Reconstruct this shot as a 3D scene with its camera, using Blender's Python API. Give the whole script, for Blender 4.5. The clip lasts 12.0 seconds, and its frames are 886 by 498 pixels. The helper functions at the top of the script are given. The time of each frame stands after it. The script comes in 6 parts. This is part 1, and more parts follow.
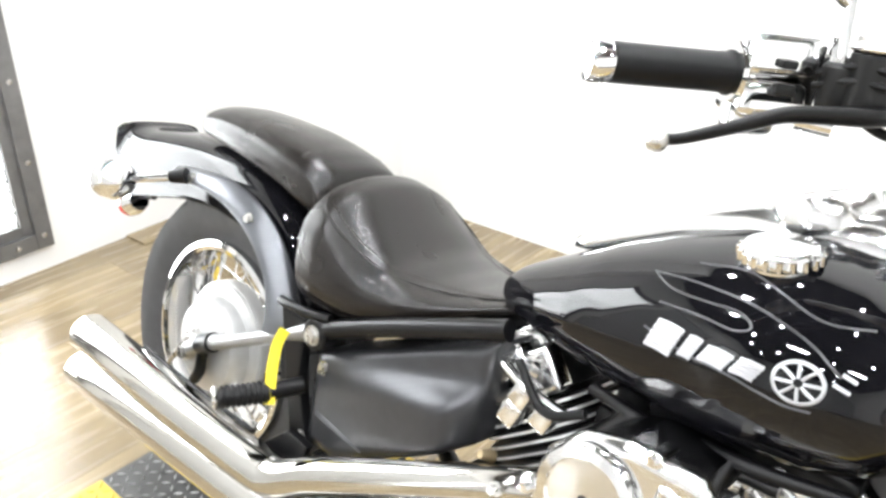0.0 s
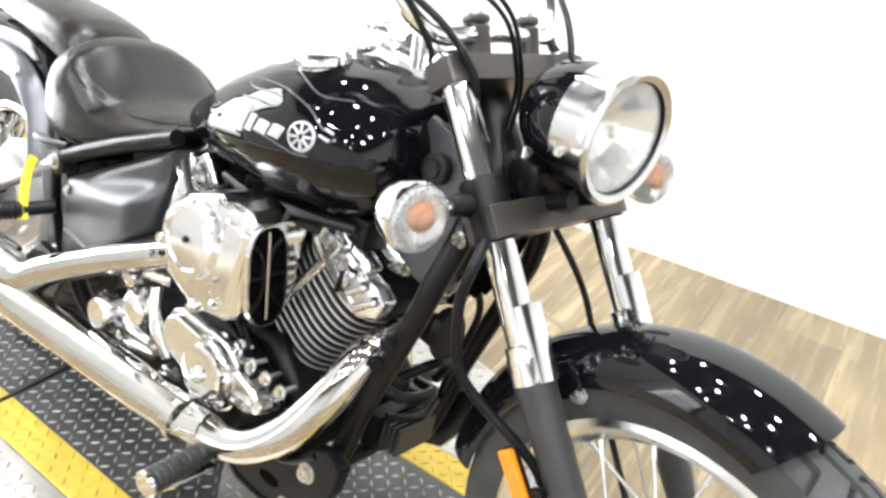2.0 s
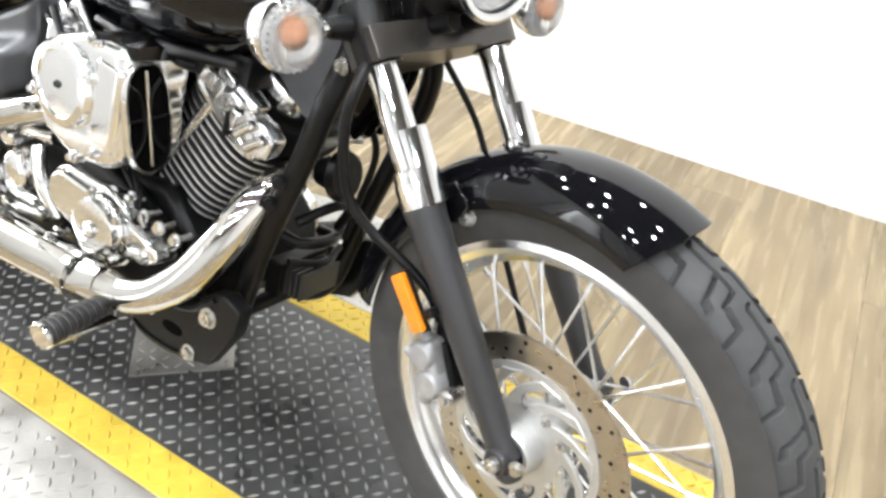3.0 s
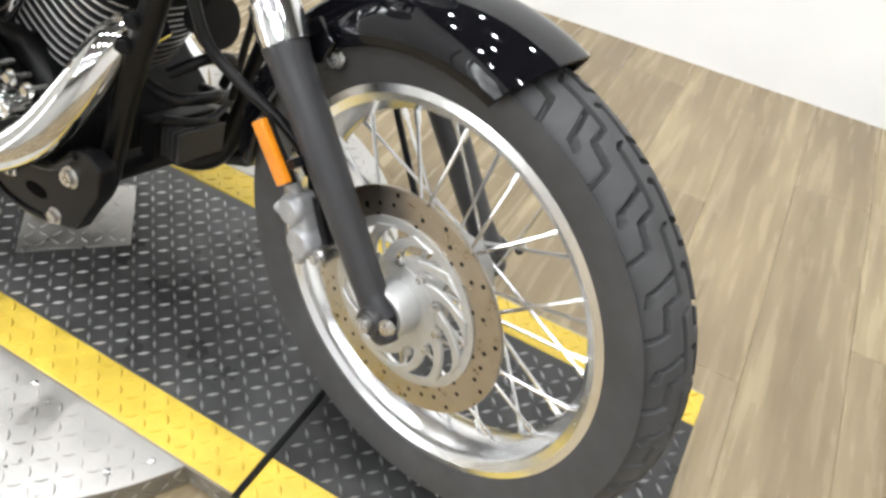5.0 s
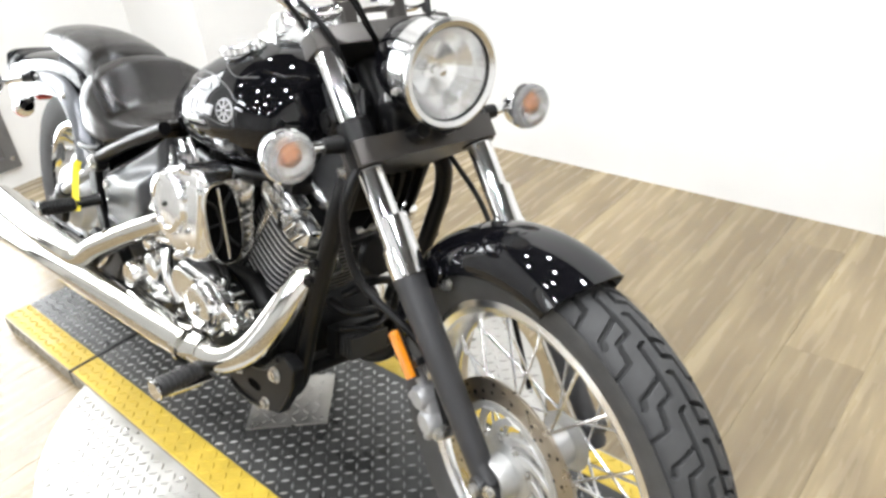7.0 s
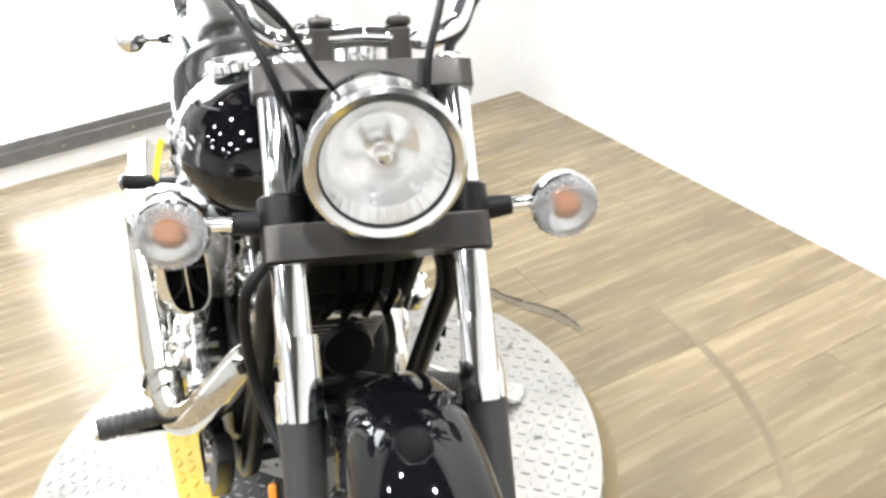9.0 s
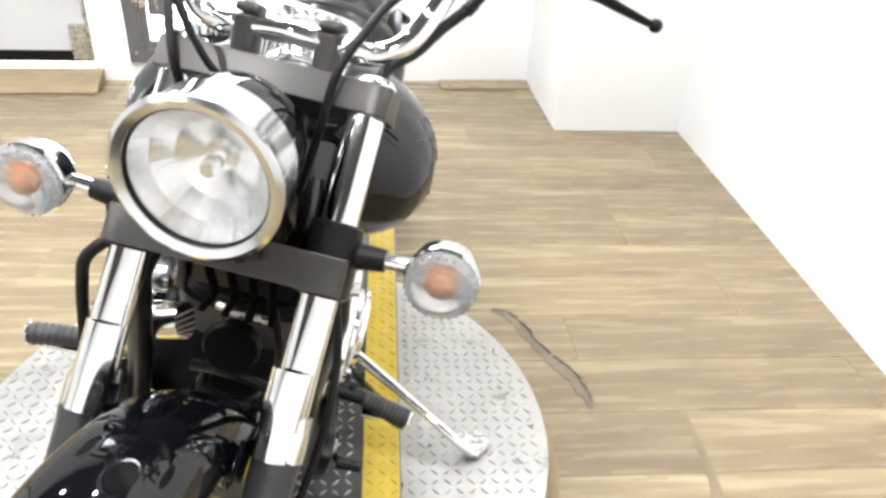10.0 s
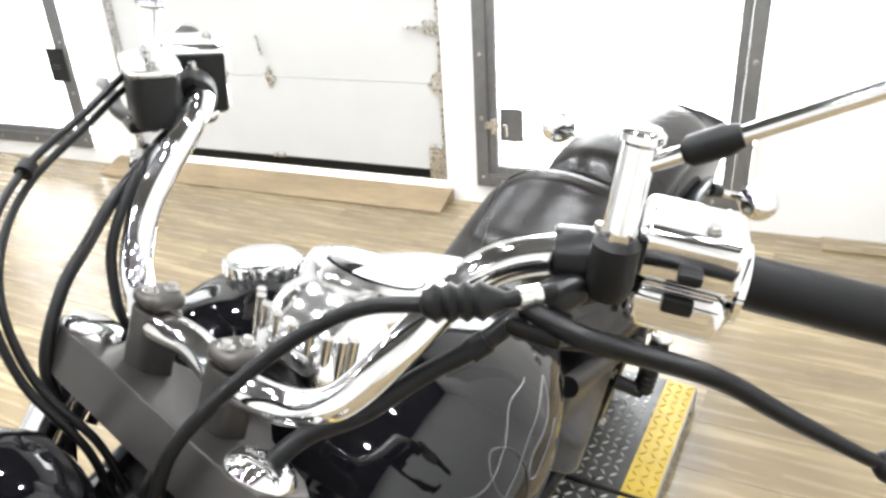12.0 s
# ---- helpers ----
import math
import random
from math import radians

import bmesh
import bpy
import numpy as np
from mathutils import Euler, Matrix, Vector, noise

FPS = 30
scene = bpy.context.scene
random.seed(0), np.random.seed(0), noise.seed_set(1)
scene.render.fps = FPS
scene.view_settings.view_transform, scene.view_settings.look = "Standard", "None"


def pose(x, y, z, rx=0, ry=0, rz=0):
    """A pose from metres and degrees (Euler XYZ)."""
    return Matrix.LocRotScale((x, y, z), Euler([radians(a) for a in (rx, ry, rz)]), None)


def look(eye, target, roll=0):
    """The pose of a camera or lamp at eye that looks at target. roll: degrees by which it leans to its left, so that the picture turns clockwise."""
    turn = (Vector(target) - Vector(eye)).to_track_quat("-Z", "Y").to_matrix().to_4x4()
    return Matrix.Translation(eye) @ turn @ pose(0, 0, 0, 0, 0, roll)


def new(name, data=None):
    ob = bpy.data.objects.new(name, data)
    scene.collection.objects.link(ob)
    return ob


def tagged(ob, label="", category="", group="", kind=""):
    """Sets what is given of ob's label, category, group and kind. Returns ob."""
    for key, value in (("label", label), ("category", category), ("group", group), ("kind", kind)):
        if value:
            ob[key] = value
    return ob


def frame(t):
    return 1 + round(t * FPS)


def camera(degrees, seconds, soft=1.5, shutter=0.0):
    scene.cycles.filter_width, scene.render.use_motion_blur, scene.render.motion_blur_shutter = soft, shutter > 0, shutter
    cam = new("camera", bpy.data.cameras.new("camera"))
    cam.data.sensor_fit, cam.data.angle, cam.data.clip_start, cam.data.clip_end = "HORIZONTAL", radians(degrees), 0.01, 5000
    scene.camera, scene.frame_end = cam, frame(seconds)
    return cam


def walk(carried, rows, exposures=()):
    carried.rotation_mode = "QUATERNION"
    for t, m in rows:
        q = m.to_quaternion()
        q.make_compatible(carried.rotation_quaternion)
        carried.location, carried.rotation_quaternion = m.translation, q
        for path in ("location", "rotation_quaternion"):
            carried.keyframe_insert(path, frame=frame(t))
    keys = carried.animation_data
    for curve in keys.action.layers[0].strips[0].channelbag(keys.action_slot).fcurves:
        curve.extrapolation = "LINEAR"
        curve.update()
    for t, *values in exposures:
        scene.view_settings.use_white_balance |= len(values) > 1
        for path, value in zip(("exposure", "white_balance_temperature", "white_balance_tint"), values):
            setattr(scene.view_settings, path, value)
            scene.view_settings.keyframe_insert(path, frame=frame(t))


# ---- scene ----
SOFT = 2.9
cam = camera(61.6, 12.0, soft=SOFT, shutter=0.0)
PATH = [
    (0, (0.329, -0.562, 1.214), (-0.786, 0.838, 0.323), 1.8),
    (0.5, (0.517, -0.61, 1.227), (-0.626, 0.813, 0.41), -1.5),
    (1, (0.707, -0.679, 1.241), (-0.284, 0.843, 0.403), 2.2),
    (1.5, (0.816, -0.631, 1.216), (-0.2, 0.852, 0.339), 3.9),
    (2, (0.891, -0.574, 1.179), (-0.078, 0.876, 0.2), 5.3),
    (2.5, (0.938, -0.58, 1.142), (0.067, 0.855, 0.054), 5.3),
    (3, (0.967, -0.578, 1.114), (0.245, 0.854, -0.081), 6.6),
    (3.5, (0.994, -0.578, 1.079), (0.394, 0.833, -0.205), 9.0),
    (3.7, (1.007, -0.577, 1.064), (0.443, 0.826, -0.245), 9.5),
    (5.3, (1.082, -0.493, 1.009), (0.522, 0.806, -0.404), 9.4),
    (5.5, (1.09, -0.487, 0.993), (0.565, 0.731, -0.505), 9.9),
    (6, (1.161, -0.52, 1.037), (0.592, 0.825, -0.33), 6.3),
    (6.5, (1.242, -0.615, 1.14), (0.354, 0.715, -0.062), -1.1),
    (7, (1.308, -0.557, 1.22), (0.099, 0.665, 0.198), -6.7),
    (7.2, (1.328, -0.487, 1.222), (0.028, 0.642, 0.204), -3.2),
    (8.8, (1.232, -0.081, 1.208), (-0.27, 0.694, 0.138), -4.5),
    (9, (1.234, 0.007, 1.194), (-0.344, 0.647, 0.146), -6.2),
    (9.5, (1.278, 0.228, 1.21), (-0.403, 0.597, 0.191), -2.5),
    (10, (1.192, 0.37, 1.201), (-0.482, 0.552, 0.122), 4.3),
    (10.5, (0.997, 0.481, 1.217), (-0.67, 0.397, 0.116), 5.4),
    (11, (0.879, 0.51, 1.236), (-0.797, 0.116, 0.22), -1.2),
    (11.5, (0.747, 0.6, 1.253), (-0.872, -0.118, 0.325), 0.3),
    (12, (0.677, 0.644, 1.229), (-0.887, -0.243, 0.353), -3.5),
]
walk(cam, [(t, look(eye, target, roll)) for t, eye, target, roll in PATH], exposures=[(0.0, 0.0), (2.0, 0.0), (3.0, -0.10), (5.5, -0.45), (6.5, -0.43), (7.0, -0.36), (9.0, -0.12), (10.5, -0.12), (12.0, -0.10)])

# ---- world and light ----
world = bpy.data.worlds.new("world")
scene.world = world
world.use_nodes = True
sky = world.node_tree.nodes.new("ShaderNodeTexSky")
sky.sky_type = "NISHITA"
sky.sun_disc = False
sky.sun_elevation, sky.sun_rotation = radians(45), radians(250)
world.node_tree.links.new(sky.outputs[0], world.node_tree.nodes["Background"].inputs[0])
world.node_tree.nodes["Background"].inputs[1].default_value = 0.12

CEIL = 2.9
LAMP_POWER = 18.5


def disk_lamp(name, m, size, power, color=(1, 1, 1)):
    data = bpy.data.lights.new(name, "AREA")
    data.shape, data.size, data.energy, data.color = "DISK", size, power, color
    ob = new(name, data)
    ob.matrix_world = m
    return ob


def window_lamp(name, m, w, h, power):
    data = bpy.data.lights.new(name, "AREA")
    data.shape, data.size, data.size_y, data.energy, data.color = "RECTANGLE", w, h, power, (0.95, 0.98, 1.0)
    ob = new(name, data)
    ob.matrix_world = m
    return ob


# ---- materials ----
def mat(name, base, rough=0.5, metal=0.0, vary=0.0, scale=20.0, bump=0.0, bump_scale=60.0, coat=0.0, dark=None, rough_vary=0.0, stretch=None, per_piece=0.0, spec=0.5):
    m = bpy.data.materials.new(name)
    m.use_nodes = True
    nt = m.node_tree
    b = nt.nodes["Principled BSDF"]
    b.inputs["Base Color"].default_value = (*base, 1)
    b.inputs["Roughness"].default_value = rough
    b.inputs["Metallic"].default_value = metal
    b.inputs["Coat Weight"].default_value = coat
    b.inputs["Specular IOR Level"].default_value = spec
    b.inputs["Coat Roughness"].default_value = 0.04
    L = nt.links.new
    tc = nt.nodes.new("ShaderNodeTexCoord")
    src = tc.outputs["Object"]
    if stretch:
        mp = nt.nodes.new("ShaderNodeMapping")
        mp.inputs["Scale"].default_value = stretch
        L(src, mp.inputs["Vector"])
        src = mp.outputs["Vector"]
    col = None
    if vary > 0:
        n1 = nt.nodes.new("ShaderNodeTexNoise")
        n1.inputs["Scale"].default_value, n1.inputs["Detail"].default_value = scale, 6
        n2 = nt.nodes.new("ShaderNodeTexNoise")
        n2.inputs["Scale"].default_value, n2.inputs["Detail"].default_value = scale * 0.17, 3
        L(src, n1.inputs["Vector"]), L(src, n2.inputs["Vector"])
        add = nt.nodes.new("ShaderNodeMath")
        add.operation = "MULTIPLY"
        L(n1.outputs["Fac"], add.inputs[0]), L(n2.outputs["Fac"], add.inputs[1])
        rng = nt.nodes.new("ShaderNodeMapRange")
        rng.inputs["From Min"].default_value, rng.inputs["From Max"].default_value = 0.12, 0.4
        L(add.outputs[0], rng.inputs["Value"])
        mix = nt.nodes.new("ShaderNodeMix")
        mix.data_type = "RGBA"
        d = dark or tuple(c * (1 - vary) for c in base)
        mix.inputs["A"].default_value = (*d, 1)
        mix.inputs["B"].default_value = (*base, 1)
        L(rng.outputs[0], mix.inputs["Factor"])
        col = mix.outputs["Result"]
        if rough_vary:
            rr = nt.nodes.new("ShaderNodeMapRange")
            rr.inputs["From Min"].default_value, rr.inputs["From Max"].default_value = 0.3, 0.7
            rr.inputs["To Min"].default_value, rr.inputs["To Max"].default_value = max(0.02, rough - rough_vary), rough + rough_vary
            L(n1.outputs["Fac"], rr.inputs["Value"]), L(rr.outputs[0], b.inputs["Roughness"])
    if per_piece and col:
        oi = nt.nodes.new("ShaderNodeObjectInfo")
        hs = nt.nodes.new("ShaderNodeHueSaturation")
        mr = nt.nodes.new("ShaderNodeMapRange")
        mr.inputs["To Min"].default_value, mr.inputs["To Max"].default_value = 1 - per_piece, 1 + per_piece * 0.6
        L(oi.outputs["Random"], mr.inputs["Value"]), L(mr.outputs[0], hs.inputs["Value"]), L(col, hs.inputs["Color"])
        col = hs.outputs["Color"]
    if col:
        L(col, b.inputs["Base Color"])
    if bump > 0:
        n3 = nt.nodes.new("ShaderNodeTexNoise")
        n3.inputs["Scale"].default_value, n3.inputs["Detail"].default_value = bump_scale, 4
        L(src, n3.inputs["Vector"])
        bp = nt.nodes.new("ShaderNodeBump")
        bp.inputs["Strength"].default_value, bp.inputs["Distance"].default_value = bump, 0.002
        L(n3.outputs["Fac"], bp.inputs["Height"]), L(bp.outputs[0], b.inputs["Normal"])
    return m


WHITE = mat("white_wall", (0.76, 0.755, 0.74), 0.6, vary=0.05, scale=5, bump=0.12, bump_scale=120)
CEILING = mat("ceiling_paint", (0.045, 0.043, 0.04), 0.8, vary=0.04, scale=6)
VINYL = mat("vinyl_plank", (0.368, 0.296, 0.174), 0.25, vary=0.55, scale=6, dark=(0.200, 0.150, 0.086), bump=0.06, bump_scale=40, rough_vary=0.1, stretch=(7.0, 0.5, 1), per_piece=0.21)


def weathered(m):
    """Smoky brown streaks along each board, and small dark knots, over the printed grain."""
    nt = m.node_tree
    b = nt.nodes["Principled BSDF"]
    L = nt.links.new
    col = b.inputs["Base Color"].links[0].from_socket
    tc, oi, off = nt.nodes.new("ShaderNodeTexCoord"), nt.nodes.new("ShaderNodeObjectInfo"), nt.nodes.new("ShaderNodeVectorMath")
    off.operation = "MULTIPLY_ADD"
    off.inputs[1].default_value = (37.0, 53.0, 0.0)
    L(oi.outputs["Random"], off.inputs[0]), L(tc.outputs["Object"], off.inputs[2])
    for size, shift, lo, hi, most, tint, rough in (((9.0, 1.0, 1), 0.0, 0.44, 0.76, 0.62, (0.170, 0.126, 0.076, 1), 0.62), ((5.0, 1.3, 1), 5.3, 0.42, 0.72, 0.60, (0.150, 0.112, 0.070, 1), 0.5), ((34.0, 1.6, 1), 9.1, 0.55, 0.82, 0.38, (0.085, 0.062, 0.042, 1), 0.55)):
        mp, n, r, mix = nt.nodes.new("ShaderNodeMapping"), nt.nodes.new("ShaderNodeTexNoise"), nt.nodes.new("ShaderNodeMapRange"), nt.nodes.new("ShaderNodeMix")
        mp.inputs["Scale"].default_value, mp.inputs["Location"].default_value = size, (shift, shift * 1.7, 0)
        n.inputs["Scale"].default_value, n.inputs["Detail"].default_value, n.inputs["Roughness"].default_value, n.inputs["Distortion"].default_value = 1.3, 6, rough, 0.5
        r.inputs["From Min"].default_value, r.inputs["From Max"].default_value, r.inputs["To Max"].default_value = lo, hi, most
        r.interpolation_type = "SMOOTHSTEP"
        mix.data_type = "RGBA"
        mix.inputs["B"].default_value = tint
        L(off.outputs["Vector"], mp.inputs["Vector"]), L(mp.outputs["Vector"], n.inputs["Vector"]), L(n.outputs["Fac"], r.inputs["Value"])
        L(r.outputs[0], mix.inputs["Factor"]), L(col, mix.inputs["A"])
        col = mix.outputs["Result"]
    L(col, b.inputs["Base Color"])


weathered(VINYL)
GREYWALL = mat("off_white_wall", (0.72, 0.72, 0.71), 0.6, vary=0.05, scale=5)
DARKWALL = mat("grey_wall", (0.56, 0.565, 0.57), 0.6, vary=0.08, scale=5, bump=0.12, bump_scale=120)
BLACKPLATE = mat("black_tread_plate", (0.080, 0.080, 0.078), 0.36, 0.35, vary=0.45, scale=14, rough_vary=0.12, bump=0.1, bump_scale=300)
# Darker copies for the front section: its dimmer light is put into the colour.
DIMPLATE = mat("dimmed_black_tread_plate", (0.042, 0.042, 0.041), 0.36, 0.35, vary=0.45, scale=14, rough_vary=0.1)
DIMTREAD = mat("dimmed_worn_tread_tips", (0.45, 0.45, 0.45), 0.32, 0.7, vary=0.7, scale=9, dark=(0.12, 0.12, 0.12))
YELLOW = mat("yellow_paint", (0.64, 0.455, 0.055), 0.45, vary=0.22, scale=30, rough_vary=0.1, bump=0.1, bump_scale=300)
WORNTREAD = mat("worn_tread_tips", (0.80, 0.80, 0.80), 0.30, 0.8, vary=0.7, scale=9, dark=(0.28, 0.28, 0.28))
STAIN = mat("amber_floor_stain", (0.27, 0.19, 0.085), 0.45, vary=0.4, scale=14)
SCUFF = mat("grey_tyre_scuff", (0.240, 0.188, 0.113), 0.5, vary=0.4, scale=14)
FRAYED = mat("frayed_dark_vinyl_edge", (0.13, 0.105, 0.08), 0.7, vary=0.5, scale=40)
TORN = mat("torn_vinyl_backing", (0.195, 0.158, 0.108), 0.55, vary=0.4, scale=40, bump=0.3, bump_scale=120)
ALUPLATE = mat("aluminium_plate", (0.50, 0.488, 0.462), 0.36, 0.85, vary=0.2, scale=22, rough_vary=0.1, bump=0.05, bump_scale=200)
SKIRT = mat("grimy_tread_plate", (0.33, 0.30, 0.25), 0.42, 0.6, vary=0.45, scale=18, rough_vary=0.1, bump=0.1, bump_scale=200)
PAINT = mat("black_gloss_paint", (0.003, 0.003, 0.004), 0.2, 0, vary=0.05, scale=60, coat=0.8, spec=0.0)
LEATHER = mat("black_leather", (0.0065, 0.005, 0.004), 0.24, vary=0.3, scale=9, bump=0.10, bump_scale=420, rough_vary=0.05, spec=0.36)
CHROME = mat("chrome", (0.84, 0.84, 0.845), 0.06, 1.0, vary=0.03, scale=20)
# Greyer, warmer chrome for the pipes: the floor's beige reflection is put into it.
EXHAUST = mat("beige_toned_chrome", (0.60, 0.585, 0.555), 0.08, 1.0, vary=0.06, scale=14, rough_vary=0.03)
POLISH = mat("polished_alloy", (0.89, 0.89, 0.89), 0.14, 1.0, vary=0.06, scale=20, rough_vary=0.04)
STEEL = mat("brushed_steel", (0.62, 0.61, 0.59), 0.28, 1.0, vary=0.15, scale=60, rough_vary=0.08)
DRUM = mat("pale_cast_aluminium", (0.56, 0.56, 0.555), 0.42, 0.6, vary=0.12, scale=50, bump=0.1, bump_scale=300)
SILVER = mat("dull_silver_paint", (0.30, 0.30, 0.30), 0.34, 0.8, vary=0.15, scale=50)
CAST = mat("cast_aluminium", (0.56, 0.56, 0.55), 0.45, 0.75, vary=0.2, scale=50, bump=0.15, bump_scale=300)
SATIN = mat("satin_black_metal", (0.005, 0.005, 0.0055), 0.30, 0.1, vary=0.2, scale=20, spec=0.26)
LEGPAINT = mat("satin_charcoal_metal", (0.032, 0.032, 0.034), 0.36, 0.1, vary=0.15, scale=20)
CLAMPMET = mat("dark_clamp_metal", (0.072, 0.067, 0.063), 0.28, 0.7, vary=0.2, scale=25)
GREYMET = mat("graphite_painted_metal", (0.13, 0.135, 0.145), 0.30, 0.8, vary=0.12, scale=50)
RUBBER = mat("tyre_rubber", (0.056, 0.056, 0.057), 0.60, vary=0.3, scale=40, bump=0.15, bump_scale=500, spec=0.3)
VOID = mat("dead_matt_black", (0.002, 0.002, 0.002), 0.9, vary=0.2, scale=60, spec=0.05)
HOSE = mat("black_rubber_hose", (0.004, 0.004, 0.0045), 0.38, vary=0.3, scale=60, spec=0.22)
PLASTIC = mat("black_plastic", (0.006, 0.006, 0.006), 0.38, vary=0.2, scale=60, bump=0.1, bump_scale=300, spec=0.3)
ENGBLACK = mat("black_engine_paint", (0.005, 0.005, 0.0052), 0.38, 0.1, vary=0.35, scale=50, spec=0.18)
BEZEL = mat("satin_chrome", (0.70, 0.70, 0.70), 0.17, 1.0, vary=0.05, scale=20)
RIMMET = mat("bright_rim_metal", (0.88, 0.885, 0.895), 0.22, 1.0, vary=0.06, scale=20)
FINBODY = mat("dark_fin_metal", (0.045, 0.045, 0.046), 0.42, 0.4, vary=0.2, scale=40)
FINEDGE = mat("machined_fin_edge", (0.78, 0.78, 0.78), 0.36, 0.65, vary=0.15, scale=60)
BULB = mat("amber_bulb_glass", (0.95, 0.33, 0.07), 0.06, vary=0.15, scale=90, coat=0.6)
AMBER = mat("amber_reflector", (0.64, 0.215, 0.008), 0.2, vary=0.15, scale=150, coat=0.6)
RED = mat("red_reflector", (0.6, 0.02, 0.02), 0.2, vary=0.15, scale=150, coat=0.6)
TAG = mat("yellow_tag", (0.74, 0.62, 0.03), 0.5, vary=0.1, scale=80)
FRAMESTEEL = mat("raw_steel_frame", (0.20, 0.20, 0.20), 0.5, 0.6, vary=0.35, scale=25, bump=0.15, bump_scale=90, rough_vary=0.1)
GDOOR = mat("garage_door_panel", (0.53, 0.535, 0.53), 0.5, vary=0.04, scale=8, bump=0.15, bump_scale=180)
PLYWOOD = mat("worn_plywood", (0.31, 0.23, 0.135), 0.65, vary=0.4, scale=12, bump=0.2, bump_scale=80, stretch=(4, 0.8, 1))
TRIM = mat("white_trim", (0.8, 0.8, 0.79), 0.5, vary=0.03, scale=12)
THREAD = mat("dull_black_thread", (0.03, 0.024, 0.02), 0.6, vary=0.2, scale=60)
DECAL = mat("silver_decal", (0.42, 0.42, 0.43), 0.35, 0.3, vary=0.1, scale=60)
DECALGREY = mat("grey_decal", (0.075, 0.075, 0.08), 0.35, 0.3, vary=0.1, scale=60)
BRASS = mat("aged_brass", (0.42, 0.33, 0.2), 0.4, 0.9, vary=0.3, scale=60)
GROUT = mat("subfloor", (0.12, 0.09, 0.06), 0.8, vary=0.3, scale=20)


def glass(name, color=(1, 1, 1), rough=0.0, ior=1.45, trans=1.0):
    m = bpy.data.materials.new(name)
    m.use_nodes = True
    b = m.node_tree.nodes["Principled BSDF"]
    b.inputs["Base Color"].default_value = (*color, 1)
    b.inputs["Roughness"].default_value, b.inputs["IOR"].default_value = rough, ior
    b.inputs["Transmission Weight"].default_value = trans
    return m


SIDECOVER = mat("satin_dark_side_cover", (0.058, 0.059, 0.063), 0.33, 0.65, vary=0.2, scale=50)
BOWL = mat("faceted_reflector", (0.93, 0.93, 0.93), 0.22, 0.97, vary=0.06, scale=45, bump=0.08, bump_scale=90)
BULB.node_tree.nodes["Principled BSDF"].inputs["Transmission Weight"].default_value = 0.8
GLASS = glass("clear_glass")
LENS = glass("fluted_clear_lens", (0.97, 0.97, 0.97), 0.03, trans=0.97)
# Lighter than the other rubber: its highlights are put into the base colour.
PEGRUBBER = mat("lightened_peg_rubber", (0.03, 0.03, 0.031), 0.32, vary=0.3, scale=70, spec=0.5)
HEADLENS = glass("headlight_glass", (0.98, 0.98, 0.98), 0.0, trans=1.0)


def glow(name, color, power):
    m = bpy.data.materials.new(name)
    m.use_nodes = True
    nt = m.node_tree
    nt.nodes.remove(nt.nodes["Principled BSDF"])
    e = nt.nodes.new("ShaderNodeEmission")
    e.inputs[0].default_value, e.inputs[1].default_value = (*color, 1), power
    nt.links.new(e.outputs[0], nt.nodes["Material Output"].inputs[0])
    return m


DAYLIGHT = glow("bright_daylight", (0.95, 0.98, 1.0), 13.0)
LEDGLOW = glow("led_glow", (0.97, 0.98, 1.0), 45.0)

# ---- mesh helpers ----
Y_AXIS = Matrix.Rotation(radians(-90), 4, "X")  # turns z-built lathes to lie along y


def link_mesh(name, bm, material, parent=None, smooth=True, angle=40):
    me = bpy.data.meshes.new(name)
    bm.normal_update()
    bm.to_mesh(me)
    bm.free()
    for mm in (material if isinstance(material, (list, tuple)) else [material]):
        me.materials.append(mm)
    if smooth:
        me.shade_smooth()
        me.set_sharp_from_angle(angle=radians(angle))
    ob = new(name, me)
    if parent:
        ob.parent = parent
    if smooth and len(me.polygons) < 5000:
        wn = ob.modifiers.new("flat_faces", "WEIGHTED_NORMAL")  # broad faces stay flat between rounded edges
        wn.keep_sharp = True
    return ob


def part(name, bm, material, parent, label="", steer=False, angle=40):
    if steer:
        bm.transform(STEER)
    ob = link_mesh(name, bm, material, parent, angle=angle)
    return tagged(ob, label) if label else ob


def thing(name, label, category, m=None, group="", kind=""):
    ob = new(name)
    ob.empty_display_size = 0.1
    if m:
        ob.matrix_world = m
    return tagged(ob, label, category, group, kind)


def join(*bms):
    out = bms[0]
    for b in bms[1:]:
        me = bpy.data.meshes.new("tmp")
        b.to_mesh(me)
        b.free()
        out.from_mesh(me)
        bpy.data.meshes.remove(me)
    return out


def at(bm, m):
    bm.transform(m)
    return bm


def box(sx, sy, sz, m=None, bevel=0.0, seg=2):
    bm = bmesh.new()
    bmesh.ops.create_cube(bm, size=1, matrix=Matrix.Diagonal((sx, sy, sz, 1)))
    if bevel > 0:
        bmesh.ops.bevel(bm, geom=bm.edges[:], offset=bevel, segments=seg, affect="EDGES", profile=0.5)
    if m is not None:
        bm.transform(m)
    return bm


def span(x0, x1, y0, y1, z0, z1, bevel=0.0, seg=2):
    return box(x1 - x0, y1 - y0, z1 - z0, Matrix.Translation(((x0 + x1) / 2, (y0 + y1) / 2, (z0 + z1) / 2)), bevel, seg)


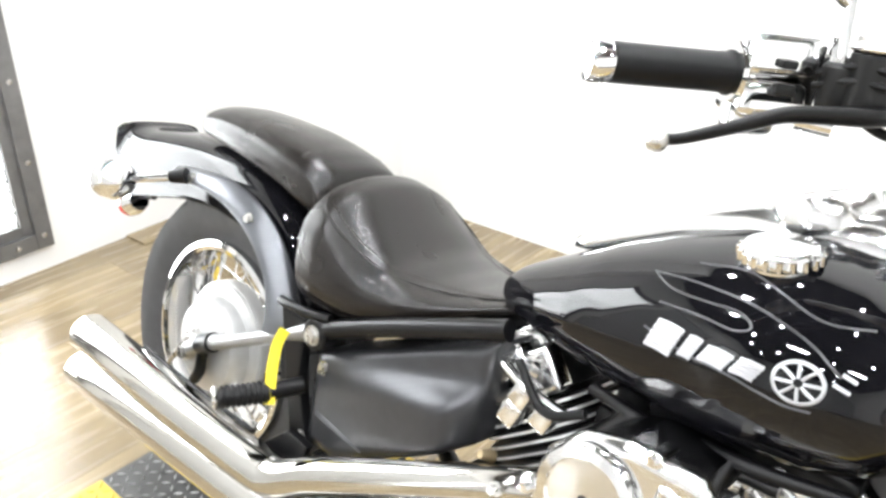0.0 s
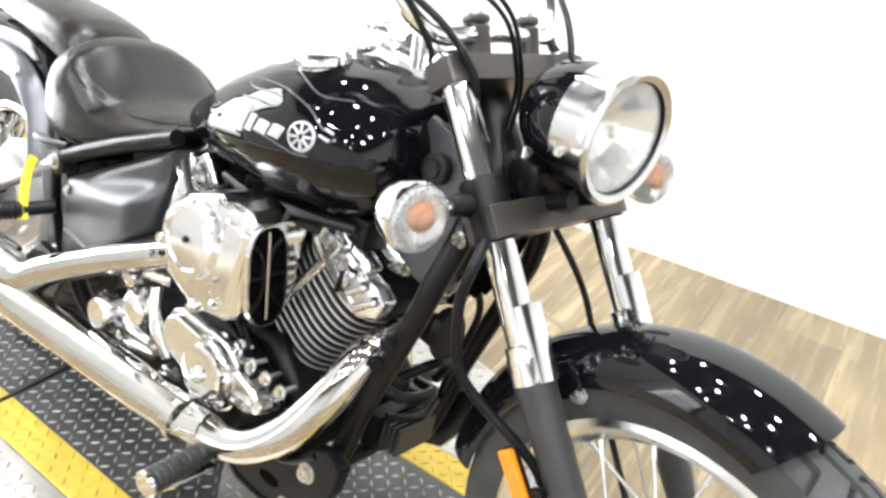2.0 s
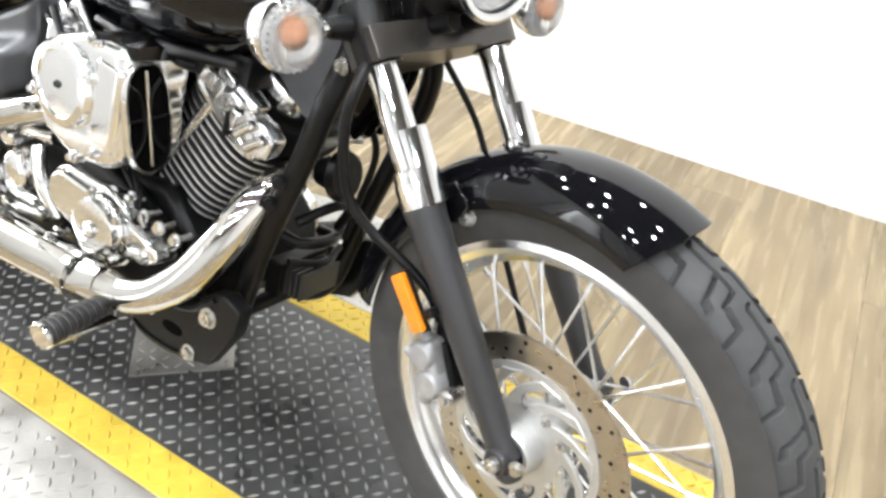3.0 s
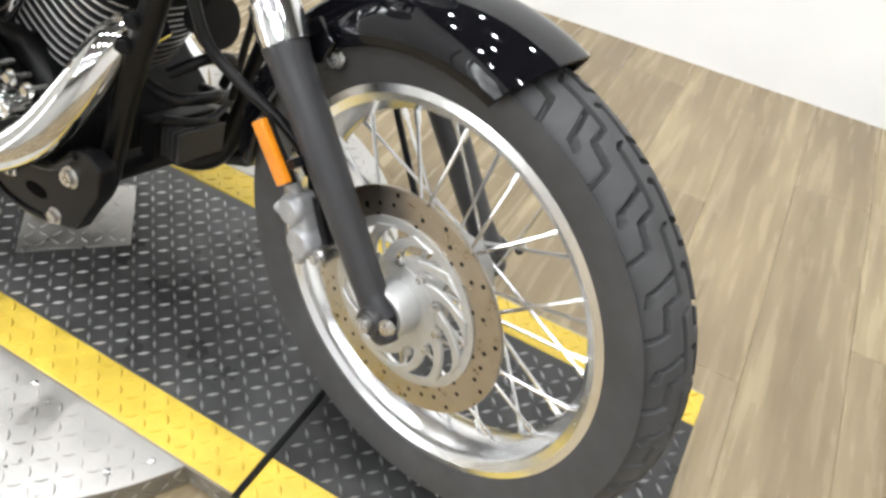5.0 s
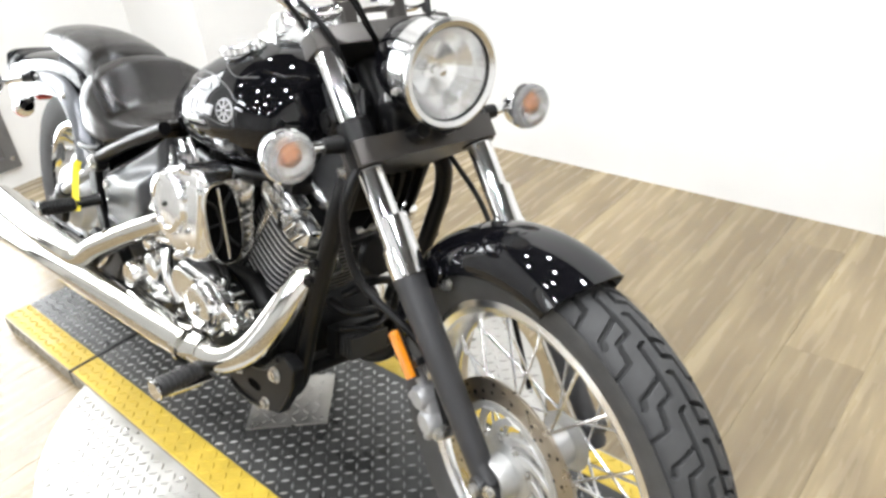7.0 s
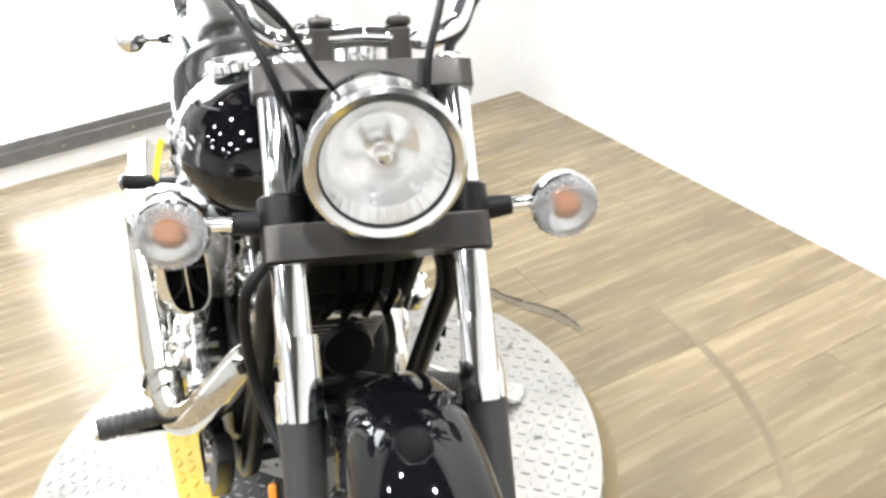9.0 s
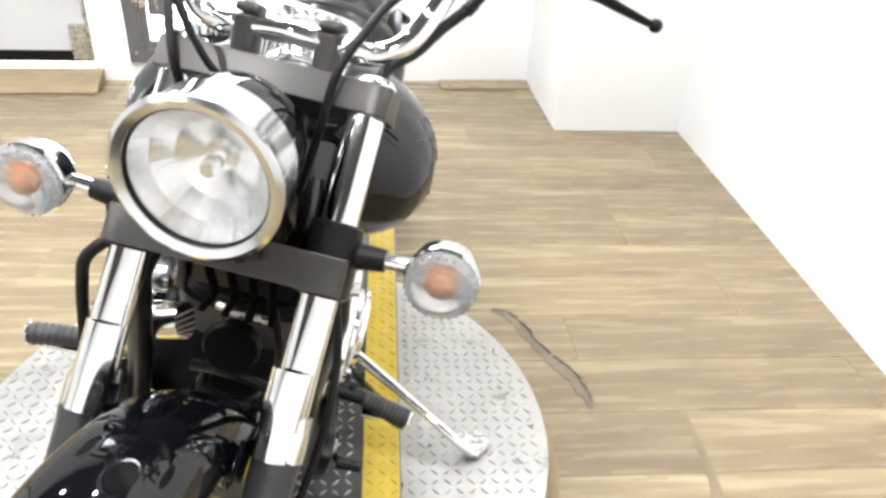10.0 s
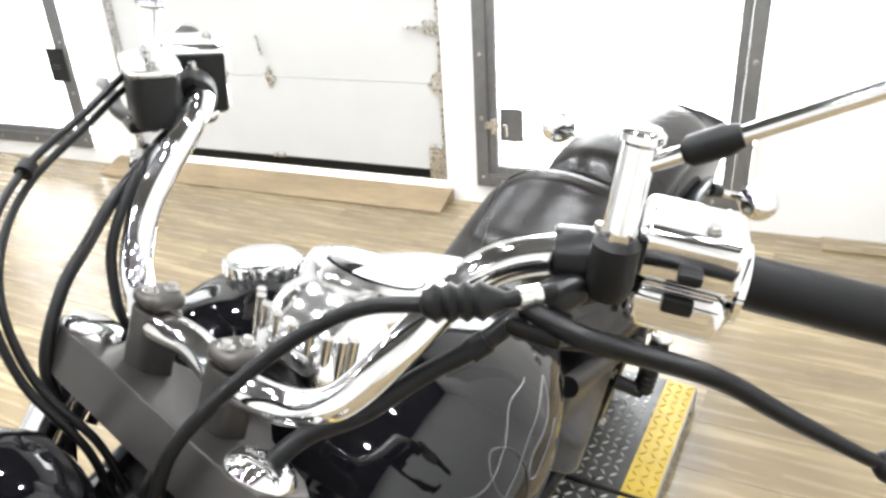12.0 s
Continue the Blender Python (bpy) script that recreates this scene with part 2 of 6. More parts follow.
def grid_mesh(rings, close_u=True, caps=True):
    """Rings of equal length, joined into a skin."""
    bm = bmesh.new()
    vs = [[bm.verts.new(p) for p in r] for r in rings]
    n = len(rings[0])
    for a, b in zip(vs, vs[1:]):
        for i in range(n if close_u else n - 1):
            j = (i + 1) % n
            bm.faces.new((a[i], a[j], b[j], b[i]))
    if caps and close_u:
        bm.faces.new(vs[0][::-1])
        bm.faces.new(vs[-1])
    bmesh.ops.recalc_face_normals(bm, faces=bm.faces[:])
    return bm


def lathe(profile, m=None, seg=48, closed=False):
    """Turns (radius, height) rows about z."""
    bm = bmesh.new()
    rings = []
    for r, h in profile:
        if r < 1e-6:
            rings.append([bm.verts.new((0, 0, h))])
        else:
            rings.append([bm.verts.new((r * math.cos(k * math.tau / seg), r * math.sin(k * math.tau / seg), h)) for k in range(seg)])
    pairs = list(zip(rings, rings[1:]))
    if closed:
        pairs.append((rings[-1], rings[0]))
    for a, b in pairs:
        for i in range(seg):
            j = (i + 1) % seg
            q = [a[i % len(a)], a[j % len(a)], b[j % len(b)], b[i % len(b)]]
            q = [v for k, v in enumerate(q) if v not in q[:k]]
            if len(q) > 2:
                bm.faces.new(q)
    if not closed:
        for r in (rings[0], rings[-1]):
            if len(r) > 2:
                bm.faces.new(r)
    bmesh.ops.recalc_face_normals(bm, faces=bm.faces[:])
    if m is not None:
        bm.transform(m)
    return bm


def along(a, b):
    """The pose whose z runs from a to b."""
    a, b = Vector(a), Vector(b)
    return Matrix.Translation(a) @ (b - a).to_track_quat("Z", "Y").to_matrix().to_4x4()


def rod(a, b, r, seg=16, r2=None, bevel=0.0):
    h = (Vector(b) - Vector(a)).length
    r2 = r if r2 is None else r2
    if bevel:
        pr = [(0, 0), (r - bevel, 0), (r, bevel), (r2, h - bevel), (r2 - bevel, h), (0, h)]
    else:
        pr = [(0, 0), (r, 0), (r2, h), (0, h)]
    return lathe(pr, along(a, b), seg)


def smooth_path(pts, n=8):
    """Catmull-Rom through the points."""
    p = [Vector(v) for v in pts]
    p = [p[0] * 2 - p[1]] + p + [p[-1] * 2 - p[-2]]
    out = []
    for i in range(1, len(p) - 2):
        for k in range(n):
            t = k / n
            a, b, c, d = p[i - 1], p[i], p[i + 1], p[i + 2]
            out.append(0.5 * ((2 * b) + (c - a) * t + (2 * a - 5 * b + 4 * c - d) * t * t + (3 * b - a - 3 * c + d) * t ** 3))
    out.append(p[-2])
    return out


def sweep(pts, radius, seg=12, n=8, smooth=True, flat=1.0):
    """A round tube along the points; radius may be a list, one for each given point."""
    path = smooth_path(pts, n) if smooth else [Vector(v) for v in pts]
    if isinstance(radius, (list, tuple)):
        rad = [float(v) for v in np.interp(np.linspace(0, len(pts) - 1, len(path)), range(len(pts)), radius)]
    else:
        rad = [radius] * len(path)
    tang = [(path[min(i + 1, len(path) - 1)] - path[max(i - 1, 0)]).normalized() for i in range(len(path))]
    u = tang[0].orthogonal().normalized()
    rings = []
    for p, t, r in zip(path, tang, rad):
        u = (u - t * u.dot(t)).normalized()
        v = t.cross(u)
        rings.append([p + r * (math.cos(a) * u + flat * math.sin(a) * v) for a in (k * math.tau / seg for k in range(seg))])
    return grid_mesh(rings)


def prism(outline, depth, m=None, bevel=0.0, seg=2):
    """A plate: the outline in x, y, from z = 0 to depth."""
    bm = bmesh.new()
    f = bm.faces.new([bm.verts.new((x, y, 0)) for x, y in outline])
    r = bmesh.ops.extrude_face_region(bm, geom=[f])
    bmesh.ops.translate(bm, verts=[v for v in r["geom"] if isinstance(v, bmesh.types.BMVert)], vec=(0, 0, depth))
    bmesh.ops.recalc_face_normals(bm, faces=bm.faces[:])
    if bevel:
        es = [e for e in bm.edges if len(e.link_faces) == 2 and e.calc_face_angle(0) > 0.9]
        bmesh.ops.bevel(bm, geom=es, offset=bevel, segments=seg, affect="EDGES", profile=0.5)
    if m is not None:
        bm.transform(m)
    return bm


def oval(w, h, n=24, power=2.6, cx=0.0, cy=0.0):
    """A rounded outline, w and h being half sizes."""
    out = []
    for k in range(n):
        a = k * math.tau / n
        c, s = math.cos(a), math.sin(a)
        out.append((cx + w * math.copysign(abs(c) ** (2 / power), c), cy + h * math.copysign(abs(s) ** (2 / power), s)))
    return out


def bolt(place, out, r=0.007, h=0.006, seg=6):
    """A hexagon bolt head on a washer."""
    a = Vector(place)
    o = Vector(out).normalized()
    return join(rod(a, a + o * h * 0.35, r * 1.45, 14), rod(a, a + o * h * 1.5, r, seg))


SIDE = Matrix.Rotation(radians(90), 4, "X")


def side_plate(outline, y0, y1, bevel=0.0, seg=2):
    """A plate whose outline is given in x, z, from y0 to y1."""
    return prism(outline, y1 - y0, Matrix.Translation((0, y1, 0)) @ SIDE, bevel, seg)


# ---- the room ----
# Back wall runs from BW0 to BW1; side wall from SW0 to SW1; inner faces.
BACK = Matrix.Translation((-2.13, 0.35, -0.022)) @ Matrix.Rotation(radians(5.5), 4, "Z")  # local y along the wall, x into the room
FARW = Matrix.Translation((0.0, 1.676, -0.022)) @ Matrix.Rotation(radians(1.2), 4, "Z")  # local x along the wall, -y into the room
PT = 0.03  # top of the turntable
FLOOR = -0.022


def setting(name, bm, material, label, category, m=None):
    ob = link_mesh(name, bm, material)
    if m is not None:
        ob.matrix_world = m
    return tagged(ob, label, category, kind="structure")


# floor: sub-floor slab, planks on it at the end of the file
floor = setting("floor", span(-3.2, 3.55, -5.2, 2.6, FLOOR - 0.12, FLOOR - 0.004), GROUT, "brown wood-look vinyl plank floor with scuffs", "floor")
# back wall with its openings: local y of the openings
DOOR_Y0, DOOR_Y1 = -1.055, 0.035  # mesh security door
GAR_Y0, GAR_Y1 = -2.96, -1.195  # garage door
FARD_Y1 = -3.25
H = CEIL + 0.03
wall_back = setting(
    "wall_back",
    join(
        span(-0.16, 0, DOOR_Y1, 1.7, 0, H),
        span(-0.16, 0, GAR_Y1, DOOR_Y0, 0, H),
        span(-0.16, 0, FARD_Y1, GAR_Y0, 0, H),
        span(-0.16, 0, DOOR_Y0, DOOR_Y1, 0, 0.078),
        span(-0.16, 0, DOOR_Y0, DOOR_Y1, 2.25, H),
        span(-0.16, 0, GAR_Y0, GAR_Y1, 2.4, H),
        span(-0.16, 0, -5.6, FARD_Y1 - 1.1, 0, H),
        span(-0.16, 0, FARD_Y1 - 1.1, FARD_Y1, 2.25, H),
        span(-0.16, 0, FARD_Y1 - 1.1, FARD_Y1, 0, 0.078),
    ),
    WHITE, "plain white painted wall with door openings", "wall", BACK)
wall_side = setting("wall_side", span(-3.0, 3.6, 0, 0.16, 0, H), WHITE, "plain white painted drywall wall", "wall", FARW)
pillar = setting("pillar", span(-2.4, -1.625, 1.100, 1.80, 0, H, 0.004), WHITE, "boxed-out white corner pillar", "pillar", Matrix.Translation((-1.625, 1.100, FLOOR)) @ Matrix.Rotation(radians(2.6), 4, "Z") @ Matrix.Translation((1.625, -1.100, 0)))
# Unseen walls, added to close the room; place and tone set for the reflections.
unseen_wall_front = setting("unseen_wall_front", span(3.4, 3.55, -5.2, 2.6, FLOOR, H), GREYWALL, "plain off-white wall added out of view to brighten reflections", "wall")
unseen_wall_right = setting("unseen_wall_right", span(-3.2, 3.55, -5.05, -4.9, FLOOR, H), DARKWALL, "plain grey wall added out of view to tone reflections", "wall")
ceiling = setting("ceiling", span(-3.2, 3.55, -5.2, 2.6, H, H + 0.1), CEILING, "dark painted ceiling", "ceiling")


def security_door(name, w, h, m):
    """A raw steel angle frame with expanded mesh and glass behind it; local y across, x into the room."""
    root = thing(name, "raw steel framed security door with expanded metal mesh over glass", "door", m, kind="structure")
    t, d = 0.055, 0.02
    for nm, b in (("frame_jamb", span(0, d, 0, t, 0, h, 0.002)), ("frame_jamb", span(0, d, w - t, w, 0, h, 0.002)), ("frame_sill", span(0.001, d - 0.001, t, w - t, 0, t, 0.002)), ("frame_head", span(0.001, d - 0.001, t, w - t, h - t, h, 0.002))):
        part(nm, b, FRAMESTEEL, root)
    t2 = t + 0.001
    for nm, b in (("leaf_stile", span(-0.02, 0.008, t2, t2 + 0.035, t2, h - t2, 0.002)), ("leaf_stile", span(-0.02, 0.008, w - t2 - 0.035, w - t2, t2, h - t2, 0.002)), ("leaf_rail", span(-0.019, 0.007, t2 + 0.035, w - t2 - 0.035, t2, t2 + 0.035, 0.002)), ("leaf_rail", span(-0.019, 0.007, t2 + 0.035, w - t2 - 0.035, h - t2 - 0.035, h - t2, 0.002))):
        part(nm, b, FRAMESTEEL, root)
    # expanded metal mesh
    bm = bmesh.new()
    a0, a1, z0, z1 = t2 + 0.03, w - t2 - 0.03, t2 + 0.03, min(h - t2 - 0.03, 1.35)
    px, pz, r = 0.036, 0.018, 0.0016
    ny, nz = int((a1 - a0) / px), int((z1 - z0) / pz)
    def strand(y_a, z_a, y_b, z_b):
        dy, dz = y_b - y_a, z_b - z_a
        L = math.hypot(dy, dz)
        oy, oz = -dz / L * r, dy / L * r
        v = [bm.verts.new((x, y + s * oy, z + s * oz)) for (y, z) in ((y_a, z_a), (y_b, z_b)) for x, s in ((-0.012, 1), (-0.012, -1), (-0.009, -1), (-0.009, 1))]
        for q in ((0, 1, 5, 4), (1, 2, 6, 5), (2, 3, 7, 6), (3, 0, 4, 7)):
            bm.faces.new([v[k] for k in q])
    for i in range(ny):
        for j in range(nz):
            y, z = a0 + i * px, z0 + j * pz
            if (i + j) % 2 == 0:
                strand(y, z, y + px, z + pz)
            else:
                strand(y, z + pz, y + px, z)
    tagged(part("mesh_panel", bm, FRAMESTEEL, root, "expanded diamond metal mesh"), kind="stuff")
    pane = part("pane", span(-0.075, -0.069, 0.02, w - 0.02, 0.02, h - 0.02), GLASS, root)
    pane.visible_shadow = False
    for z in (0.045, 0.30, 0.56, 0.82, 1.08, 1.34):
        for y in (t * 0.5, w - t * 0.5):
            part("bolt", bolt((d, y, z), (1, 0, 0), 0.006, 0.004, 12), STEEL, root)
    for k in range(4):
        part("bolt", bolt((d, 0.12 + k * (w - 0.24) / 3, t * 0.5), (1, 0, 0), 0.006, 0.004, 12), STEEL, root)
    return root


door_1 = security_door("door_1", 1.075, 2.15, BACK @ Matrix.Translation((0.002, DOOR_Y0 + 0.008, 0.085)))
# latch plate and handle of the mesh door
part("latch_plate", span(-0.009, -0.004, 0.10, 0.20, 0.20, 0.34, 0.001), FRAMESTEEL, door_1, "perforated steel latch plate")
part("latch", join(span(0.008, 0.026, 0.045, 0.095, 0.255, 0.285, 0.003), sweep([(0.02, 0.09, 0.28), (0.04, 0.12, 0.28), (0.04, 0.14, 0.278), (0.036, 0.142, 0.235)], 0.005, 8), span(0.006, 0.02, 0.07, 0.1, 0.235, 0.3, 0.002)), STEEL, door_1, "galvanised slide latch")
door_2 = security_door("door_2", 1.08, 2.15, BACK @ Matrix.Translation((0.002, FARD_Y1 - 1.09, 0.085)))
part("sign", span(0.021, 0.024, 0.94, 1.06, 0.36, 0.53), PLASTIC, door_2, "small dark sign")
part("sign_line", span(0.024, 0.0245, 0.965, 1.015, 0.44, 0.446), DECALGREY, door_2)
part("sign_line", span(0.024, 0.0245, 0.965, 1.015, 0.425, 0.43), DECALGREY, door_2)
# daylight outside
backdrop = setting("backdrop", span(-1.6, -1.55, -6.5, 2.0, -0.5, 3.5), DAYLIGHT, "bright daylight outside the doors", "daylight", BACK)
window_lamp("daylight_door", BACK @ Matrix.Translation((-0.17, (DOOR_Y0 + DOOR_Y1) / 2, 1.15)) @ Matrix.Rotation(radians(-90), 4, "Y"), 2.1, 1.1, 30)
window_lamp("daylight_far_door", BACK @ Matrix.Translation((-0.17, FARD_Y1 - 0.55, 1.15)) @ Matrix.Rotation(radians(-90), 4, "Y"), 2.1, 1.0, 30)

# garage door
garage = thing("garage_door", "white sectional overhead garage door with steel hinges", "garage door", BACK @ Matrix.Translation((-0.06, 0, 0.085)), kind="structure")
ph = 0.405
for k in range(6):
    part("panel", span(-0.03, 0.02, GAR_Y0 + 0.005, GAR_Y1 - 0.005, k * ph + 0.012 + (0.02 if k == 0 else 0), (k + 1) * ph - 0.001 + 0.012, 0.004), GDOOR, garage)
part("bottom_seal", span(-0.025, 0.022, GAR_Y0 + 0.005, GAR_Y1 - 0.005, -0.015, 0.032, 0.006), HOSE, garage, "black rubber bottom seal")


def hinge(y, z):
    b = join(
        prism(oval(0.028, 0.055, 12, 1.3), 0.003, Matrix.Translation((0.0205, y, z)) @ Matrix.Rotation(radians(90), 4, "Y") @ Matrix.Rotation(radians(90), 4, "Z")),
        rod((0.026, y - 0.035, z), (0.026, y + 0.035, z), 0.007, 10),
        bolt((0.0235, y, z + 0.03), (1, 0, 0), 0.005, 0.004), bolt((0.0235, y, z - 0.03), (1, 0, 0), 0.005, 0.004))
    return part("hinge", b, STEEL, garage, "galvanised hinge")


for z in (ph + 0.012, 2 * ph + 0.012, 3 * ph + 0.012):
    for y in (GAR_Y1 - 0.045, (GAR_Y0 + GAR_Y1) / 2, GAR_Y0 + 0.06):
        hinge(y, z)
part("handle", join(span(0.02, 0.03, GAR_Y1 - 0.09, GAR_Y1 - 0.02, 0.62, 0.68, 0.003), rod((0.04, GAR_Y1 - 0.17, 0.652), (0.04, GAR_Y1 - 0.04, 0.652), 0.006, 10)), STEEL, garage, "slide lock bolt")
part("corner_bracket", span(0.02, 0.05, GAR_Y1 - 0.085, GAR_Y1 - 0.02, 0.0, 0.15, 0.004), STEEL, garage, "galvanised bottom roller bracket")
part("lift_handle", span(0.02, 0.045, -2.11, -2.05, 0.035, 0.055, 0.004), STEEL, garage)
part("track", span(0.02, 0.06, GAR_Y1 - 0.016, GAR_Y1 - 0.004, 0.0, 2.1, 0.002), STEEL, garage, "galvanised door track")
part("track", span(0.02, 0.06, GAR_Y0 + 0.006, GAR_Y0 + 0.02, 0.0, 2.1, 0.002), STEEL, garage, "galvanised door track")
part("cable_hook", sweep([(0.03, -2.1, 0.52), (0.05, -2.09, 0.55), (0.05, -2.1, 0.60), (0.03, -2.12, 0.60)], 0.005, 8), STEEL, garage)

# sloped wooden threshold in front of the garage door
threshold = link_mesh("threshold_ramp", prism([(0, 0), (0.17, 0), (0.168, 0.006), (0.03, 0.05), (0, 0.05)], 1.92, Matrix.Translation((0.0, -1.165, 0.0)) @ Matrix.Rotation(radians(90), 4, "X"), 0.003), PLYWOOD)
threshold.matrix_world = BACK @ Matrix.Translation((-0.001, 0.0, 0.004))
tagged(threshold, "sloped bare plywood threshold in front of garage door", "threshold ramp", kind="structure")
plank_base = link_mesh("baseboard", span(0.004, 0.115, 0.30, 0.74, 0.001, 0.010, 0.003), VINYL)
plank_base.matrix_world = BACK
tagged(plank_base, "brown wood-look strip lying along the wall foot", "baseboard", kind="structure")

# ---- turntable and motorcycle platform ----
def tread(x0, x1, y0, y1, keep, pitch=0.0238, length=0.0215, wide=0.0060, high=0.0030, z=0.0):
    """Raised lozenges in alternating directions, as on tread plate."""
    bm = bmesh.new()
    verts, faces = [], []
    nx, ny = int((x1 - x0) / pitch) + 1, int((y1 - y0) / pitch) + 1
    for i in range(nx):
        for j in range(ny):
            cx, cy = x0 + (i + 0.5) * pitch, y0 + (j + 0.5) * pitch
            m = length * 0.37
            if not (x0 + m < cx < x1 - m and y0 + m < cy < y1 - m and keep(cx, cy)):
                continue
            a = radians(45 if (i + j) % 2 else -45)
            c, s = math.cos(a), math.sin(a)
            k = len(verts)
            for u, v, h in ((-length / 2, 0, 0), (0, -wide / 2, 0), (length / 2, 0, 0), (0, wide / 2, 0), (-length * 0.33, 0, high * 0.8), (length * 0.33, 0, high * 0.8), (0, -wide * 0.20, high), (0, wide * 0.20, high)):
                verts.append((cx + c * u - s * v, cy + s * u + c * v, z + h))
            faces += [(k, k + 1, k + 6, k + 4), (k + 1, k + 2, k + 5, k + 6), (k + 2, k + 3, k + 7, k + 5), (k + 3, k, k + 4, k + 7), (k + 4, k + 6, k + 5, k + 7)]
    me = bpy.data.meshes.new("tread")
    me.from_pydata(verts, [], faces)
    bm.from_mesh(me)
    bpy.data.meshes.remove(me)
    return bm


PX0, PX1, PY0, PY1 = -0.99, 1.207, -0.141, 0.425
INL, INH = -0.067, 0.352
JX = (-0.543, 0.667)
DC, DR = (0.06, 0.148), 0.593
turntable = link_mesh("turntable", lathe([(0, FLOOR + 0.002), (DR, FLOOR + 0.002), (DR, PT - 0.0035), (DR - 0.001, PT - 0.0025), (0, PT - 0.0025)], Matrix.Translation((*DC, 0)), 128), ALUPLATE)
tagged(turntable, "round silver aluminium tread plate turntable on the floor", "turntable")
tb = tread(DC[0] - DR, DC[0] + DR, DC[1] - DR, DC[1] + DR, lambda x, y: math.hypot(x - DC[0], y - DC[1]) < DR - 0.012 and not (PY0 - 0.01 < y < PY1 + 0.01), z=PT - 0.0026)
tagged(part("tread_pattern", tb, ALUPLATE, turntable), kind="stuff")
skirt = tread(0, math.tau * DR, 0.0, PT - FLOOR - 0.006, lambda x, y: True, pitch=0.0215)
for v in skirt.verts:
    ang, out = v.co.x / DR, DR - 0.0001 + v.co.z
    v.co = (DC[0] + out * math.cos(ang), DC[1] + out * math.sin(ang), FLOOR + 0.004 + v.co.y)
tagged(part("tread_skirt", skirt, SKIRT, turntable, "worn tread plate skirt"), kind="stuff")
part("skirt_band", lathe([(DR - 0.0005, FLOOR + 0.0025), (DR + 0.0004, FLOOR + 0.0025), (DR + 0.0004, PT - 0.005), (DR - 0.0005, PT - 0.005)], Matrix.Translation((*DC, 0)), 128, True), SKIRT, turntable)
for k in range(14):
    a = radians(12 + k * 360 / 14)
    x, y = DC[0] + (DR - 0.03) * math.cos(a), DC[1] + (DR - 0.03) * math.sin(a)
    if not PY0 - 0.02 < y < PY1 + 0.02:
        part("screw", lathe([(0, 0), (0.006, 0), (0.0055, 0.002), (0.003, 0.003), (0, 0.003)], Matrix.Translation((x, y, PT - 0.002)), 12), STEEL, turntable)
for x, y in ((0.295, -0.161), (0.532, -0.164), (-0.2, -0.162), (0.05, -0.162), (-0.2, 0.446), (0.3, 0.446)):
    part("screw", lathe([(0, 0), (0.006, 0), (0.0055, 0.002), (0.003, 0.003), (0, 0.003)], Matrix.Translation((x, y, PT - 0.002)), 12), STEEL, turntable)

segs = [(PX0, JX[0] - 0.005), (JX[0] + 0.005, JX[1] - 0.005), (JX[1] + 0.005, PX1)]
for x0, x1 in segs:
    plat = link_mesh("platform_section", span(x0, x1, INL, INH, FLOOR + 0.003, PT, 0.0015, 1), DIMPLATE if x0 > JX[1] else BLACKPLATE)
    tagged(plat, "black tread plate platform section with yellow painted edges", "platform", group="platform sections")
    for a, b in ((PY0, INL), (INH, PY1)):
        st = part("edge_strip", span(x0, x1, a, b, FLOOR + 0.003, PT + 0.0004, 0.002, 1), YELLOW, plat, "yellow painted tread plate edge")
        tagged(part("tread_pattern", tread(x0 + 0.006, x1 - 0.006, a + 0.003, b - 0.002, lambda x, y: True, z=PT + 0.0003), YELLOW, st), kind="stuff")
        y0 = a - 0.004 if a == PY0 else b
        e = part("edge_face", span(x0, x1, y0, y0 + 0.004, FLOOR + 0.003, PT - 0.002), SKIRT, plat, "worn bare tread plate skirt")
        sk = at(tread(x0, x1, 0.0, PT - FLOOR - 0.006, lambda x, y: True, pitch=0.0215), Matrix.Translation((0, y0 + (0.0001 if a == PY0 else 0.0039), FLOOR + 0.004)) @ Matrix.Rotation(radians(90 if a == PY0 else -90), 4, "X") @ Matrix.Scale(1 if a == PY0 else -1, 4, (0, 1, 0)))
        tagged(part("tread_pattern", sk, SKIRT, e), kind="stuff")
    tagged(part("tread_pattern", tread(x0 + 0.006, x1 - 0.006, INL, INH - 0.005, lambda x, y: True, z=PT - 0.0001), DIMTREAD if x0 > JX[1] else WORNTREAD, plat), kind="stuff")
for x in JX:
    g = link_mesh("joint_seal", span(x - 0.0048, x + 0.0048, PY0 - 0.006, PY1 + 0.006, FLOOR + 0.004, PT + 0.002, 0.001, 1), HOSE)
    tagged(g, "black rubber seal between platform sections", "seal", group="platform seals")
for x, y in ((0.832, -0.095),):
    pin = link_mesh("red_pin", lathe([(0, 0), (0.009, 0), (0.0085, 0.003), (0.005, 0.005), (0, 0.005)], Matrix.Translation((x, y, PT)), 14), RED)
    tagged(pin, "small red plug in platform edge", "plug", group="plugs")

# ---- ceiling lights ----
lamp_xy = [(-1.2 + 1.0 * i + 0.25 * (j % 2), 1.1 - 0.95 * j) for i in range(4) for j in range(6)]
for x, y in lamp_xy:
    d = thing("ceiling_light", "round white recessed LED ceiling light", "ceiling light", Matrix.Translation((x, y, H)), group="ceiling lights")
    part("trim_ring", lathe([(0.042, 0), (0.042, -0.012), (0.05, -0.012), (0.056, -0.002), (0.056, 0)], None, 32, True), TRIM, d)
    part("diffuser", lathe([(0, -0.004), (0.041, -0.004), (0.041, -0.001), (0, -0.001)], None, 32), LEDGLOW, d)
    disk_lamp("led_lamp", Matrix.Translation((x, y, H - 0.02)), 0.085, LAMP_POWER, (0.95, 0.975, 1.0))

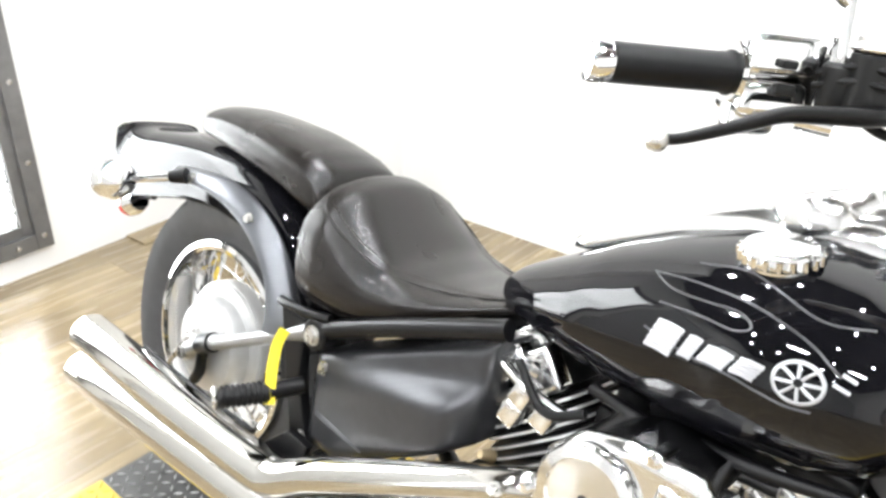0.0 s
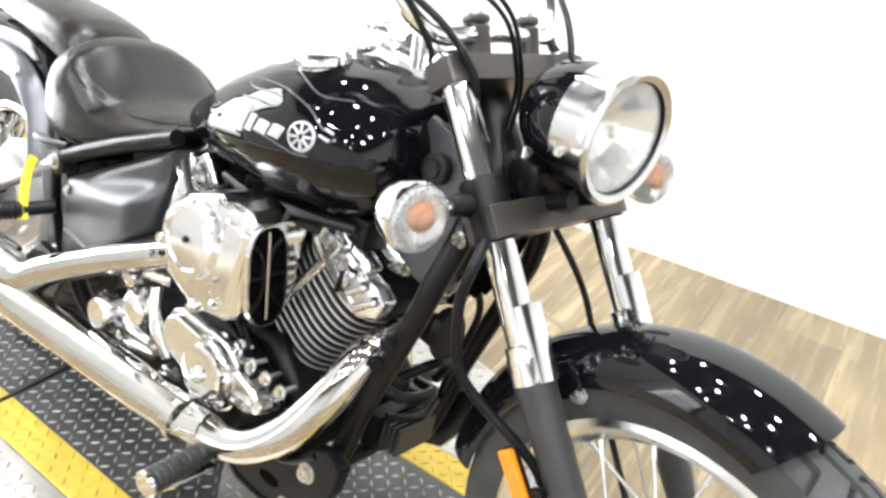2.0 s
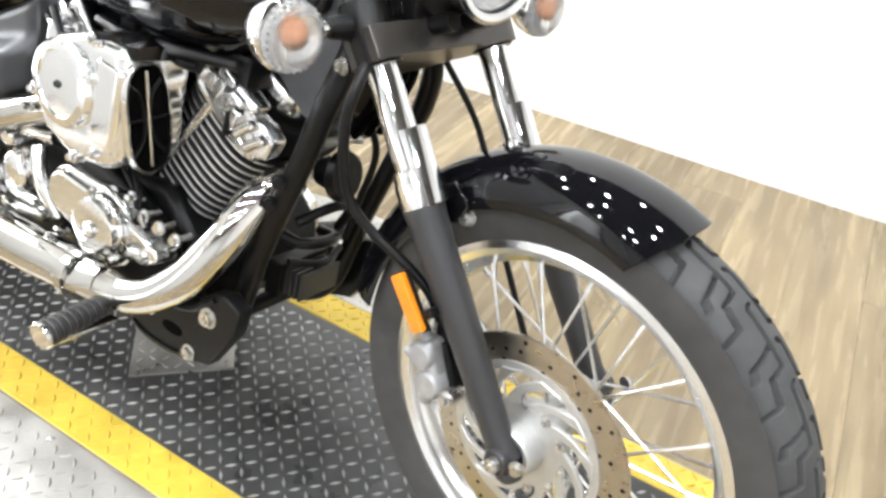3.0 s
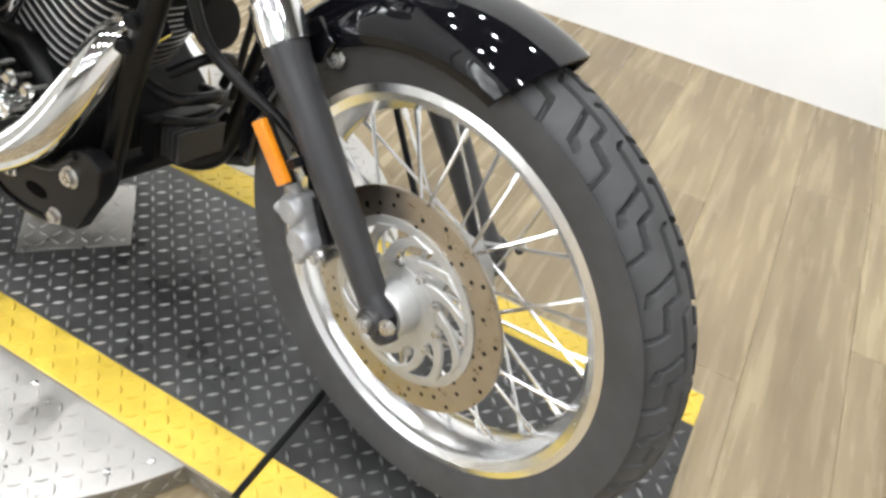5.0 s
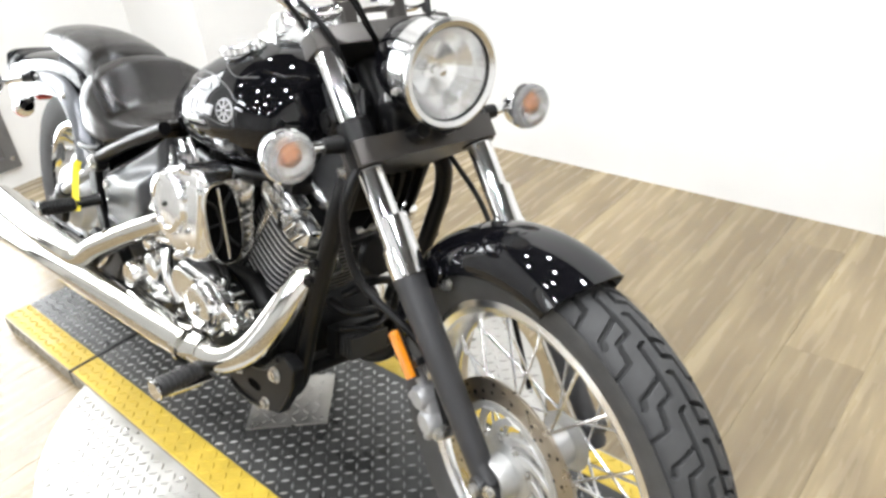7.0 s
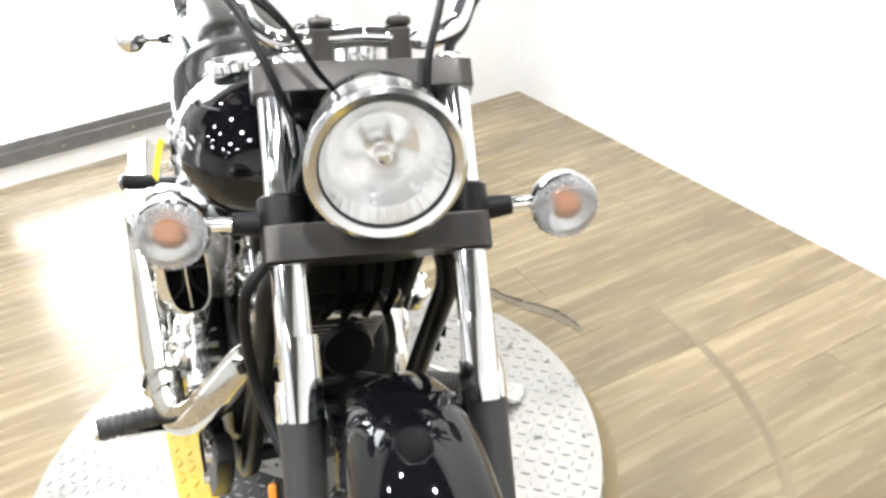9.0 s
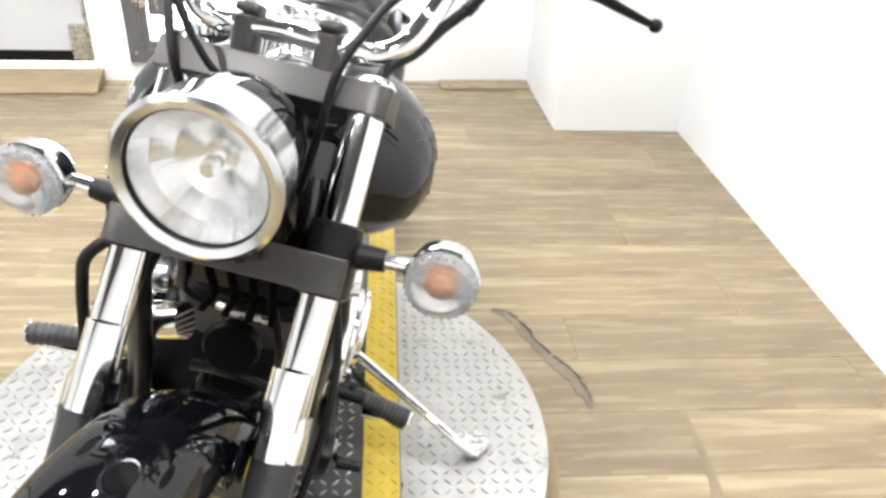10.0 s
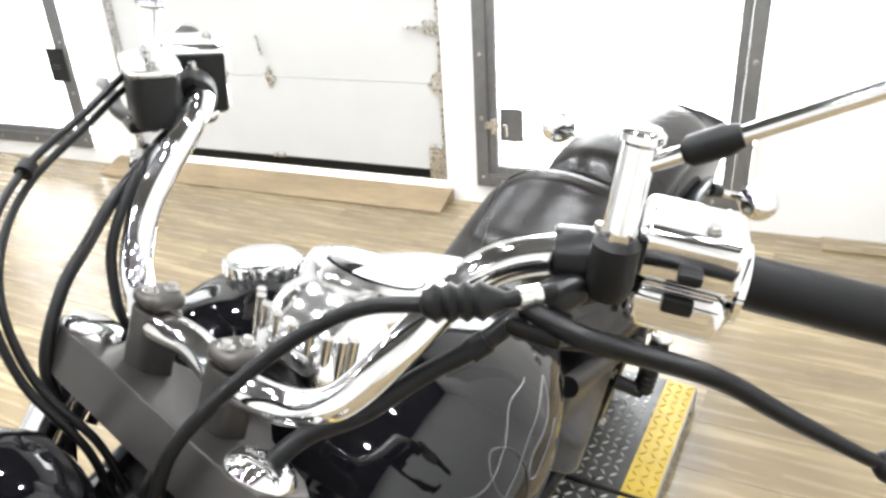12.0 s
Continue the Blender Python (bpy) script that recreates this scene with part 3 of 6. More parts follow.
plate = link_mesh("tread_plate_offcut", prism([(0.0, 0.0), (0.192, 0.0), (0.192, 0.17), (0.0, 0.17)], 0.006, pose(0.046, 0.006, PT + 0.002, 0, 0, 42), 0.001), ALUPLATE)
tagged(plate, "small silver tread plate lying under the motorcycle", "plate")
tagged(part("tread_pattern", at(tread(0.005, 0.187, 0.005, 0.165, lambda x, y: True, z=0.006), pose(0.046, 0.006, PT + 0.002, 0, 0, 42)), ALUPLATE, plate), kind="stuff")
part("screw", lathe([(0, 0), (0.005, 0), (0.004, 0.003), (0, 0.003)], pose(0.046, 0.006, PT + 0.008, 0, 0, 42) @ Matrix.Translation((0.178, 0.012, 0)), 12), STEEL, plate)


def torn_patch(pts, label, h=0.0012, material=None, ragged=0.35):
    """A ragged raised flake of torn floor covering, along a line of (x, y, half width)."""
    left, right = [], []
    rr = random.Random(len(pts) + 7)
    path = smooth_path([Vector((x, y, w)) for x, y, w in pts], 16)
    ends = [1.0, 1.0]
    for i, p in enumerate(path):
        q = path[min(i + 1, len(path) - 1)] - path[max(i - 1, 0)]
        n = Vector((-q.y, q.x)).normalized()
        ends = [0.7 * e + 0.3 * rr.uniform(1 - 1.6 * ragged, 1 + 1.6 * ragged) for e in ends]
        wl, wr = (max(0.001, p.z * e) for e in ends)
        left.append((p.x + n.x * wl, p.y + n.y * wl))
        right.append((p.x - n.x * wr, p.y - n.y * wr))
    ob = link_mesh("torn_floor_patch", prism(left + right[::-1], h, Matrix.Translation((0, 0, FLOOR + 0.0003))), material or TORN)
    tagged(ob, label, "floor damage", kind="structure")
    return ob


torn_patch([(-0.54, 0.455, 0.004), (-0.53, 0.50, 0.010), (-0.55, 0.55, 0.009), (-0.552, 0.585, 0.003)], "small curled tear in the vinyl floor")
torn_patch([(-0.402, 0.690, 0.006), (-0.385, 0.720, 0.011), (-0.325, 0.754, 0.014), (-0.235, 0.797, 0.016), (-0.155, 0.842, 0.016), (-0.085, 0.871, 0.013), (-0.03, 0.878, 0.006)], "long worn torn strip in the vinyl floor beside the turntable", 0.0012, TORN, 0.6)
edge = smooth_path([Vector(p) for p in ((-0.402, 0.688, 0), (-0.392, 0.728, 0), (-0.335, 0.766, 0), (-0.245, 0.810, 0), (-0.165, 0.855, 0), (-0.095, 0.884, 0), (-0.035, 0.890, 0))], 8)
flake = random.Random(21)
k = 0
while k < len(edge) - 4:
    n = flake.randint(3, 6)
    run = edge[k:k + n]
    off = flake.uniform(-0.004, 0.004)
    torn_patch([(p.x + off + flake.uniform(-0.002, 0.002), p.y - off + flake.uniform(-0.002, 0.002), flake.uniform(0.0012, 0.0042)) for p in run], "curled ragged edge of torn vinyl floor", flake.uniform(0.002, 0.005), FRAYED, 0.8)
    k += n - flake.randint(0, 1)
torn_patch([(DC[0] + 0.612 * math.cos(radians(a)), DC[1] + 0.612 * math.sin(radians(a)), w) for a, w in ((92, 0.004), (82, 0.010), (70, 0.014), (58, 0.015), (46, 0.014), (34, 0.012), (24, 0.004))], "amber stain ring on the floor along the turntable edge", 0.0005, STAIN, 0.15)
for rad, wid in ((0.95, 0.010),):
    torn_patch([(DC[0] + rad * math.cos(radians(a)), DC[1] + rad * math.sin(radians(a)), w) for a, w in ((96, 0.003), (84, wid), (74, wid * 1.2), (64, wid), (54, wid), (42, 0.003))], "faint curved tyre scuff on the floor", 0.0004, SCUFF, 0.2)

# ---- the motorcycle ----
# Built upright in its own axes: x ahead, y to its left, z up from the ground; then leaned on its side stand.
RAKE = radians(35)
STEER_AXIS = Vector((-math.sin(RAKE), 0, math.cos(RAKE)))
STEER_FOOT = Vector((0.958, 0, 0))
STEER = Matrix.Translation(STEER_FOOT) @ Matrix.Rotation(radians(-12.42), 4, STEER_AXIS) @ Matrix.Translation(-STEER_FOOT)
bike = thing("motorcycle", "black and chrome cruiser motorcycle leaning on its side stand", "motorcycle", pose(0.010, 0.077, 0.032, -14.13, 0, -3.38))
FA, RA = Vector((0.81, 0, 0.335)), Vector((-0.805, 0, 0.3265))


def tyre_mesh(R, width, bead, n, nu, nv, depth):
    """The tyre about y: a carcass whose tread is cut by n zigzag grooves on each half; nu steps to a groove."""
    hw, h = width / 2, R - bead
    side = []
    for k in range(9):
        t = k / 8
        side.append((bead + 0.010 + h * 0.62 * t, hw * (0.70 + 0.30 * math.sin(t * math.pi / 2) ** 0.8)))
    us = np.linspace(-1, 1, nv + 1)
    crown = [(R - h * 0.30 * abs(u) ** 2.4, -u * hw * (0.985 - 0.10 * abs(u) ** 4)) for u in us]
    prof = np.array(side + crown + [(r, -y) for r, y in reversed(side)] + [(bead, -hw * 0.62), (bead, hw * 0.62)])
    cut = np.zeros((nu, len(prof)))
    step = math.tau * R / n
    line = [(0.04, 0.0), (0.20, 0.06), (0.20, 0.79), (0.55, 0.86), (0.60, 1.18), (0.90, 1.27)]
    branch = [(0.20, 0.50), (0.74, 0.67), (0.78, 0.81)]
    segs = [((a0 * hw, c0 * step), (a1 * hw, c1 * step)) for (a0, c0), (a1, c1) in list(zip(line, line[1:])) + list(zip(branch, branch[1:]))]
    y = prof[9:9 + nv + 1, 1][None, :]
    s = (np.arange(nu) / nu)[:, None]
    s = ((s + np.where(y > 0, 0.5, 0.0)) % 1.0) * step
    av = np.abs(y) + 0 * s
    best = np.full(s.shape, 9.0)
    for (a0, c0), (a1, c1) in segs:
        for k in (0, 1):
            p, q, da, dc = av - a0, s + k * step - c0, a1 - a0, c1 - c0
            f = np.clip((p * da + q * dc) / (da * da + dc * dc), 0, 1)
            best = np.minimum(best, np.hypot(p - f * da, q - f * dc))
    wide = 0.0023 * (1 + 0.25 * (width > 0.15))
    cut[:, 9:9 + nv + 1] = depth * np.clip((wide + 0.0009 - best) / 0.0009, 0, 1)
    verts = []
    m, total = len(prof), n * nu
    for i in range(total):
        c, sn = math.cos(i * math.tau / total), math.sin(i * math.tau / total)
        rr = prof[:, 0] - cut[i % nu]
        verts.append(np.stack([rr * sn, prof[:, 1], rr * c], 1))
    verts = np.concatenate(verts)
    i, j = np.meshgrid(np.arange(total), np.arange(m), indexing="ij")
    i2, j2 = (i + 1) % total, (j + 1) % m
    faces = np.stack([i * m + j, i2 * m + j, i2 * m + j2, i * m + j2], -1).reshape(-1, 4)
    me = bpy.data.meshes.new("tyre")
    me.from_pydata(verts.tolist(), [], faces.tolist())
    bm = bmesh.new()
    bm.from_mesh(me)
    bpy.data.meshes.remove(me)
    bmesh.ops.recalc_face_normals(bm, faces=bm.faces[:])
    return bm


def wheel(name, centre, R, width, bead, spokes, steer, label, n_groove, drum):
    c = Matrix.Translation(centre)
    hub_w = 0.055 if not drum else 0.075
    hub = part(name, lathe([(0.012, -hub_w), (0.045, -hub_w), (0.05, -hub_w + 0.006), (0.033, -hub_w + 0.016), (0.03, 0), (0.033, hub_w - 0.016), (0.05, hub_w - 0.006), (0.045, hub_w), (0.012, hub_w)], c @ Y_AXIS, 40, True), CAST, bike, label, steer)
    part("tyre", at(tyre_mesh(R, width, bead, n_groove, 70 if not drum else 36, 96 if not drum else 64, 0.011), c), RUBBER, hub, "black rubber tyre with zigzag tread grooves", steer, 35)
    w = width * (0.44 if drum else 0.36)
    rim = [(bead + 0.012, -w), (bead + 0.014, -w - 0.003), (bead + 0.004, -w - 0.005), (bead - 0.006, -w + 0.001), (bead - 0.009, -w + 0.012), (bead - 0.020, -w * 0.42), (bead - 0.024, 0), (bead - 0.020, w * 0.42), (bead - 0.009, w - 0.012), (bead - 0.006, w - 0.001), (bead + 0.004, w + 0.005), (bead + 0.014, w + 0.003), (bead + 0.012, w)]
    part("rim", lathe(rim, c @ Y_AXIS, 96, True), CHROME if drum else RIMMET, hub, "polished chrome wire wheel rim", steer)
    rr = bead - 0.021
    for k in range(spokes):
        side = 1 if k % 2 else -1
        pair = k // 2
        a = pair * math.tau / (spokes / 2) + (0.5 * math.tau / (spokes / 2) if side > 0 else 0)
        lean = radians(38) * (1 if pair % 2 else -1)
        hr = 0.046
        a_h = a + lean
        p = Vector((rr * math.sin(a), side * 0.008, rr * math.cos(a)))
        q = Vector((hr * math.sin(a_h), side * (hub_w - 0.003), hr * math.cos(a_h)))
        b = join(rod(q, p, 0.0024, 7), rod(p - (p - q).normalized() * 0.018, p, 0.0038, 7))
        part("spoke", at(b, c), RIMMET, hub, "", steer)
    return hub


front_wheel = wheel("front_wheel", FA, 0.331, 0.104, 0.244, 36, True, "front wire-spoke wheel with chrome rim", 24, False)
rear_wheel = wheel("rear_wheel", RA, 0.3265, 0.172, 0.196, 36, False, "rear wire-spoke wheel with chrome rim", 22, True)

# front brake disc on the right: drilled ring on a spoked carrier
DISC_Y = -0.066
c = Matrix.Translation(FA + Vector((0, DISC_Y, 0)))
brake_disc = part("brake_disc", lathe([(0.106, -0.0025), (0.1485, -0.0025), (0.149, 0), (0.1485, 0.0025), (0.106, 0.0025)], c @ Y_AXIS, 96, True), mat("brake_disc_steel", (0.47, 0.425, 0.36), 0.32, 1.0, vary=0.15, scale=60, rough_vary=0.08), front_wheel, "drilled bronze-tinted steel brake disc", True)
for k in range(36):
    for r, off in ((0.113, 0), (0.127, 0.33), (0.141, 0.66)):
        a = (k + off) * math.tau / 36
        if (k % 3) == int(off * 3) or r == 0.127 and k % 2 == 0:
            # Black plugs for the holes: their darkness is put into the colour.
            b = rod((r * math.sin(a), -0.0029, r * math.cos(a)), (r * math.sin(a), 0.0029, r * math.cos(a)), 0.003, 8)
            part("drill_hole_plug", at(b, c), HOSE, front_wheel, "", True)
part("disc_carrier", lathe([(0.04, -0.008), (0.058, -0.008), (0.06, -0.004), (0.06, 0.003), (0.04, 0.003)], c @ Y_AXIS, 48, True), CAST, front_wheel, "", True)
for k in range(11):
    a = k * math.tau / 11
    out, inn = [], []
    for q in range(7):
        f = q / 6
        r, th, hw = 0.052 + 0.052 * f, a + 0.75 * f ** 1.3, 0.0092 + 0.007 * (2 * f - 1) ** 4
        out.append((r * math.sin(th + hw / r), r * math.cos(th + hw / r)))
        inn.append((r * math.sin(th - hw / r), r * math.cos(th - hw / r)))
    part("carrier_arm", at(side_plate(out + inn[::-1], -0.0075, -0.001, 0.001, 1), c), CAST, front_wheel, "", True)
    part("carrier_bolt", bolt(c @ Vector((0.062 * math.sin(a + 0.42), -0.0075, 0.062 * math.cos(a + 0.42))), (0, -1, 0), 0.0045, 0.004), STEEL, front_wheel, "", True)
part("disc_ring", lathe([(0.1, -0.005), (0.112, -0.005), (0.112, -0.0028), (0.1, -0.0028)], c @ Y_AXIS, 64, True), CAST, front_wheel, "", True)
part("hub_seal", lathe([(0.008, -0.030), (0.0225, -0.030), (0.0225, -0.01), (0.008, -0.01)], c @ Y_AXIS, 32, True), HOSE, front_wheel, "black axle seal", True)
part("hub_cover", lathe([(0.0226, -0.034), (0.030, -0.036), (0.033, -0.032), (0.035, -0.008), (0.049, -0.006), (0.049, 0.03), (0.0226, 0.03)], c @ Y_AXIS, 40, True), CAST, front_wheel, "machined aluminium hub cover", True)

# ---- forks ----
FY = 0.104
AXD = Vector((-math.sin(RAKE), 0, math.cos(RAKE)))
FORK0 = Vector((0.797, 0, 0.331))  # fork line at axle height


def fork_at(s, y):
    return FORK0 + AXD * s + Vector((0, y, 0))


for sy in (-1, 1):
    y = FY * sy
    fork = part("fork_leg", lathe([(0, -0.03), (0.014, -0.03), (0.0185, -0.022), (0.0195, 0.05), (0.0215, 0.14), (0.0245, 0.29), (0.0250, 0.31), (0.0262, 0.318), (0.0262, 0.345), (0.024, 0.347), (0.0, 0.347)], along(fork_at(0, y) + Vector((0.012, 0, 0)), fork_at(0.347, y)), 32), LEGPAINT, bike, "satin black front fork lower leg", True)
    part("fork_tube", rod(fork_at(0.33, y), fork_at(0.722, y), 0.0205, 32), CHROME, fork, "polished chrome fork tube", True)
    part("fork_collar", lathe([(0.0206, 0), (0.0268, 0), (0.0268, 0.03), (0.0250, 0.033), (0.0250, 0.045), (0.0206, 0.047)], along(fork_at(0.318, y), fork_at(1, y)), 32), POLISH, fork, "chrome fork collar", True)
    # flat bent guard plate in front of the tube
    g = [(0.005 + 0.0275 * math.cos(radians(q)), 0.0235 * math.sin(radians(q))) for q in range(-66, 67, 12)]
    g += [(x - 0.003, yy * 0.90) for x, yy in reversed(g)]
    guard = prism(g, 0.092, None, 0.0, 1)
    fwd = Matrix.Translation(fork_at(0.318, y - 0.004 * sy)) @ Matrix.Rotation(-RAKE, 4, "Y")
    part("fork_guard", at(guard, fwd), CHROME, fork, "bright metal fork tube guard", True)
    part("fork_cap", lathe([(0, 0), (0.024, 0), (0.024, 0.004), (0.019, 0.010), (0.012, 0.012), (0, 0.012)], along(fork_at(0.716, y), fork_at(1, y)), 24), CHROME, fork, "chrome fork cap", True)
    foot = FORK0 + Vector((0.012, y, 0.003))
    part("axle_clamp", join(lathe([(0, -0.022), (0.016, -0.022), (0.019, -0.017), (0.019, 0.017), (0.016, 0.022), (0, 0.022)], Matrix.Translation(foot) @ Y_AXIS, 28), rod(fork_at(0.04, y) + Vector((0.011, 0, 0)), foot + Vector((0.008, 0, 0)), 0.0175, 20)), LEGPAINT, fork, "", True)
    part("axle_nut", join(rod(foot + Vector((0, 0.022 * sy, 0)), foot + Vector((0, 0.030 * sy, 0)), 0.0095, 20), rod(foot + Vector((0, 0.030 * sy, 0)), foot + Vector((0, 0.034 * sy, 0)), 0.006, 6)), STEEL, fork, "zinc plated axle bolt", True)
    part("pinch_bolt", bolt(foot + Vector((0.03, 0.02 * sy, 0.016)), (0.3, sy, 0), 0.007, 0.006), STEEL, fork, "", True)
    # reflector
    if sy < 0:
        rm = Matrix.Translation((0.648, -0.142, 0.484)) @ Matrix.Rotation(radians(-40), 4, "Y")
        part("side_reflector", box(0.022, 0.010, 0.077, rm, 0.003), AMBER, fork, "amber side reflector", True)
        part("reflector_bracket", join(box(0.026, 0.004, 0.081, rm @ Matrix.Translation((0, 0.007, 0)), 0.001), box(0.024, 0.016, 0.012, rm @ Matrix.Translation((0.016, 0.012, -0.02)), 0.003)), SATIN, fork, "", True)
for sy in (-1, 1):
    part("fender_bolt", bolt(fork_at(0.318, FY * sy) + Vector((0.035, -0.045 * sy, -0.012)), (0.3, sy, 0.2), 0.008, 0.006), STEEL, bike, "", True)

# triple clamps
def clamp(s, thick, name, depth):
    mid = fork_at(s, 0)
    outline = [(depth, -0.105), (depth, 0.105), (depth - 0.006, 0.127), (-0.02, 0.132), (-0.034, 0.112), (-0.05, 0.06), (-0.075, 0.03), (-0.075, -0.03), (-0.05, -0.06), (-0.034, -0.112), (-0.02, -0.132), (depth - 0.006, -0.127)]
    return part(name, prism(outline, thick, Matrix.Translation(mid - AXD * thick / 2) @ Matrix.Rotation(-RAKE, 4, "Y"), 0.0018), CLAMPMET, bike, "dark metal fork clamp", True)


upper_clamp = clamp(0.700, 0.034, "upper_fork_clamp", 0.026)
lower_clamp = clamp(0.512, 0.040, "lower_fork_clamp", 0.032)
for sy in (-1, 1):
    part("clamp_sleeve", rod(fork_at(0.489, FY * sy), fork_at(0.568, FY * sy), 0.029, 28, bevel=0.003), SATIN, lower_clamp, "", True)
    part("clamp_bolt", bolt(fork_at(0.492, FY * sy) + Vector((-0.035, 0.025 * sy, -0.01)), (-0.2, sy, 0), 0.008, 0.006), STEEL, lower_clamp, "", True)
part("steering_nut", join(rod(fork_at(0.712, 0) + Vector((-0.045, 0, -0.03)), fork_at(0.735, 0) + Vector((-0.045, 0, -0.03)), 0.019, 6)), CHROME, upper_clamp, "chrome steering stem nut", True)
part("steering_stem", rod(fork_at(0.50, 0) + Vector((-0.055, 0, -0.02)), fork_at(0.70, 0) + Vector((-0.055, 0, -0.02)), 0.032, 24), SATIN, bike, "", True)

# ---- headlight ----
HD = Vector((0.584, 0, 0.874))
hm = Matrix.Translation(HD) @ Matrix.Rotation(radians(90 + 2), 4, "Y") @ Matrix.Scale(0.81, 4)
headlight = part("headlight", lathe([(0, -0.165), (0.03, -0.164), (0.06, -0.152), (0.080, -0.125), (0.089, -0.085), (0.0905, -0.05), (0.0885, -0.05), (0.087, -0.085), (0.078, -0.123), (0.058, -0.149), (0.03, -0.160), (0, -0.161)], hm, 56), PAINT, bike, "round headlight in a gloss black shell", True)
part("chrome_bezel", lathe([(0.0908, -0.062), (0.0925, -0.06), (0.094, -0.02), (0.1, 0.002), (0.1, 0.008), (0.094, 0.012), (0.084, 0.008), (0.082, 0.0), (0.084, -0.03), (0.088, -0.055)], hm, 64, True), BEZEL, headlight, "chrome headlight bezel ring", True)
bowl = part("reflector_bowl", lathe([(0, -0.07), (0.02, -0.066), (0.05, -0.048), (0.07, -0.026), (0.0825, -0.004), (0.0835, -0.006), (0.072, -0.029), (0.052, -0.052), (0.02, -0.07), (0, -0.0745)], hm, 40), BOWL, headlight, "faceted mirror reflector bowl", True, 6)
part("bulb_cap", lathe([(0, -0.02), (0.008, -0.021), (0.011, -0.026), (0.011, -0.045), (0.006, -0.064), (0, -0.064)], hm, 20), CHROME, headlight, "", True)
lens = part("lens", lathe([(0, 0.010), (0.03, 0.0092), (0.06, 0.0065), (0.083, 0.001), (0.083, -0.002), (0.06, 0.0035), (0.03, 0.0062), (0, 0.007)], hm, 56), HEADLENS, headlight, "clear glass headlight lens", True)
lens.visible_shadow = False
part("bezel_gasket", lathe([(0.081, 0.0), (0.0845, 0.006), (0.0850, 0.0085), (0.0815, 0.0045)], hm, 64, True), HOSE, headlight, "thin black lens gasket", True)
part("bezel_screw", bolt(HD + Vector((-0.03, -0.074, -0.02)), (0, -1, 0), 0.004, 0.004), STEEL, headlight, "", True)
part("headlight_bracket", sweep([(0.555, -0.03, 0.79), (0.52, -0.03, 0.775), (0.50, -0.03, 0.77)], 0.012, 10), SATIN, headlight, "", True)
part("headlight_bracket", sweep([(0.555, 0.03, 0.79), (0.52, 0.03, 0.775), (0.50, 0.03, 0.77)], 0.012, 10), SATIN, headlight, "", True)


# ---- turn signals ----
def signal(centre, root, lens_mat, steer, forward=1, label="round chrome turn signal with clear lens and amber bulb"):
    c = Vector(centre)
    m = Matrix.Translation(c) @ Matrix.Rotation(radians(90 * forward), 4, "Y")
    s = part("turn_signal", lathe([(0, -0.047), (0.012, -0.046), (0.028, -0.036), (0.038, -0.018), (0.041, 0.0), (0.041, 0.004), (0.0385, 0.006), (0.037, 0.0), (0.037, -0.001), (0.036, -0.012), (0.02, -0.034), (0, -0.041)], m, 40), CHROME, bike, label, steer)
    part("reflector_cup", lathe([(0.0372, 0.002), (0.033, -0.016), (0.02, -0.030), (0, -0.036), (0, -0.034), (0.019, -0.028), (0.031, -0.015), (0.0355, 0.002)], m, 36), CHROME, s, "silver reflector cup", steer)
    ln = part("lens", lathe([(0.0378, 0.004), (0.0378, 0.011), (0.035, 0.019), (0.026, 0.026), (0.013, 0.0295), (0, 0.0305), (0, 0.0275), (0.013, 0.0265), (0.025, 0.023), (0.033, 0.016), (0.0355, 0.004)], m, 40), lens_mat, s, "clear domed lens", steer)
    ln.visible_shadow = False
    for k in range(28):
        a = k * math.tau / 28
        part("lens_flute", rod(m @ Vector((0.0375 * math.cos(a), 0.0375 * math.sin(a), 0.002)), m @ Vector((0.0360 * math.cos(a), 0.0360 * math.sin(a), 0.0165)), 0.0022, 6), lens_mat, ln, "", steer).visible_shadow = False
    part("bulb", lathe([(0, 0.011), (0.007, 0.0095), (0.013, 0.004), (0.0155, -0.005), (0.013, -0.017), (0.008, -0.026), (0, -0.031)], m @ Matrix.Translation((-0.003 if forward > 0 else 0.003, 0, 0)), 24), BULB, s, "amber bulb", steer)
    side = 1 if root[1] < c.y else -1
    a = c - Vector((0.012 * forward, side * 0.036, 0.0))
    part("stalk", rod(Vector(root), a, 0.0085, 16), CHROME, s, "chrome stalk", steer)
    d = (a - Vector(root)).normalized()
    part("stalk_boot", rod(Vector(root) - d * 0.028, Vector(root) + d * 0.004, 0.015, 18, 0.012), HOSE, s, "black rubber stalk boot", steer)
    return s


for sy in (-1, 1):
    signal((0.495, 0.225 * sy, 0.774), (0.483, 0.158 * sy, 0.772), LENS, True)
    signal((-0.958, 0.238 * sy, 0.632), (-0.885, 0.160 * sy, 0.652), LENS, False, -1)

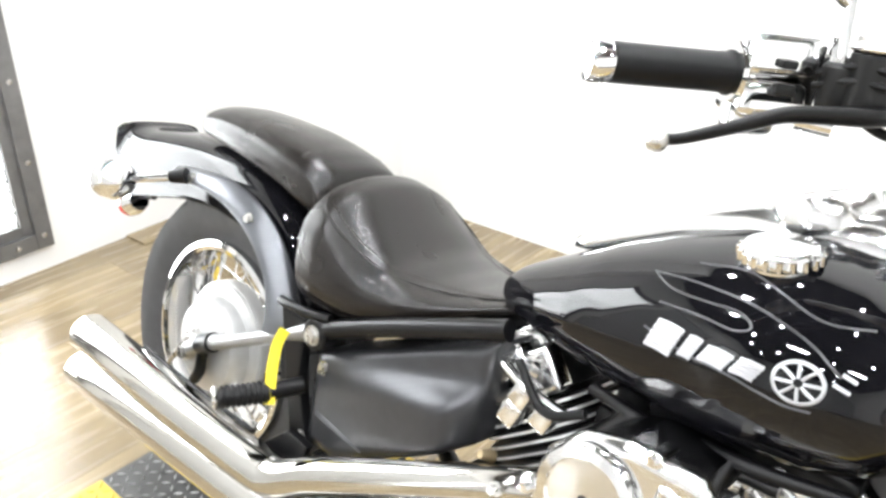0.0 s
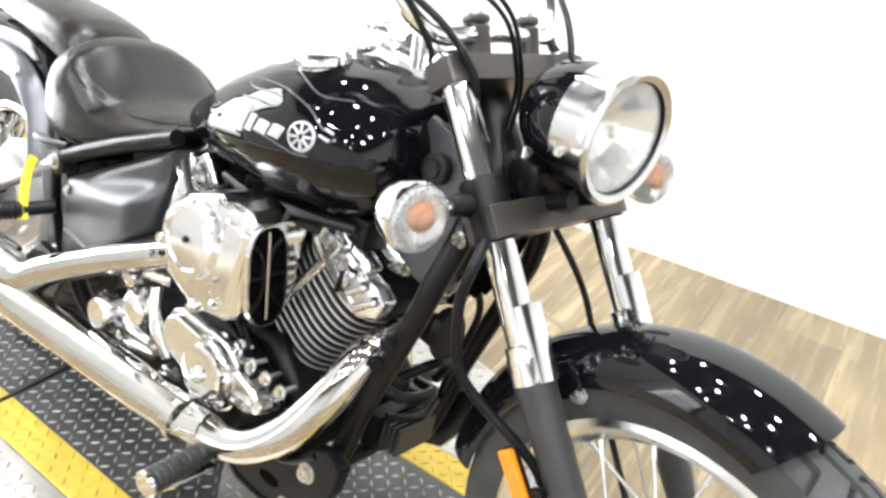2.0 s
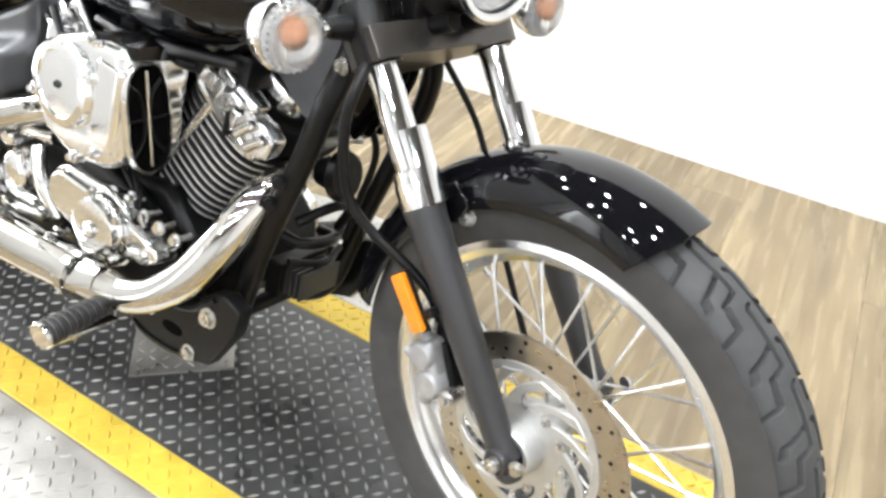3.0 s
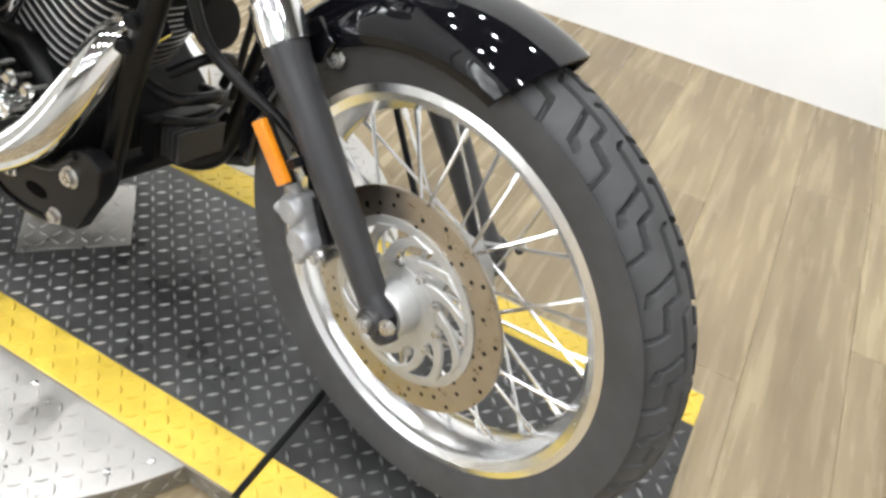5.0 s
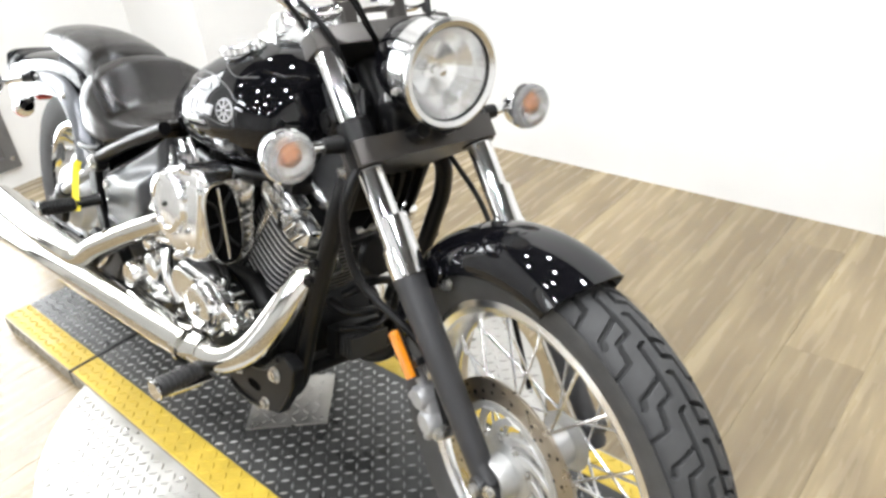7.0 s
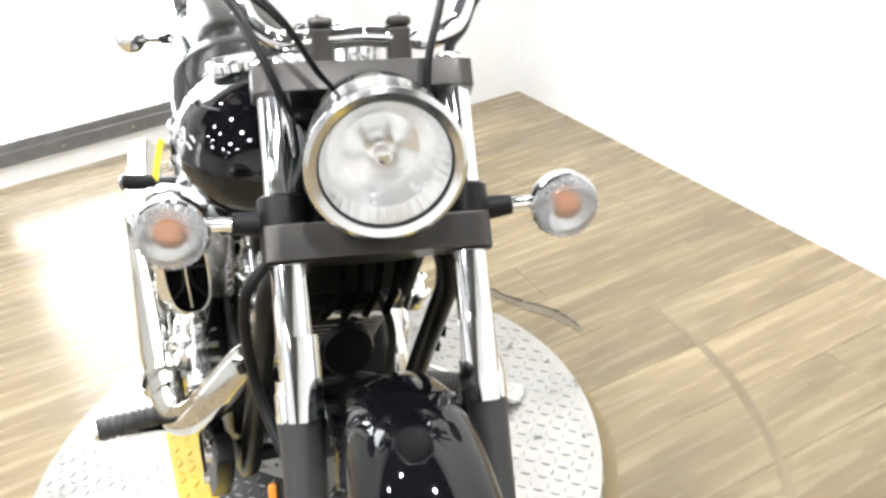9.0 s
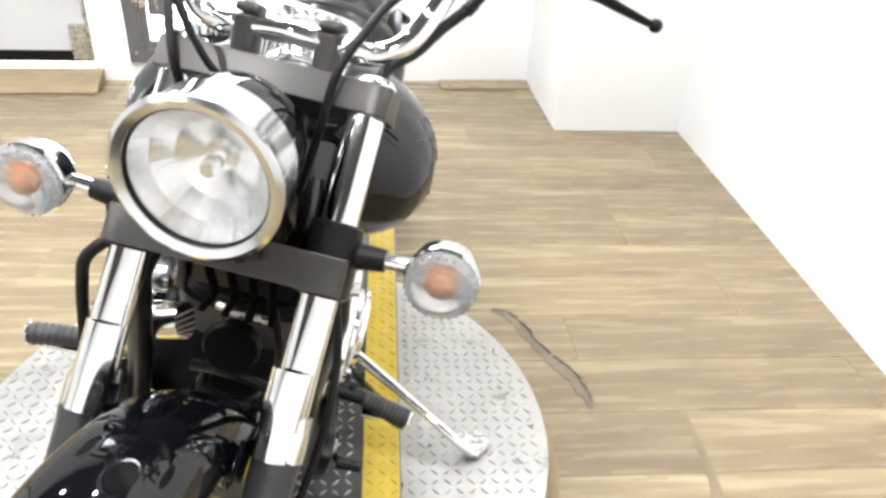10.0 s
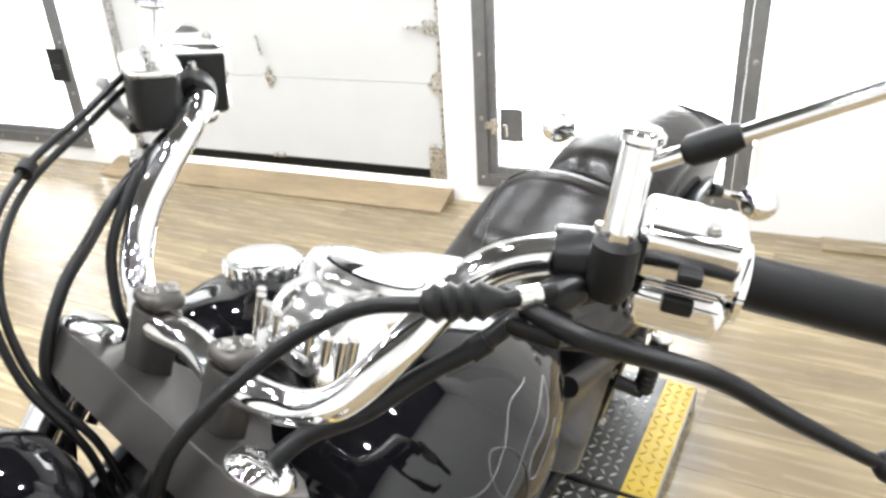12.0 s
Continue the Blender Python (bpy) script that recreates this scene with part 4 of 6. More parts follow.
# ---- tank ----
def tank_rings():
    xs = [-0.185, -0.165, -0.13, -0.08, -0.02, 0.05, 0.12, 0.19, 0.25, 0.295, 0.325, 0.345, 0.352]
    top = [0.705, 0.722, 0.743, 0.772, 0.808, 0.842, 0.868, 0.880, 0.875, 0.858, 0.833, 0.80, 0.775]
    bot = [0.668, 0.660, 0.652, 0.645, 0.640, 0.637, 0.636, 0.638, 0.645, 0.660, 0.682, 0.712, 0.74]
    wid = [0.055, 0.085, 0.112, 0.139, 0.165, 0.188, 0.204, 0.211, 0.206, 0.189, 0.165, 0.115, 0.05]
    rings = []
    dense = np.linspace(0, len(xs) - 1, 40)
    f = lambda v: [float(np.interp(k, range(len(v)), v)) for k in dense]
    for x, t, b, w in zip(f(xs), f(top), f(bot), f(wid)):
        zc = b + (t - b) * 0.46
        r = []
        for k in range(44):
            a = k * math.tau / 44
            cc, ss = math.cos(a), math.sin(a)
            pw = 2.25 if ss > 0 else 2.7
            yy = w * math.copysign(abs(cc) ** (2 / pw), cc)
            zz = zc + ((t - zc) if ss > 0 else (zc - b)) * math.copysign(abs(ss) ** (2 / pw), ss)
            if ss < 0:
                yy *= 1 - 0.12 * abs(ss)
            r.append((x, yy, zz))
        rings.append(r)
    return rings


TANK = tank_rings()


def ring_width(ring, z):
    """Half width of one ring at that height."""
    half = sorted((p[2], p[1]) for p in ring if p[1] >= 0)
    zs, ys = [p[0] for p in half], [p[1] for p in half]
    return float(np.interp(z, zs, ys))


def tank_side(x, z):
    """The tank's half width at that place, from its rings."""
    xs = [r[0][0] for r in TANK]
    k = min(max(int(np.searchsorted(xs, x)), 1), len(xs) - 1)
    f = (x - xs[k - 1]) / (xs[k] - xs[k - 1])
    return ring_width(TANK[k - 1], z) * (1 - f) + ring_width(TANK[k], z) * f


tank = part("fuel_tank", grid_mesh(TANK), PAINT, bike, "teardrop fuel tank in gloss black paint", angle=60)

# ---- seats ----
def seat_rings(xs, top, bot, wid, dish=0.0, n=36, dense=30, pw=3.2, crown=2.4):
    rings = []
    grid = np.linspace(0, len(xs) - 1, dense)
    f = lambda v: [float(np.interp(k, range(len(v)), v)) for k in grid]
    for x, t, b, w in zip(f(xs), f(top), f(bot), f(wid)):
        r = []
        zc = b + (t - b) * 0.5
        for k in range(n):
            a = k * math.tau / n
            cc, ss = math.cos(a), math.sin(a)
            q = crown if ss > 0 else pw
            yy = w * math.copysign(abs(cc) ** (2 / q), cc)
            zz = zc + (t - b) / 2 * math.copysign(abs(ss) ** (2 / q), ss)
            if ss > 0:
                zz -= dish * (1 - (yy / w) ** 2)
            r.append((x, yy, zz))
        rings.append(r)
    return rings


SEAT_X = [-0.525, -0.518, -0.50, -0.46, -0.41, -0.35, -0.29, -0.24, -0.19, -0.15, -0.125]
SEAT_TOP = [0.712, 0.746, 0.758, 0.750, 0.712, 0.672, 0.659, 0.659, 0.666, 0.677, 0.678]
SEAT_BOT = [0.575, 0.556, 0.546, 0.545, 0.550, 0.565, 0.588, 0.612, 0.638, 0.655, 0.664]
SEAT_W = [0.13, 0.152, 0.165, 0.172, 0.173, 0.168, 0.155, 0.135, 0.112, 0.09, 0.07]
rider = part("rider_seat", grid_mesh(seat_rings(SEAT_X, SEAT_TOP, SEAT_BOT, SEAT_W, 0.0, 44, 40, 4.2, 2.15)), LEATHER, bike, "black leather rider seat with stitched seam", angle=60)


def seat_edge(x, f, sy, out=0.0):
    """A point on the seat's upper flank, f of the way from its middle height to its top."""
    t, b, w = (float(np.interp(x, SEAT_X, v)) for v in (SEAT_TOP, SEAT_BOT, SEAT_W))
    return (x, sy * (w * (1 - f ** 2.15) ** (1 / 2.15) + out), (t + b) / 2 + f * (t - b) / 2 + out * 0.5)


for sy in (-1, 1):
    seam = [(-0.515, 0.90), (-0.505, 0.80), (-0.49, 0.66), (-0.47, 0.58), (-0.44, 0.56), (-0.40, 0.60), (-0.35, 0.68), (-0.29, 0.75), (-0.22, 0.78), (-0.16, 0.78)]
    part("seat_piping", sweep([seat_edge(x, f, sy) for x, f in seam], 0.0022, 8, 8), LEATHER, rider)
    for k in range(46):
        x = -0.47 + 0.30 * k / 45
        f = float(np.interp(x, [q[0] for q in seam], [q[1] for q in seam])) + 0.10
        part("stitch", rod(seat_edge(x - 0.0018, f, sy, 0.0004), seat_edge(x + 0.0018, f, sy, 0.0004), 0.0009, 5), THREAD, rider)
pillion = part("pillion_seat", grid_mesh(seat_rings(
    [-0.938, -0.932, -0.915, -0.87, -0.80, -0.72, -0.65, -0.595, -0.552, -0.538],
    [0.760, 0.772, 0.780, 0.786, 0.787, 0.784, 0.776, 0.766, 0.748, 0.72],
    [0.735, 0.728, 0.724, 0.722, 0.715, 0.703, 0.690, 0.675, 0.668, 0.672],
    [0.055, 0.078, 0.090, 0.098, 0.104, 0.106, 0.108, 0.108, 0.105, 0.095], -0.006, 40, 32, 4.0)), LEATHER, bike, "black leather pillion seat pad", angle=60)

# ---- fenders ----
def fender_mesh(centre, R, half, a0, a1, drop, n=40, tip=5.0, thick=0.003):
    """An arched guard: angles from the top, ahead positive; drop: how far the sides hang."""
    rings = []
    for i in range(n + 1):
        m = 18
        outer, inner = [], []
        for j in range(m + 1):
            u = -1 + 2 * j / m
            a = radians(a0 + (a1 - tip * u * u - a0) * i / n)
            d = Vector((math.sin(a), 0, math.cos(a)))
            y = half * math.copysign(abs(math.sin(u * math.pi / 2)) ** 0.95, u)
            r = R - drop * (1 - math.cos(u * math.pi / 2)) ** 1.15 - 0.014 * max(0.0, (math.degrees(a) + 25) / 42) ** 2
            outer.append(Vector(centre) + d * r + Vector((0, y, 0)))
            inner.append(Vector(centre) + d * (r - thick) + Vector((0, y * (1 - thick / half), 0)))
        rings.append(outer + inner[::-1])
    return grid_mesh(rings)


front_fender = part("front_fender", fender_mesh(FA, 0.364, 0.068, -84, 15.8, 0.060, 56, 5.0), PAINT, bike, "gloss black front fender", True, angle=60)
for sy in (-1, 1):
    part("fender_stay", side_plate([(0.61, 0.565), (0.645, 0.575), (0.66, 0.605), (0.635, 0.625), (0.605, 0.60)], 0.074 * sy - 0.003, 0.074 * sy + 0.003, 0.001), PAINT, front_fender, "", True)
def rear_fender_mesh():
    """A long tail: rows of crown x, z, half width, and how far the sides hang below the crown."""
    rows = [(-0.515, 0.50, 0.10, 0.02), (-0.525, 0.56, 0.108, 0.04), (-0.555, 0.62, 0.113, 0.06), (-0.61, 0.668, 0.116, 0.075), (-0.69, 0.70, 0.118, 0.085), (-0.79, 0.716, 0.119, 0.09), (-0.90, 0.716, 0.119, 0.10), (-1.00, 0.707, 0.118, 0.115), (-1.09, 0.694, 0.116, 0.125), (-1.16, 0.683, 0.113, 0.13), (-1.205, 0.680, 0.11, 0.125), (-1.225, 0.684, 0.105, 0.06), (-1.232, 0.686, 0.10, 0.012)]
    path = smooth_path([Vector((x, w, z)) for x, z, w, _ in rows], 5)
    drops = np.interp(np.linspace(0, len(rows) - 1, len(path)), range(len(rows)), [r[3] for r in rows])
    rings = []
    for p, d in zip(path, drops):
        outer, inner = [], []
        for j in range(25):
            u = -1 + 2 * j / 24
            y = p.y * math.copysign(abs(math.sin(u * math.pi / 2)) ** 0.8, u)
            z = p.z - float(d) * abs(u) ** 3.0 - 0.012 * u * u
            outer.append(Vector((p.x, y, z)))
            inner.append(Vector((p.x, y * 0.972, z - 0.003)))
        rings.append(outer + inner[::-1])
    return grid_mesh(rings)


rear_fender = part("rear_fender", rear_fender_mesh(), PAINT, bike, "gloss black rear fender with a flared tail", angle=60)
for sy in (-1, 1):
    pts = [(-0.93, 0.128 * sy, 0.650), (-0.88, 0.13 * sy, 0.657), (-0.79, 0.131 * sy, 0.664), (-0.70, 0.132 * sy, 0.652), (-0.62, 0.138 * sy, 0.62), (-0.565, 0.142 * sy, 0.57), (-0.535, 0.148 * sy, 0.51), (-0.53, 0.152 * sy, 0.48)]
    st = part("fender_strut", sweep(pts, [0.016, 0.019, 0.021, 0.024, 0.025, 0.025, 0.028, 0.03], 12, 6, flat=0.4), GREYMET, bike, "graphite fender strut")
    part("strut_bolt", bolt((-0.657, 0.145 * sy, 0.640), (0, sy, 0), 0.007, 0.006), STEEL, st)
    part("strut_bolt", bolt((-0.85, 0.139 * sy, 0.659), (0, sy, 0), 0.007, 0.006), STEEL, st)

# ---- frame ----
for sy in (-1, 1):
    y = sy
    tube = part("frame_tube", sweep([(-0.43, 0.165 * y, 0.532), (-0.28, 0.158 * y, 0.598), (-0.10, 0.150 * y, 0.668)], 0.0145, 16, 6), SATIN, bike, "satin black frame rail")
    part("frame_joint", join(rod((-0.42, 0.15 * y, 0.53), (-0.42, 0.178 * y, 0.53), 0.026, 20, bevel=0.003), bolt((-0.42, 0.177 * y, 0.53), (0, y, 0), 0.004, 0.002, 12)), SATIN, tube)
    part("joint_bolt", bolt((-0.42, 0.178 * y, 0.53), (0, y, 0), 0.011, 0.006, 12), STEEL, tube)
    down = part("down_tube", sweep([(0.415, 0.045 * y, 0.76), (0.437, 0.10 * y, 0.70), (0.430, 0.12 * y, 0.64), (0.414, 0.12 * y, 0.58), (0.385, 0.12 * y, 0.49), (0.359, 0.12 * y, 0.404), (0.345, 0.12 * y, 0.34), (0.318, 0.118 * y, 0.26), (0.25, 0.115 * y, 0.215), (0.10, 0.115 * y, 0.20), (-0.15, 0.115 * y, 0.205), (-0.33, 0.13 * y, 0.25), (-0.40, 0.14 * y, 0.33)], 0.0165, 14, 6), SATIN, bike, "satin black frame down tube")
    for z, x in ((0.535, 0.385), (0.50, 0.373)):
        part("tube_bolt", bolt((x + 0.008, 0.138 * y, z), (0.5, y, 0), 0.008, 0.007, 12), SATIN, down)
part("cross_tube", rod((0.32, -0.12, 0.285), (0.32, 0.12, 0.285), 0.013, 14), SATIN, bike)
part("backbone", sweep([(0.40, 0, 0.80), (0.25, 0, 0.74), (0.0, 0, 0.68), (-0.2, 0, 0.62), (-0.4, 0, 0.54)], 0.035, 16, 5), SATIN, bike)
gusset = [(0.27, 0.72), (0.335, 0.83), (0.415, 0.80), (0.445, 0.72), (0.40, 0.60), (0.365, 0.61), (0.30, 0.66)]
for sy in (-1, 1):
    part("head_side_cover", side_plate(gusset, min(0.070 * sy, 0.082 * sy), max(0.070 * sy, 0.082 * sy), 0.004), SIDECOVER, bike, "dark grey steering head side cover")
part("steering_head", side_plate([(x - 0.012, 0.72 + (z - 0.72) * 0.93) for x, z in gusset], -0.069, 0.069, 0.006), ENGBLACK, bike, "black steering head of the frame")
for k in range(4):
    part("wire_loom", sweep([(0.438, -0.05 + 0.032 * k, 0.735), (0.452, -0.04 + 0.026 * k, 0.690), (0.432, -0.03 + 0.024 * k, 0.635), (0.408, -0.045 + 0.03 * k, 0.585)], 0.0055, 8, 6), VOID, bike)
part("ignition_switch", join(rod((0.366, -0.08, 0.766), (0.366, -0.098, 0.766), 0.021, 24, bevel=0.003), rod((0.366, -0.098, 0.766), (0.366, -0.102, 0.766), 0.012, 20)), PLASTIC, bike, "black ignition switch")

# swing arm, shaft and rear bracket
for sy in (-1, 1):
    y = sy
    arm = part("swing_arm", sweep([(-0.81, 0.135 * y, 0.325), (-0.75, 0.138 * y, 0.365), (-0.66, 0.142 * y, 0.41), (-0.56, 0.145 * y, 0.462), (-0.44, 0.150 * y, 0.525)], [0.018, 0.017, 0.0135, 0.0135, 0.018], 14, 6), SILVER, bike, "silver swing arm tube with black ends")
    part("arm_boot", sweep([(-0.765, 0.138 * y, 0.357), (-0.725, 0.140 * y, 0.378)], 0.0195, 14, 3, False), SATIN, arm)
    part("axle_plate", side_plate([(-0.845, 0.300), (-0.842, 0.335), (-0.82, 0.358), (-0.785, 0.366), (-0.755, 0.358), (-0.775, 0.33), (-0.778, 0.295), (-0.80, 0.282)], 0.128 * y - 0.007, 0.128 * y + 0.007, 0.004), CAST, arm, "cast aluminium axle plate")
    part("axle_arm", sweep([(-0.75, 0.137 * y, 0.365), (-0.762, 0.136 * y, 0.335), (-0.768, 0.134 * y, 0.30), (-0.785, 0.132 * y, 0.272)], 0.011, 10, 6), SATIN, arm, "curved satin black axle arm")
    part("axle_nut", join(rod((-0.805, 0.134 * y, 0.3265), (-0.805, 0.145 * y, 0.3265), 0.018, 24), rod((-0.805, 0.145 * y, 0.3265), (-0.805, 0.158 * y, 0.3265), 0.013, 6)), STEEL, arm)
    br = part("peg_bracket", side_plate([(-0.525, 0.535), (-0.465, 0.535), (-0.455, 0.43), (-0.415, 0.33), (-0.455, 0.315), (-0.49, 0.42)], 0.150 * y - 0.010, 0.150 * y + 0.010, 0.005), SATIN, bike, "satin black passenger peg bracket")
    part("bracket_bolt", bolt((-0.43, 0.161 * y, 0.345), (0, y, 0), 0.008, 0.006), STEEL, br)
    a0 = Vector((-0.470, 0.205 * y, 0.417))
    a1 = Vector((-0.507, -0.272, 0.405)) if y < 0 else Vector((-0.500, 0.200, 0.515))
    d = (a1 - a0).normalized()
    peg = part("passenger_peg", rod(a0, a1, 0.016, 20), HOSE, bike, "ribbed black rubber passenger peg")
    for k in range(9):
        p = a0.lerp(a1, 0.08 + 0.84 * k / 8)
        part("peg_rib", rod(p - d * 0.0028, p + d * 0.0028, 0.0185, 20, bevel=0.001), HOSE, peg)
    part("peg_end", rod(a1, a1 + d * 0.008, 0.0195, 20, bevel=0.003), STEEL, peg, "bright metal peg end")
    part("peg_knuckle", rod((-0.45, 0.155 * y, 0.427), a0, 0.014, 14), SATIN, peg)
# grab hook next to the seat
part("helmet_hook", sweep([(-0.52, -0.165, 0.548), (-0.49, -0.172, 0.552), (-0.44, -0.172, 0.556), (-0.40, -0.166, 0.562)], 0.008, 10, 5), SATIN, bike)
# drum brake on the rear hub
drum = part("brake_drum", lathe([(0.0, -0.110), (0.05, -0.112), (0.088, -0.104), (0.098, -0.088), (0.100, -0.07), (0.122, -0.064), (0.124, -0.060), (0.124, -0.03), (0.112, -0.02), (0.03, -0.02), (0, -0.02)], Matrix.Translation(RA) @ Y_AXIS, 56), DRUM, rear_wheel, "pale cast aluminium drum brake")
for k in range(5):
    part("drum_rib", lathe([(0.1235, -0.002), (0.1265, -0.0015), (0.1265, 0.0015), (0.1235, 0.002)], Matrix.Translation(RA + Vector((0, -0.056 + 0.006 * k, 0))) @ Y_AXIS, 56, True), DRUM, drum)
lev = join(side_plate([(-0.832, 0.354), (-0.814, 0.368), (-0.800, 0.352), (-0.818, 0.338)], -0.134, -0.114, 0.003), rod((-0.816, -0.130, 0.354), (-0.885, -0.130, 0.262), 0.006, 10))
part("brake_arm", lev, STEEL, drum)
part("brake_rod", rod((-0.815, -0.132, 0.352), (-0.74, -0.134, 0.366), 0.0050, 8), STEEL, drum)
part("shaft_housing", lathe([(0, 0.03), (0.07, 0.03), (0.085, 0.05), (0.085, 0.09), (0.06, 0.115), (0, 0.12)], Matrix.Translation(RA) @ Y_AXIS, 40), CAST, rear_wheel, "final drive housing")
# tail light and red reflector
tail = part("tail_light", at(join(box(0.05, 0.10, 0.06, None, 0.015, 3)), Matrix.Translation((-1.18, 0, 0.565)) @ Matrix.Rotation(radians(-25), 4, "Y")), RED, bike, "red tail light under the rear fender")
refl = part("rear_reflector", rod((-1.150, -0.092, 0.522), (-1.168, -0.092, 0.514), 0.029, 24, bevel=0.004), RED, bike, "round red rear reflector")
part("reflector_cup", rod((-1.125, -0.092, 0.534), (-1.152, -0.092, 0.522), 0.022, 20, 0.030), CHROME, refl)
part("reflector_stay", sweep([(-1.145, -0.085, 0.535), (-1.11, -0.09, 0.548), (-1.06, -0.095, 0.56)], 0.007, 10), SATIN, refl)

# yellow inspection tag hanging at the frame joint
tag_pts = [(-0.468, -0.193, 0.522), (-0.474, -0.199, 0.495), (-0.470, -0.205, 0.46), (-0.464, -0.209, 0.43), (-0.458, -0.211, 0.402)]
tag = part("yellow_tag", sweep(tag_pts, 0.0085, 10, 6, flat=0.12), TAG, bike, "bright yellow paper tag tied to the frame")
part("tag_print", sweep([(-0.481, -0.2085, 0.445), (-0.476, -0.2105, 0.41)], 0.002, 6, 3, flat=0.3), PLASTIC, tag)

# ---- side cover ----
def ease(t):
    t = max(0.0, min(1.0, t))
    return t * t * (3 - 2 * t)


def cover_out(x, z):
    """How far the side cover stands out: a flat panel with one long bulge below a slanting crease."""
    line = 0.505 + (x + 0.40) * 0.275
    below = ease((line + 0.006 - z) / 0.040)
    ramp = max(0.0, min(1.0, (x + 0.41) / 0.24))
    return 0.153 + 0.036 * below * ramp * ease((-0.100 - x) / 0.050) * (0.75 + 0.25 * ease((z - 0.36) / 0.08))


def cover_mesh(side):
    bm = bmesh.new()
    nu, nv = 34, 22
    front = []
    for i in range(nu + 1):
        u = i / nu
        x = -0.435 + 0.323 * u
        top = 0.490 + 0.154 * u
        low = 0.335 if u < 0.25 else 0.335 + (u - 0.25) / 0.75 * 0.165
        row = []
        for j in range(nv + 1):
            z = low + (top - low) * j / nv
            e = min(i, nu - i, j, nv - j)
            y = cover_out(x, z) - (0.010 if e == 0 else 0.0025 if e == 1 else 0.0)
            row.append(bm.verts.new((x, side * y, z)))
        front.append(row)
    for i in range(nu):
        for j in range(nv):
            bm.faces.new((front[i][j], front[i + 1][j], front[i + 1][j + 1], front[i][j + 1]))
    edge = [front[i][0] for i in range(nu)] + [front[nu][j] for j in range(nv)] + [front[i][nv] for i in range(nu, 0, -1)] + [front[0][j] for j in range(nv, 0, -1)]
    back = [bm.verts.new((v.co.x, side * 0.05, v.co.z)) for v in edge]
    for k in range(len(edge)):
        m = (k + 1) % len(edge)
        bm.faces.new((edge[k], edge[m], back[m], back[k]))
    bm.faces.new(back)
    bmesh.ops.recalc_face_normals(bm, faces=bm.faces[:])
    return bm


for sy in (-1, 1):
    sc = part("side_cover", cover_mesh(sy), SIDECOVER, bike, "satin graphite side cover with a long bulge", angle=60)
    part("cover_screw", bolt((-0.410, (cover_out(-0.41, 0.473) - 0.001) * sy, 0.473), (0, sy, 0), 0.009, 0.005, 12), STEEL, sc)
    part("cover_rib", sweep([(x, cover_out(x, 0.395) * sy, 0.395) for x in (-0.41, -0.37, -0.33, -0.29)], [0.006, 0.0065, 0.005, 0.002], 8, 5, flat=0.6), SIDECOVER, sc)

# ---- exhaust ----
up = [(-1.042, -0.218, 0.276), (-0.95, -0.219, 0.279), (-0.70, -0.225, 0.286), (-0.457, -0.227, 0.299), (-0.394, -0.225, 0.309), (-0.322, -0.222, 0.355), (-0.189, -0.209, 0.424), (-0.043, -0.185, 0.493), (0.005, -0.162, 0.512), (0.03, -0.12, 0.525)]
upper_pipe = part("upper_exhaust", sweep(up, [0.0425, 0.0425, 0.041, 0.037, 0.034, 0.029, 0.026, 0.024, 0.023, 0.023], 28, 8), EXHAUST, bike, "long chrome upper exhaust pipe with slash-cut silencer", angle=70)
low = [(-1.022, -0.233, 0.204), (-0.913, -0.237, 0.219), (-0.618, -0.238, 0.245), (-0.266, -0.234, 0.269), (0.029, -0.231, 0.290), (0.143, -0.230, 0.300), (0.215, -0.226, 0.307), (0.262, -0.215, 0.326), (0.303, -0.194, 0.366), (0.334, -0.163, 0.430), (0.349, -0.126, 0.488), (0.36, -0.07, 0.517)]
lower_pipe = part("lower_exhaust", sweep(low, [0.0425, 0.0425, 0.041, 0.038, 0.036, 0.028, 0.025, 0.0255, 0.028, 0.029, 0.028, 0.026], 28, 8), EXHAUST, bike, "long chrome lower exhaust pipe with slash-cut silencer", angle=70)
for pp, e, d in ((upper_pipe, up[0], -1), (lower_pipe, low[0], -1)):
    a = Vector(e)
    # Black disc over the pipe end; the dark inside is put into its colour.
    part("mouth_dark_disc", rod(a + Vector((-0.0012, 0, 0)), a + Vector((0.004, 0, 0)), 0.033, 28), HOSE, pp, "black disc in place of the dark pipe mouth")
part("heat_shield", sweep([(0.06, -0.243, 0.300), (0.12, -0.243, 0.306), (0.178, -0.240, 0.318)], [0.024, 0.029, 0.022], 12, 5, flat=0.5), EXHAUST, lower_pipe)
part("pipe_clamp", sweep([(0.115, -0.231, 0.296), (0.130, -0.231, 0.297)], 0.0375, 24, 2, False), EXHAUST, lower_pipe)
part("clamp_bolt", bolt((-0.03, -0.21, 0.505), (0, -1, 0.2), 0.006, 0.01), STEEL, upper_pipe)
nut = part("exhaust_nut", rod((-0.118, -0.190, 0.452), (-0.092, -0.183, 0.466), 0.021, 24), SATIN, upper_pipe, "black finned union nut")
for k in range(14):
    a = k * math.tau / 14
    part("nut_fin", box(0.030, 0.005, 0.010, along((-0.118, -0.190, 0.452), (-0.092, -0.183, 0.466)) @ Matrix.Translation((0.022 * math.cos(a), 0.022 * math.sin(a), 0.015)) @ Matrix.Rotation(a, 4, "Z") @ Matrix.Rotation(radians(90), 4, "Y"), 0.001), SATIN, nut)
part("brass_fitting", rod((-0.078, -0.155, 0.503), (-0.086, -0.175, 0.509), 0.009, 14, 0.006, bevel=0.001), BRASS, upper_pipe, "small brass fitting")
